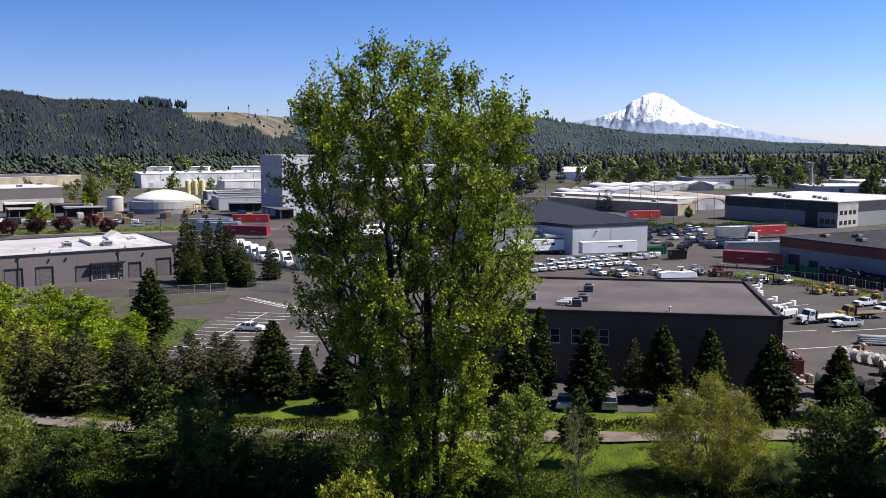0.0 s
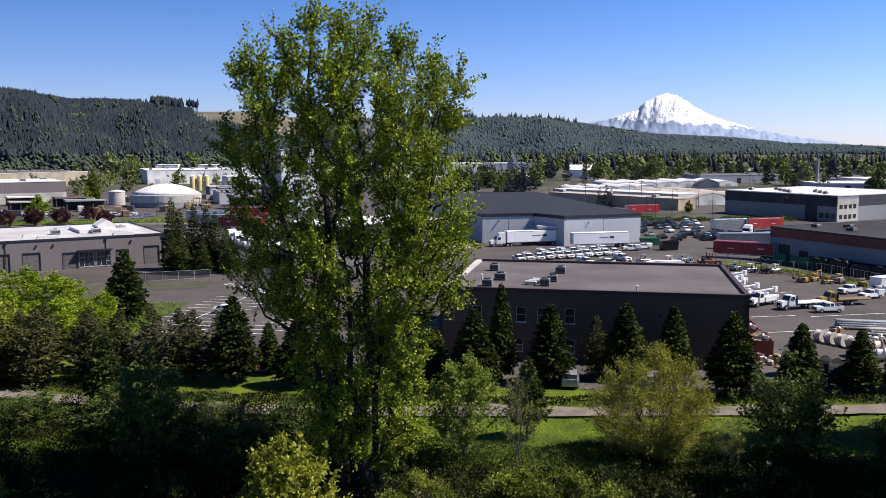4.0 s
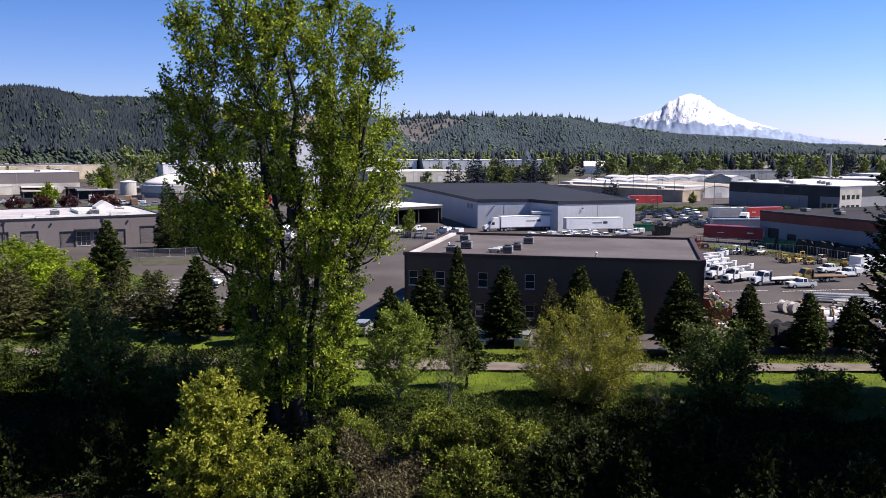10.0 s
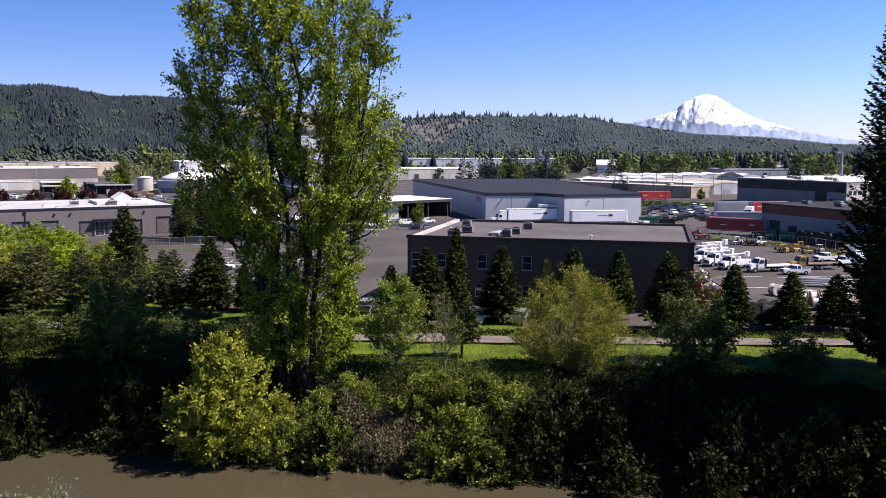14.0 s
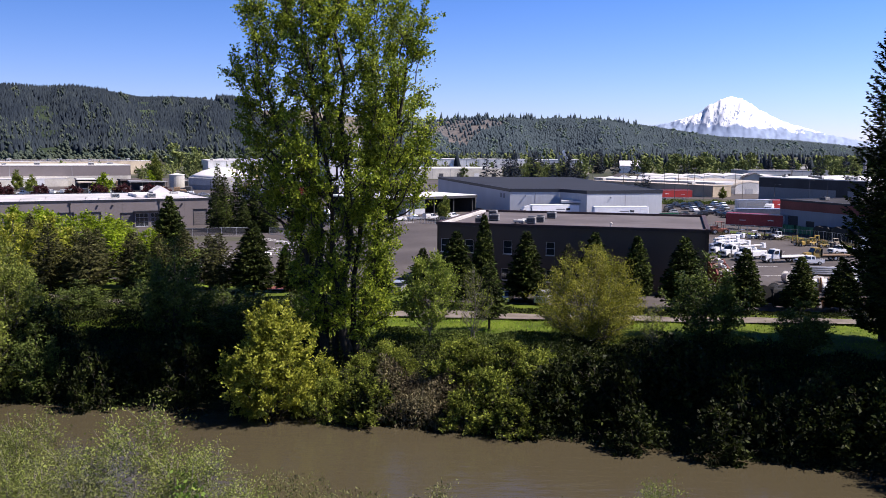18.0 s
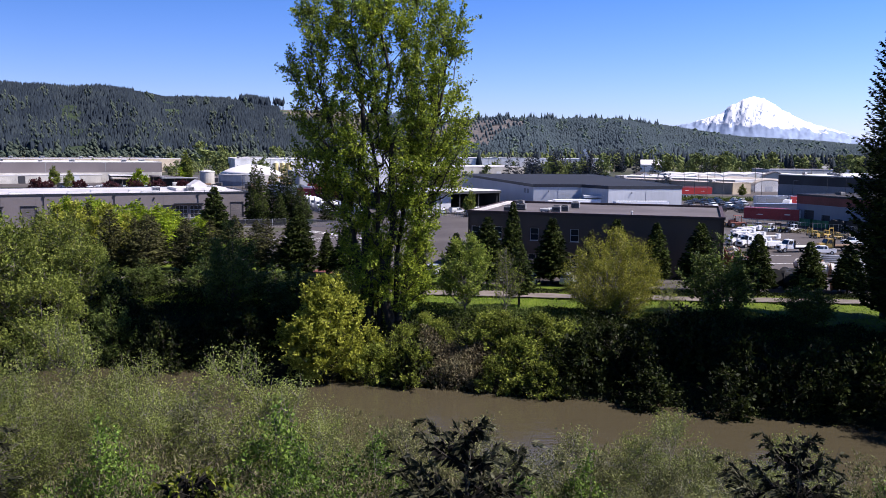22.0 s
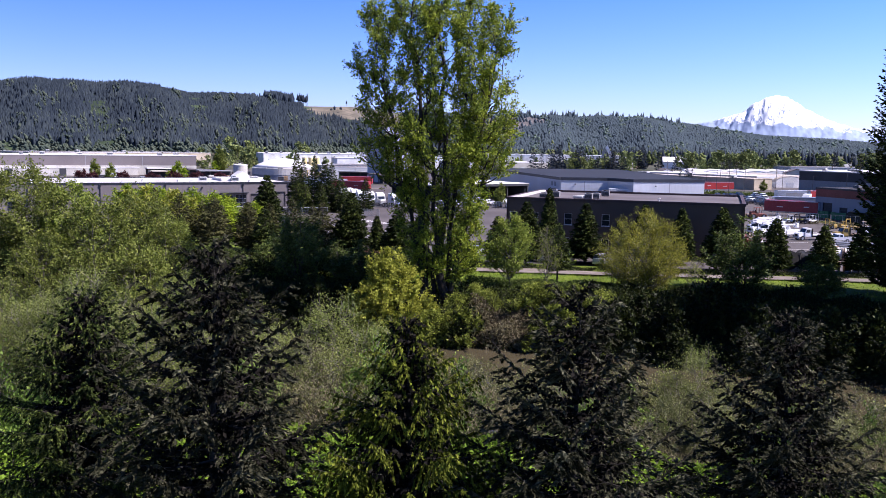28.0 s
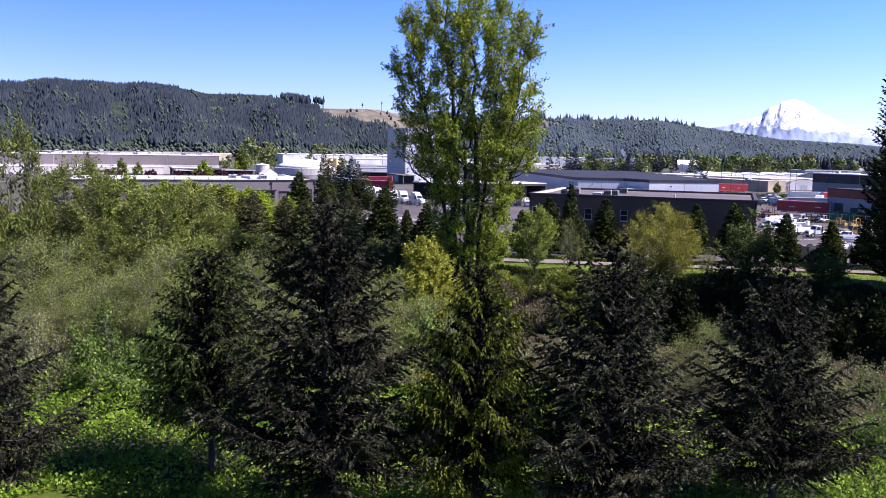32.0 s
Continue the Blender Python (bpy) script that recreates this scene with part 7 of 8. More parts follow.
def tractor(label, paint="white_paint"):
    t = thing("tractor_unit", label, "truck", "tractor units")
    part("chassis", Shape().box(-3.4, -0.45, 0.75, 2.6, 0.45, 1.0), M["black"], t)
    part("bonnet", Shape().prism([(1.3, 0.8), (2.9, 0.75), (2.95, 1.5), (2.6, 1.75), (1.3, 1.95)], -1.0, 1.0, 0.12, 1.3), M[paint], t)
    part("cab", Shape().prism([(-1.2, 0.9), (1.4, 0.9), (1.4, 1.9), (1.0, 2.8), (0.3, 3.6), (-1.2, 3.8)], -1.2, 1.2, 0.1, 2.4), M[paint], t)
    part("windscreen", Shape().prism([(1.37, 1.98), (1.46, 1.98), (1.1, 2.75), (1.0, 2.75)], -0.95, 0.95), M["glass"], t)
    for y in (-1.215, 1.18):
        part("side_window", Shape().prism([(0.2, 1.9), (1.15, 1.9), (0.9, 2.6), (0.2, 2.6)], y, y + 0.035), M["glass"], t)
    for y in (-0.8, 0.66):
        part("exhaust", Shape().tube((-1.35, y, 1.0), (-1.35, y, 3.9), 0.09), M["chrome"], t)
    part("fifth_wheel", Shape().box(-2.8, -0.5, 1.0, -1.9, 0.5, 1.15), M["black"], t)
    part("fuel_tank", Shape().tube((-0.6, -1.05, 0.75), (0.8, -1.05, 0.75), 0.32, n=12), M["chrome"], t)
    wheels(t, [(2.1, -1.0), (2.1, 1.0), (-1.9, -1.0), (-1.9, 1.0), (-3.0, -1.0), (-3.0, 1.0)], 0.5, 0.35)
    lamps(t, 5.9, 2.0, 1.0, tail=False)
    return t


def park(t, spots):
    """Parks the template and its copies at (x, y, heading in degrees)."""
    k = 0.9 if t.name.split(".")[0] in ("pickup_truck", "bucket_truck", "flatbed_truck") else 1.0
    size = Matrix.Diagonal((k, k, k, 1))
    for x, y, a in spots[1:]:
        copy_thing(t, pose(x, y, 0.05, 0, 0, a) @ size)
    x, y, a = spots[0]
    t.matrix_basis = pose(x, y, 0.05, 0, 0, a) @ size


vr = random.Random(77)
# the lone white car in the marked car park, and those before the brown building
park(sedan("white_paint", "white saloon car alone in a marked car park"), [(-31.2, 140.8, -8)])
park(sedan("white_paint", "white car parked before the brown building"), [(13.9, 98.9, 80), (9.8, 100.6, 80), (3.4, 101.5, 80), (6.3, 101.0, 80)])
park(sedan("silver_paint", "silver car parked before the brown building", suv=True), [(18.9, 98.4, 80), (-0.5, 104, 80), (28, 97.6, 80)])
# dark cars in the far car park
slots = []
for row, (y0, x0, n) in enumerate(((252, 66, 8), (259, 66, 9), (266, 64, 10), (276, 64, 7), (288, 66, 8), (300, 68, 8), (307, 69, 7))):
    for i in range(n):
        if vr.random() < 0.68:
            slots.append((x0 + 2.75 * i + vr.uniform(-0.2, 0.2), y0 + 0.32 * i + vr.uniform(-0.3, 0.3), vr.choice((100, 280)) + vr.uniform(-3, 3)))
vr.shuffle(slots)
cut = len(slots)
groups = (("black_paint", True, 0.36, "black car in a crowded car park"), ("navy_paint", False, 0.20, "dark blue car in a crowded car park"), ("silver_paint", False, 0.10, "silver car in a crowded car park"), ("white_paint", True, 0.12, "white car in a crowded car park"), ("black_paint", False, 0.24, "black saloon car in a crowded car park"))
k0 = 0
for paint, suv, share, label in groups:
    k1 = min(cut, k0 + max(1, round(share * cut)))
    park(sedan(paint, label, "car park", suv), slots[k0:k1])
    k0 = k1
# white service pickups in rows behind the brown building
row1 = [(20.6 + 2.45 * i, 207 + 1.28 * i + vr.uniform(-0.4, 0.4), -75 + vr.uniform(-4, 4)) for i in range(11)]
row2 = [(27 + 2.7 * i, 217 + 1.35 * i, -75 + vr.uniform(-4, 4)) for i in range(7)]
park(pickup("white_paint", "white service pickup parked in a tight row"), row1[::2] + row2[1::2] + [(77.8, 161.5, 205)])
park(pickup("white_paint", "white utility pickup with a ladder rack", box=True), row1[1::2] + row2[::2] + [(35.5, 201.5, -60), (40, 199, -70), (45, 208, -60), (51, 228, 190), (54.5, 231, 200)])
park(pickup("white_paint", "white extended-cab pickup standing in the yard"), [(66.2, 142.9, 188)])
park(pickup("white_paint", "white work truck with a covered body", box=True), [(79.2, 156.2, 205), (82.5, 160.5, 205)])
# vans, pickups and cars round the open shed
park(pickup("white_paint", "white van-bodied pickup beside the open shed", box=True), [(-3.0, 236.5, 40), (-8.5, 231, 40), (-17, 224, 40), (4.2, 232.0, 130), (7.4, 229.5, 130)])
park(sedan("silver_paint", "silver car parked by the open shed"), [(-12.6, 227.6, 40), (-1.6, 219, 100), (1.4, 218, 100)])
park(sedan("black_paint", "black car parked by the open shed", suv=True), [(-4.6, 220, 100), (4.4, 217.2, 280), (-21, 219.5, 40)])
# yard lorries
park(bucket_truck("white bucket lift truck with a folded boom"), [(57.6, 149.2, 218), (55.9, 153.2, 218), (54.9, 157.5, 218), (56.2, 163.5, 215), (58.5, 169, 212)])
park(flatbed("white_paint", "white flatbed truck with a pale deck", 7.0), [(62.0, 145.9, 200)])
park(flatbed("yellow_paint", "yellow-cabbed flatbed truck with a timber deck", 7.0), [(70.3, 149.4, 192)])
# trailers
bars_red = [(-4.8, 2.5, -3.4, 2.75, "wall_white"), (2.0, 2.35, 3.6, 2.5, "wall_white")]
park(box_trailer("box_white", "white box trailer at the warehouse dock", [(-3.6, 2.5, -2.4, 3.1, "wall_dark"), (-2.1, 2.6, 0.6, 2.9, "wall_midgray")]), [(26.6, 240.2, 199), (44.0, 235.2, 194)])
park(tractor("white tractor unit coupled to a box trailer"), [(17.6, 237.1, 199)])
park(box_trailer("red_paint", "dark red box trailer standing beside a warehouse", bars_red, 14.0), [(74.8, 212.0, 149)])
park(box_trailer("bright_red", "bright red box trailer parked among warehouses", bars_red, 13.5), [(103, 281, 20), (78, 345, 15), (-72, 331, 5)])
park(box_trailer("red_paint", "red box trailer among fir trees", bars_red, 15.5), [(-63.5, 285, -15)])
park(box_trailer("silver_paint", "pale grey box trailer with dark graphics", [(-4, 2.0, 2.5, 3.2, "wall_midgray"), (3.4, 1.8, 6, 3.6, "wall_midgray")], 14), [(92.5, 278.8, 15)])
park(box_trailer("silver_paint", "grey box trailer in a parked row", None, 15.5), [(-75, 296, -15), (-77, 303, -15), (-82, 312, -12), (96, 236.5, 183), (82.5, 233.4, 183)])
park(tractor("white tractor unit in a parked row"), [(-56.5, 245.5, -62), (-53.2, 239.0, -62), (-50.0, 232.8, -62), (-46.8, 227, -62), (-42.5, 220.8, -62), (-38.5, 215.8, -62), (-33.6, 211, -35), (91.5, 261, 235)])

# ---------------------------------------------------------------- yard goods


def dumpster(paint, label, L=5.0, h=1.9):
    t = thing("dumpster", label, "dumpster", "dumpsters")
    part("hull", Shape().prism([(-L / 2 + 0.3, 0.1), (L / 2 - 0.3, 0.1), (L / 2, h), (L / 2 - 0.1, h), (L / 2 - 0.42, 0.2), (-L / 2 + 0.42, 0.2), (-L / 2 + 0.1, h), (-L / 2, h)], -1.1, 1.1), M[paint], t)
    part("side", Shape().prism([(-L / 2 + 0.3, 0.1), (L / 2 - 0.3, 0.1), (L / 2, h), (-L / 2, h)], -1.18, -1.08), M[paint], t)
    part("side", Shape().prism([(-L / 2 + 0.3, 0.1), (L / 2 - 0.3, 0.1), (L / 2, h), (-L / 2, h)], 1.08, 1.18), M[paint], t)
    for i in range(6):
        x = -L / 2 + 0.5 + (L - 1.0) * i / 5
        for y_ in (-1.26, 1.18):
            part("rib", Shape().box(x - 0.06, y_, 0.15, x + 0.06, y_ + 0.08, h - 0.05), M[paint], t)
    for y_ in (-1.28, 1.16):
        part("rim_rail", Shape().box(-L / 2, y_, h - 0.1, L / 2, y_ + 0.12, h + 0.02), M[paint], t)
    for y_ in (-0.8, 0.65):
        part("skid", Shape().box(-L / 2 + 0.3, y_, 0, L / 2 - 0.3, y_ + 0.15, 0.12), M["black"], t)
    return t


park(dumpster("green_paint", "green open-topped steel waste container"), [(58.5, 241, 10), (81.8, 207.2, -60), (86.2, 197, -62), (84.4, 201.5, -62)])
park(dumpster("black_paint", "dark open-topped steel waste container", 4.6, 2.3), [(61, 229.5, 15), (90, 190.5, -62), (92.6, 185.5, -62), (95.2, 180.5, -62)])
skip = dumpster("orange_paint", "rusty red open-topped skip full of scrap", 5.5, 2.4)
sk = random.Random(3)
for i in range(11):
    w_, d_, h_ = sk.uniform(0.3, 1.0), sk.uniform(0.2, 0.6), sk.uniform(0.2, 0.5)
    part("scrap_piece", Shape().box(-w_, -d_, 0, w_, d_, h_, 0.05), M[sk.choice(("roof_white", "galv", "wood", "wall_cream"))], skip, at=pose(sk.uniform(-2.0, 2.0), sk.uniform(-0.6, 0.6), 1.9 + 0.25 * (i % 3), sk.uniform(-20, 20), sk.uniform(-25, 25), sk.uniform(0, 180)))
part("scrap_fill", Shape().box(-2.2, -1.05, 0.3, 2.2, 1.05, 1.95), M["wall_dark"], skip)
park(skip, [(45.2, 113.2, 80), (45.8, 120.0, 80), (46.8, 126.5, 80)])


def reel(r, w, label, flange="wood", core="galv"):
    t = thing("cable_reel", label, "reel", "cable reels")
    fl = mesh_of("flange", Shape().tube((0, -0.05, 0), (0, 0.05, 0), r, n=18), M[flange])
    part("flange", fl, None, t, at=pose(0, -w / 2, r))
    part("flange", fl, None, t, at=pose(0, w / 2, r))
    part("drum", Shape().tube((0, -w / 2, r), (0, w / 2, r), r * 0.82, n=18), M[core], t, "wound cable")
    part("hub", Shape().tube((0, -w / 2 - 0.08, r), (0, w / 2 + 0.08, r), r * 0.12, n=8), M["black"], t)
    return t


park(reel(0.85, 0.9, "pale grey cable reel wound with pale cable", "concrete", "roof_white"), [(56.1 + 1.25 * i * 0.7, 121 - 1.35 * i, 30) for i in range(8)] + [(58 + 1.1 * i, 109.5 + 0.4 * i, 70) for i in range(4)])
park(reel(1.4, 1.5, "large dark cable reel", "black", "black"), [(46.2, 99.6, 20), (48.6, 97.9, 60), (45.0, 102.6, 60), (48.9, 100.6, 35)])
park(reel(0.75, 0.8, "small timber cable reel", "wood", "wall_dark"), [(50.4 + 1.3 * i, 98.4 + 0.25 * (i % 3), 75 + 10 * (i % 2)) for i in range(9)])
park(reel(1.0, 1.0, "cable reel wound with white cable", "wood", "roof_white"), [(57.2, 112.2, 80), (58.7, 112.6, 80), (60.2, 113.1, 80), (61.8, 113.4, 80), (63.4, 114, 80)])


def pole_stack(x, y, a, rows, L, label, m="galv", r=0.16):
    t = thing("pole_stack", label, "stack", at=pose(x, y, 0.05, 0, 0, a))
    me = mesh_of("pole", Shape().tube((-L / 2, 0, 0), (L / 2, 0, 0), r, r * 0.8, n=8), M[m])
    for j in range(rows):
        for i in range(rows + 3 - j):
            part("pole", me, None, t, at=pose(0.15 * ((i * 7 + j * 3) % 5), (i - (rows + 2 - j) / 2) * 2.05 * r, 0.15 + r + j * r * 1.8))
    for x_ in (-L / 3, L / 3):
        part("bearer", Shape().box(x_ - 0.1, -1.6, 0, x_ + 0.1, 1.6, 0.15), M["wood"], t)


pole_stack(66.5, 129.5, -12, 4, 9, "stack of grey steel poles on bearers")
pole_stack(69.5, 124.5, -14, 3, 10, "stack of pale poles on bearers", "concrete")
pole_stack(72, 119.5, -14, 3, 10, "stack of grey steel poles on bearers")


def crate_heap(x, y, seed, n, spread_, mats, label, name="pallet_goods"):
    rg = random.Random(seed)
    t = thing(name, label, "goods", "yard goods", at=pose(x, y, 0.05, 0, 0, rg.uniform(0, 40)))
    part("pallet", Shape().box(-spread_, -spread_ * 0.7, 0, spread_, spread_ * 0.7, 0.14), M["wood"], t)
    for i in range(n):
        w, d, h = rg.uniform(0.3, 0.8), rg.uniform(0.3, 0.8), rg.uniform(0.3, 1.0)
        px_, py_ = rg.uniform(-spread_, spread_) * 0.75, rg.uniform(-spread_, spread_) * 0.5
        part("crate", Shape().box(-w / 2, -d / 2, 0, w / 2, d / 2, h, 0.06), M[rg.choice(mats)], t, at=pose(px_, py_, 0.14, 0, 0, rg.uniform(0, 90)))


crate_spots = [(46.9, 131), (47.5, 133.5), (49.6, 136), (45.0, 108.3), (44.6, 110.0), (64, 122), (66, 117), (68, 114), (70, 110), (66, 105), (62, 103), (73, 128), (75, 133), (60, 125.5), (71, 104), (76, 124), (78, 140), (80, 147), (64.5, 110), (47.6, 104.5), (46.2, 106.2)]
for i, (x, y) in enumerate(crate_spots):
    crate_heap(x, y, 300 + i, 6, 1.3, ("white_paint", "wall_white", "wood", "galv", "wall_cream", "orange_paint" if i % 4 == 0 else "galv"), "pallet of wrapped white bundles and fittings in the yard")


def machine(x, y, a, paint, label, mast=True, s=1.0):
    t = thing("yard_machine", label, "machine", "yard machines", at=pose(x, y, 0.05, 0, 0, a) @ Matrix.Diagonal((s, s, s, 1)))
    part("chassis", Shape().box(-1.6, -0.7, 0.45, 1.4, 0.7, 1.1, 0.08), M[paint], t)
    part("engine_cover", Shape().prism([(-1.6, 1.1), (-0.5, 1.1), (-0.6, 1.55), (-1.5, 1.5)], -0.6, 0.6), M[paint], t)
    part("seat", Shape().box(-0.4, -0.3, 1.1, 0.1, 0.3, 1.3).box(-0.5, -0.3, 1.3, -0.38, 0.3, 1.8), M["black"], t)
    cage = Shape()
    for x_, y_ in ((-0.6, -0.6), (-0.6, 0.6), (0.6, -0.6), (0.6, 0.6)):
        cage.box(x_ - 0.04, y_ - 0.04, 1.1, x_ + 0.04, y_ + 0.04, 2.3)
    cage.box(-0.68, -0.68, 2.3, 0.68, 0.68, 2.36)
    part("roll_cage", cage, M[paint], t)
    if mast:
        part("arm", Shape().box(1.0, -0.12, 0.9, 1.25, 0.12, 3.1).box(1.2, -0.1, 2.8, 2.9, 0.1, 3.1).box(2.75, -0.1, 1.2, 2.95, 0.1, 2.9), M[paint], t)
        part("bucket", Shape().prism([(2.5, 0.5), (3.1, 0.6), (3.2, 1.2), (2.6, 1.25)], -0.35, 0.35), M["black"], t)
    else:
        part("blade", Shape().box(1.6, -0.9, 0.2, 1.75, 0.9, 1.0), M["galv"], t)
    wheels(t, [(0.95, -0.8), (0.95, 0.8), (-1.15, -0.8), (-1.15, 0.8)], 0.5, 0.3)


for x, y, a, p, l, m, s in ((63.2, 199.0, 10, "orange_paint", "rusty orange trencher in the yard", False, 1.25), (66.5, 191.5, 40, "galv", "grey trailer-mounted winch in the yard", False, 0.8), (68.6, 188.5, 200, "white_paint", "small white compressor trailer", False, 0.8), (71.2, 187, 150, "black_paint", "dark cable-pulling machine in the yard", True, 0.7), (73.6, 187.8, 20, "white_paint", "small white compressor trailer", False, 0.8),
                            (74.3, 174.6, 120, "yellow_paint", "yellow backhoe with a raised arm", True, 0.7), (77.2, 176, 30, "yellow_paint", "yellow backhoe with a raised arm", True, 0.7), (78.4, 172.6, 10, "yellow_paint", "small yellow trencher in the yard", False, 0.65), (81.2, 174, 100, "tan", "tan tracked loader in the yard", False, 0.75), (84, 170, 80, "yellow_paint", "yellow fork loader in the yard", False, 0.65),
                            (-110, 384, 30, "yellow_paint", "yellow excavator by the mill", True, 1.5), (-104, 387, 200, "yellow_paint", "yellow excavator by the mill", True, 1.4), (58.5, 205, 40, "galv", "grey trailer-mounted winch in the yard", False, 0.8), (54, 200, 200, "white_paint", "small white compressor trailer", False, 0.9), (49, 203, 200, "galv", "grey trailer-mounted winch in the yard", False, 0.9)):
    machine(x, y, a, p, l, m, s)

park(box_trailer("white_paint", "low white enclosed trailer in the yard", None, 7.0, 3.0), [(85.6, 163, 205)])
load_ = thing("sheeted_load", "long low load under a white sheet", "stack", "yard goods", at=pose(52.5, 196.8, 0.05, 0, 0, 5))
part("sheet", Shape().prism([(-4.2, 0.2), (4.2, 0.2), (4.1, 1.2), (3.4, 1.45), (0.6, 1.36), (-2.4, 1.5), (-4.1, 1.2)], -1.2, 1.2, 0.15, 1.0), M["box_white"], load_)
for x_ in (-3.0, 0.0, 3.0):
    part("bearer", Shape().box(x_ - 0.15, -1.1, 0, x_ + 0.15, 1.1, 0.2), M["wood"], load_)
# trailers, compressors and reels crowded along the back of the yard
for i in range(9):
    x, y = 38.5 + 3.3 * i + 0.8 * math.sin(i * 2.3), 199.5 + 1.1 * math.sin(i * 1.7) + 0.35 * i
    if i % 3 == 0:
        machine(x, y, 40 * i, ("yellow_paint", "tan", "galv")[i // 3 % 3], "small wheeled yard machine among parked gear", i % 2 == 0, 0.7)
    else:
        crate_heap(x, y, 700 + i, 7, 1.5, ("white_paint", "galv", "wall_cream", "wood", "wall_midgray"), "pallet of fittings and pale bundles at the back of the yard")

# ---------------------------------------------------------------- marks, fences, poles
marks = tagged(new("parking_lines"), "white parking bay lines on worn asphalt", "road marking", kind="structure")
marks.matrix_basis = pose(-34.0, 142.5, 0.058, 0, 0, -10)


def line(x0, y0, x1, y1, w=0.14, name="bay_line"):
    L, a = math.dist((x0, y0), (x1, y1)), math.degrees(math.atan2(y1 - y0, x1 - x0))
    part(name, Shape().box(0, -w / 2, 0, L, w / 2, 0.006), M["paint_line"], marks, at=pose(x0, y0, 0, 0, 0, a))


line(0, -17, 0, 14.5)
for i in range(12):
    y = -16.5 + 2.75 * i
    if abs(y + 0.5) < 40:
        line(-5.6, y, 5.6, y)
for i in range(9):
    y = -15 + 2.75 * i
    line(11.5, y, 17.0, y)
for i in range(5):
    line(-14, -30 + 2.7 * i, -9, -30 + 2.7 * i)
p0, p1 = Vector((-10.5, 28.3)), Vector((13.5, 12.0))
dd = (p1 - p0).normalized()
nn_ = Vector((-dd.y, dd.x))
for s in (-0.9, 0.9):
    a, b = p0 + nn_ * s, p1 + nn_ * s
    line(a.x, a.y, b.x, b.y, 0.16, "crossing_edge")
n_r = 19
for i in range(n_r):
    c = p0 + (p1 - p0) * ((i + 0.5) / n_r)
    a, b = c - nn_ * 0.9, c + nn_ * 0.9
    line(a.x, a.y, b.x, b.y, 0.3, "crossing_bar")
yard_marks = [((47, 126), (68, 130.5)), ((52, 138.5), (60, 140)), ((62, 139), (75, 142)), ((60, 160), (68, 163)), ((62, 152), (72, 156))]
for (ax, ay), (bx, by) in yard_marks:
    m_ = tagged(new("yard_line", mesh_of("yard_line", Shape().box(0, -0.08, 0.055, math.dist((ax, ay), (bx, by)), 0.08, 0.064), M["paint_line"])), "faded white line on the yard asphalt", "road marking", kind="structure")
    m_.matrix_basis = plan_frame((ax, ay), (bx, by))


def fence(pts, h, label, step=3.0, slats=0.16, dark=True):
    t = thing("chain_link_fence", label, "fence", "fences")
    post = mesh_of("post", Shape().tube((0, 0, -0.2), (0, 0, h + 0.05), 0.045, n=6), M["galv"])
    wires = Shape()
    for p, q in zip(pts, pts[1:]):
        L = math.dist(p, q)
        n = max(1, round(L / step))
        for i in range(n + (q == pts[-1])):
            x, y = p[0] + (q[0] - p[0]) * i / n, p[1] + (q[1] - p[1]) * i / n
            part("post", post, None, t, at=pose(x, y, float(height(x, y))))
        for z in (h, 0.12):
            part("rail", Shape().tube((*p, z), (*q, z), 0.03, n=5), M["galv"], t)
        k = int(L / slats)
        ux, uy = (q[0] - p[0]) / L, (q[1] - p[1]) / L
        for i in range(k):
            x, y = p[0] + ux * slats * i, p[1] + uy * slats * i
            wires.add([(x, y, 0.1), (x + ux * 0.05, y + uy * 0.05, 0.1), (x + ux * 0.05, y + uy * 0.05, h), (x, y, h)], [(0, 1, 2, 3)])
    w = part("slat_infill", wires, M["wall_dark"] if dark else M["galv"], t)
    tagged(w, kind="stuff")


fence([(-62, 172.5), (-44.5, 179.5)], 1.8, "dark slatted chain-link fence behind the car park", slats=0.09)
fence([(-40.5, 181), (-31, 177.5)], 1.7, "low chain-link gate at the car park entrance", dark=False)
fence([(-59, 250), (-47, 222), (-31.5, 203)], 2.2, "chain-link fence along the parked tractors", dark=False)
fence([(-25, 211), (-12, 218), (3, 213)], 1.9, "chain-link fence before the open shed", slats=0.5, dark=False)
fence([(60, 205), (83.5, 188), (93.5, 160), (98, 145)], 2.0, "chain-link fence along the grass verge", slats=0.9, dark=False)
strip = sheet("verge", [(62, 207.5), (76, 193), (84, 168), (90, 150), (93, 151), (87, 169), (80, 194), (68, 208)], 0.09, M["grass"], "grassy verge beside the storage yard", "verge")
sheet("verge_2", [(-56, 174.5), (-50.5, 163), (-41.8, 167), (-42.6, 174.5)], 0.09, M["field"], "worn grass patch at the car park's edge", "verge")
sheet("verge_5", [(-51, 158), (-50, 150), (-44, 133), (-40.5, 120), (-39, 120), (-42.4, 134), (-48.4, 151)], 0.09, M["grass"], "bright grass strip beside the car park", "verge")
sheet("verge_3", [(72, 352), (74, 318), (150, 318), (150, 345)], 0.09, M["field"], "grass strip before the arched sheds", "verge")
sheet("verge_4", [(-150, 300), (-150, 318), (-85, 345), (-80, 330)], 0.09, M["field"], "grass strip along the street", "verge")


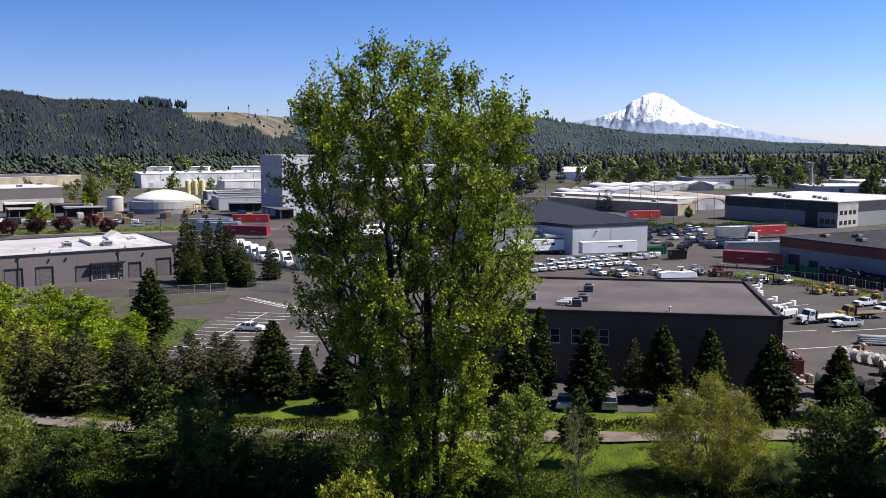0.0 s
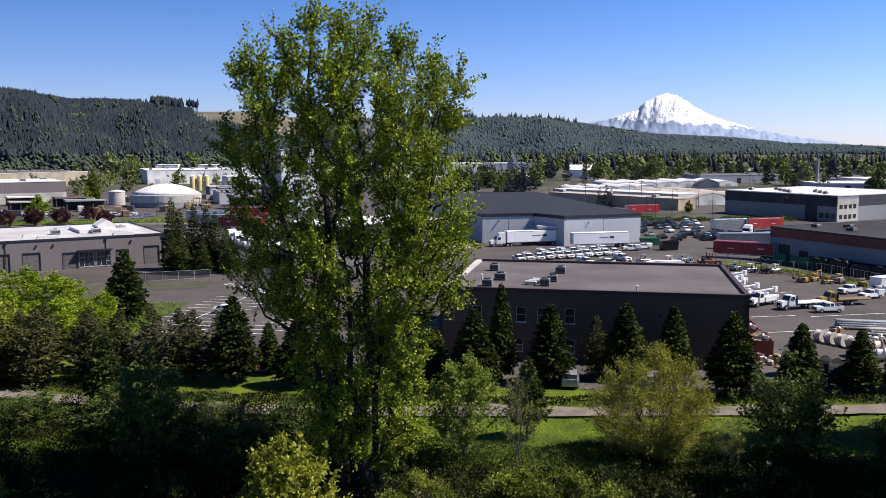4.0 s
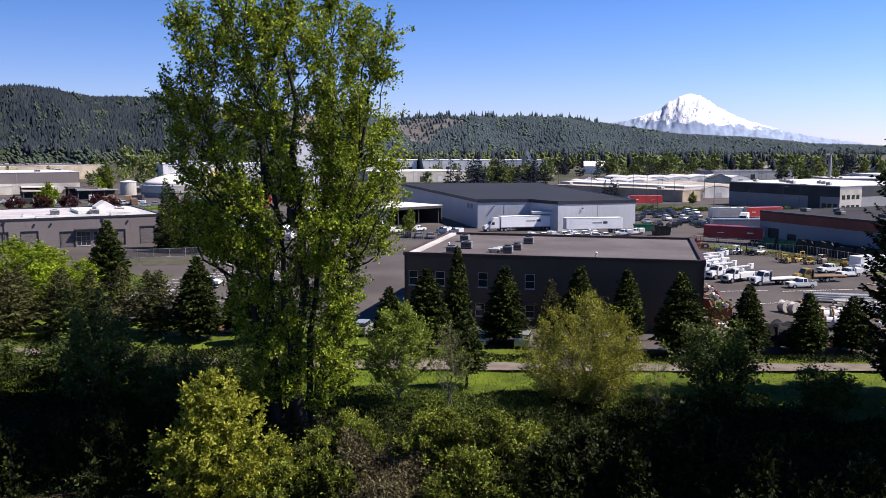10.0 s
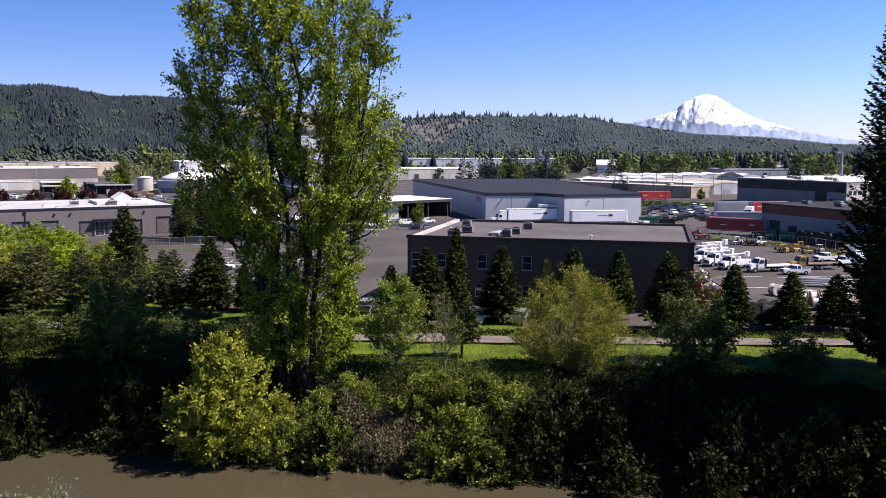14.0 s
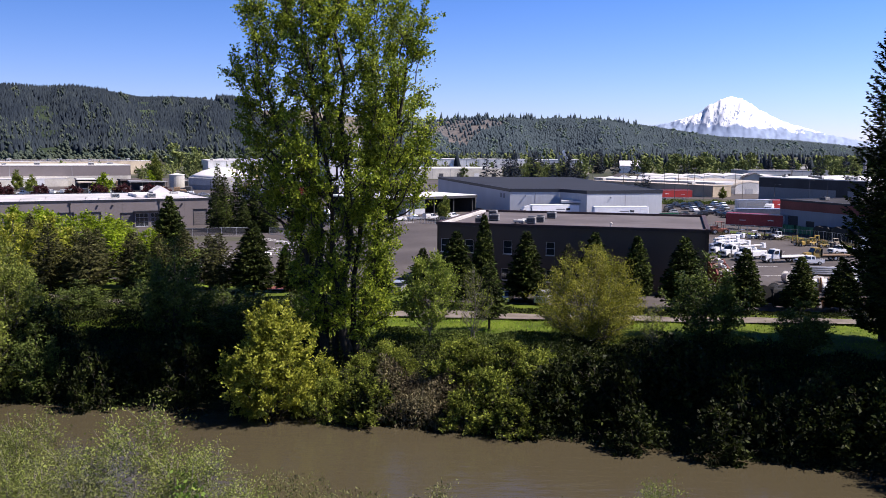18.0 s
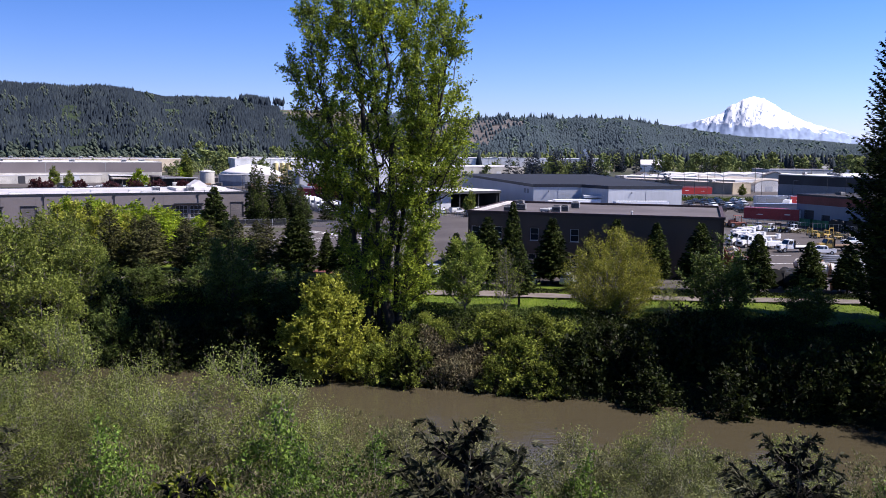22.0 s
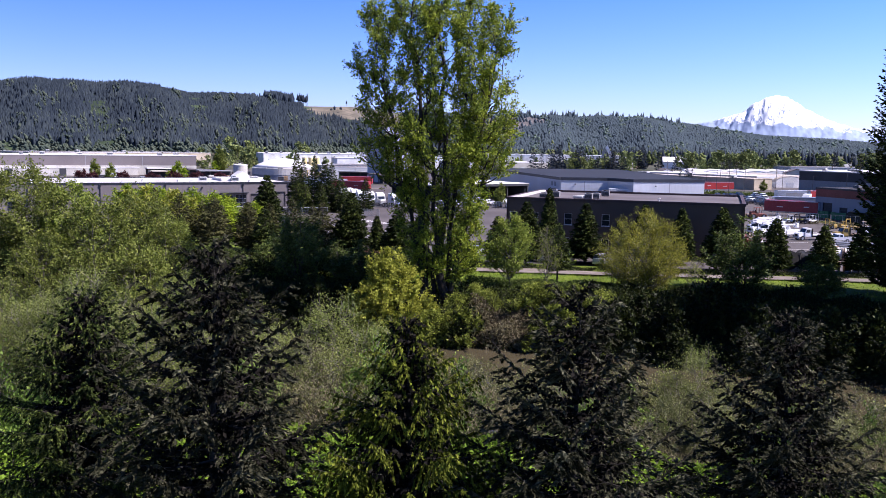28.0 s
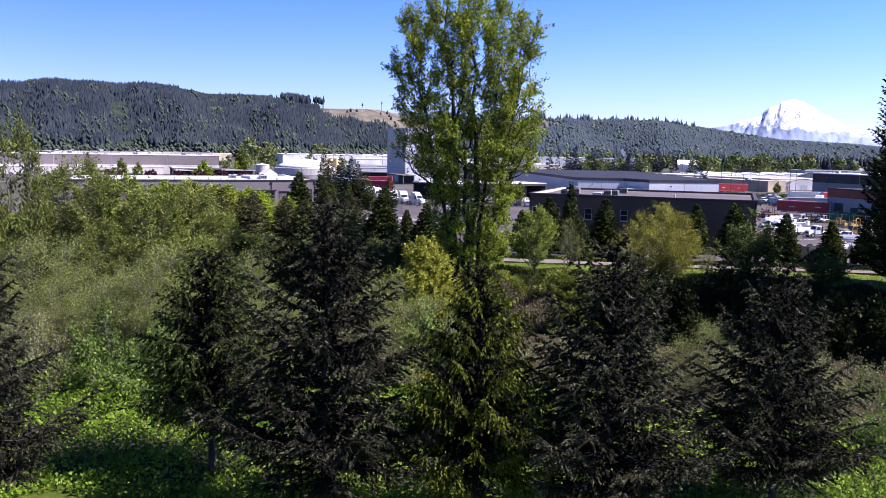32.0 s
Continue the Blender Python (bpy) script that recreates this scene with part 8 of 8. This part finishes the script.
def light_pole(x, y, h, label, arm=True, wires_=False):
    t = thing("lamp_post" if arm else "utility_pole", label, "pole", "poles", at=pose(x, y, 0))
    part("pole", Shape().tube((0, 0, -0.2), (0, 0, h), 0.10 if arm else 0.16, 0.07, n=8), M["pole_dark" if arm else "bark_pale"], t)
    if arm:
        part("arm", Shape().box(0, -0.05, h - 0.2, 1.4, 0.05, h - 0.08), M["pole_dark"], t)
        part("lamp_head", Shape().box(1.1, -0.18, h - 0.28, 1.9, 0.18, h - 0.1, 0.04), M["fascia_dark"], t)
    else:
        part("crossarm", Shape().box(-1.2, -0.08, h - 0.9, 1.2, 0.08, h - 0.75), M["bark_pale"], t)
        for x_ in (-1.1, -0.4, 0.4, 1.1):
            part("insulator", Shape().tube((x_, 0, h - 0.75), (x_, 0, h - 0.5), 0.06, n=6), M["concrete"], t)


for x, y, h in ((80.5, 333, 11), (86, 330, 11), (77.5, 369, 12), (98, 320, 11), (100.5, 288, 9), (114.5, 297, 10), (128, 319, 10), (70, 300, 10), (-62, 385, 9), (-96, 300, 8), (-34, 262, 8)):
    light_pole(x, y, h, "dark lamp post with a single arm")
for x, y, h in ((64, 400, 12), (88, 395, 12), (112, 390, 12), (140, 402, 12), (60, 520, 12), (100, 420, 12), (160, 470, 12)):
    light_pole(x, y, h, "weathered timber utility pole with a crossarm", False)
stack_ = thing("chimney_stack", "tall green-grey steel chimney with a bent top", "chimney", at=pose(222.7, 538, 0))
part("shaft", Shape().tube((0, 0, -0.2), (0, 0, 19), 1.1, 0.9, n=14), M["wall_midgray"], stack_)
part("elbow", Shape().tube((0, 0, 18.4), (-2.6, 0, 18.4), 0.8, n=12), M["wall_midgray"], stack_)
conv = thing("conveyor", "slanting pale conveyor gallery of a far mill", "conveyor", at=pose(57, 800, 0))
part("gallery", Shape().prism([(-2, 18), (0, 20), (9, 2), (6, 2)], -1.5, 1.5), M["wall_white"], conv)
part("tower", Shape().box(-5, -3, -0.2, -1, 3, 15), M["wall_midgray"], conv)

# flat rust-red patch by the trail, put in for a bench-like object
sheet("pavement_4", [(-19.5, 104), (-14.5, 103), (-13.6, 107.5), (-18.6, 108.5)], 0.12, M["orange_paint"], "small flat rust-red patch near the trail", "pavement")

# black covered stacks along the red-banded warehouse
for i, (x, y) in enumerate(((88.3, 193.6), (90.6, 188.8), (92.9, 184.0), (95.2, 179.2), (97.3, 174.6))):
    t_ = thing("covered_stack", "long stack of goods under a black sheet", "stack", "covered stacks", at=pose(x - 3.2, y - 1.6, 0.05, 0, 0, -64.6))
    k_ = 2.7 + 0.3 * math.sin(i * 2.1)
    part("sheet", Shape().prism([(-2.5, 0.0), (2.5, 0.0), (2.45, k_ * 0.8), (1.8, k_), (0.4, k_ * 0.93), (-1.2, k_ * 1.04), (-2.4, k_ * 0.85)], -1.3, 1.3, 0.25, 1.2), M["black"], t_)
    part("pallet", Shape().box(-2.4, -1.2, -0.02, 2.4, 1.2, 0.12), M["wood"], t_)

# the mill yard round the domed tank: sheds, timber stacks, parked cars and vans
def low_shed(x, y, a, w, d, h, roof, label):
    t = thing("lean_to_shed", label, "shed", "mill sheds", at=pose(x, y, 0.04, 0, 0, a))
    part("roof", Shape().prism([(-w / 2 - 0.4, h - 0.2), (w / 2 + 0.4, h - 0.2), (w / 2 + 0.4, h), (-w / 2 - 0.4, h + 0.5)], -0.6, d + 0.4), M[roof], t)
    part("back_wall", Shape().box(-w / 2, d - 0.3, -0.1, w / 2, d, h - 0.15), M["wall_dark"], t)
    for i in range(4):
        x_ = -w / 2 + (w - 0.3) * i / 3
        part("post", Shape().box(x_, 0, -0.1, x_ + 0.3, 0.3, h - 0.1), M["bark_pale"], t)


for x, y, a, w, d, h, roof in ((-166, 395, 35, 14, 7, 3.8, "roof_gray"), (-150, 372, 30, 16, 7, 4.0, "wall_midgray"), (-176, 372, 35, 12, 6, 3.4, "roof_tarnish"), (-92, 452, 15, 20, 9, 4.5, "roof_gray"), (-88, 398, 15, 16, 7, 4.0, "wall_midgray"), (-112, 500, 15, 22, 9, 5, "roof_gray"), (-190, 400, 35, 14, 7, 3.8, "roof_white"), (-70, 362, -50, 14, 6, 4, "roof_gray")):
    low_shed(x, y, a, w, d, h, roof, "open-fronted mill shed with a shallow sloping roof")


def timber_stack(label, m):
    t = thing("timber_stack", label, "stack", "timber stacks")
    for j in range(3):
        part("layer", Shape().box(-3.0 + 0.1 * j, -1.2, 0.15 + 0.72 * j, 3.0 - 0.15 * j, 1.2, 0.75 + 0.72 * j, 0.03), M[m], t)
        for x_ in (-2.2, 2.0):
            part("bearer", Shape().box(x_, -1.2, 0.72 * j, x_ + 0.15, 1.2, 0.15 + 0.72 * j), M["bark_pale"], t)
    return t


tk = random.Random(19)
for m_, lab, cnt in (("wood", "stack of sawn brown timber on bearers", 16), ("concrete", "stack of pale weathered boards on bearers", 10), ("wall_dark", "stack of dark timber under weathered wrap", 12)):
    park(timber_stack(lab, m_), [(tk.uniform(-195, -78), tk.choice((tk.uniform(335, 382), tk.uniform(420, 465))), tk.choice((20, 110)) + tk.uniform(-8, 8)) for _ in range(cnt)])
park(pickup("white_paint", "white van-bodied pickup in the mill yard", "mill vehicles", box=True), [(tk.uniform(-190, -100), tk.uniform(328, 350), tk.choice((15, 195)) + tk.uniform(-9, 9)) for _ in range(12)] + [(-186, 345, 20), (-160, 341, 15), (-153, 342, 20)])
park(sedan("silver_paint", "silver car in the mill yard", "mill vehicles"), [(tk.uniform(-200, -95), tk.uniform(326, 350), tk.choice((15, 195)) + tk.uniform(-9, 9)) for _ in range(9)])
street = sheet("road", [(-260, 268), (-60, 312), (-58, 318), (-262, 274)], 0.075, M["trail"], "pale street behind the taupe warehouse", "road")


def camper(label):
    t = thing("camper", label, "camper", "parked campers")
    part("body", Shape().prism([(-3.4, 0.6), (3.2, 0.6), (3.5, 1.4), (2.9, 2.9), (-3.4, 2.9)], -1.2, 1.2, 0.12, 2.4), M["white_paint"], t)
    part("window", Shape().box(-1.8, -1.22, 1.5, 0.4, 1.22, 2.2), M["glass"], t)
    part("stripe", Shape().box(-3.3, -1.215, 1.0, 3.2, 1.215, 1.18), M["wall_midgray"], t)
    wheels(t, [(-1.0, -1.0), (-1.0, 1.0), (2.0, -1.0), (2.0, 1.0)], 0.38, 0.25)
    return t


cr_ = random.Random(55)
park(camper("white camper parked in a crowded storage lot"), [(232 + 5.2 * (i % 13) + cr_.uniform(-1, 1), 548 + 14 * (i // 13) + cr_.uniform(-2, 2), 80 + cr_.uniform(-12, 12)) for i in range(39)])
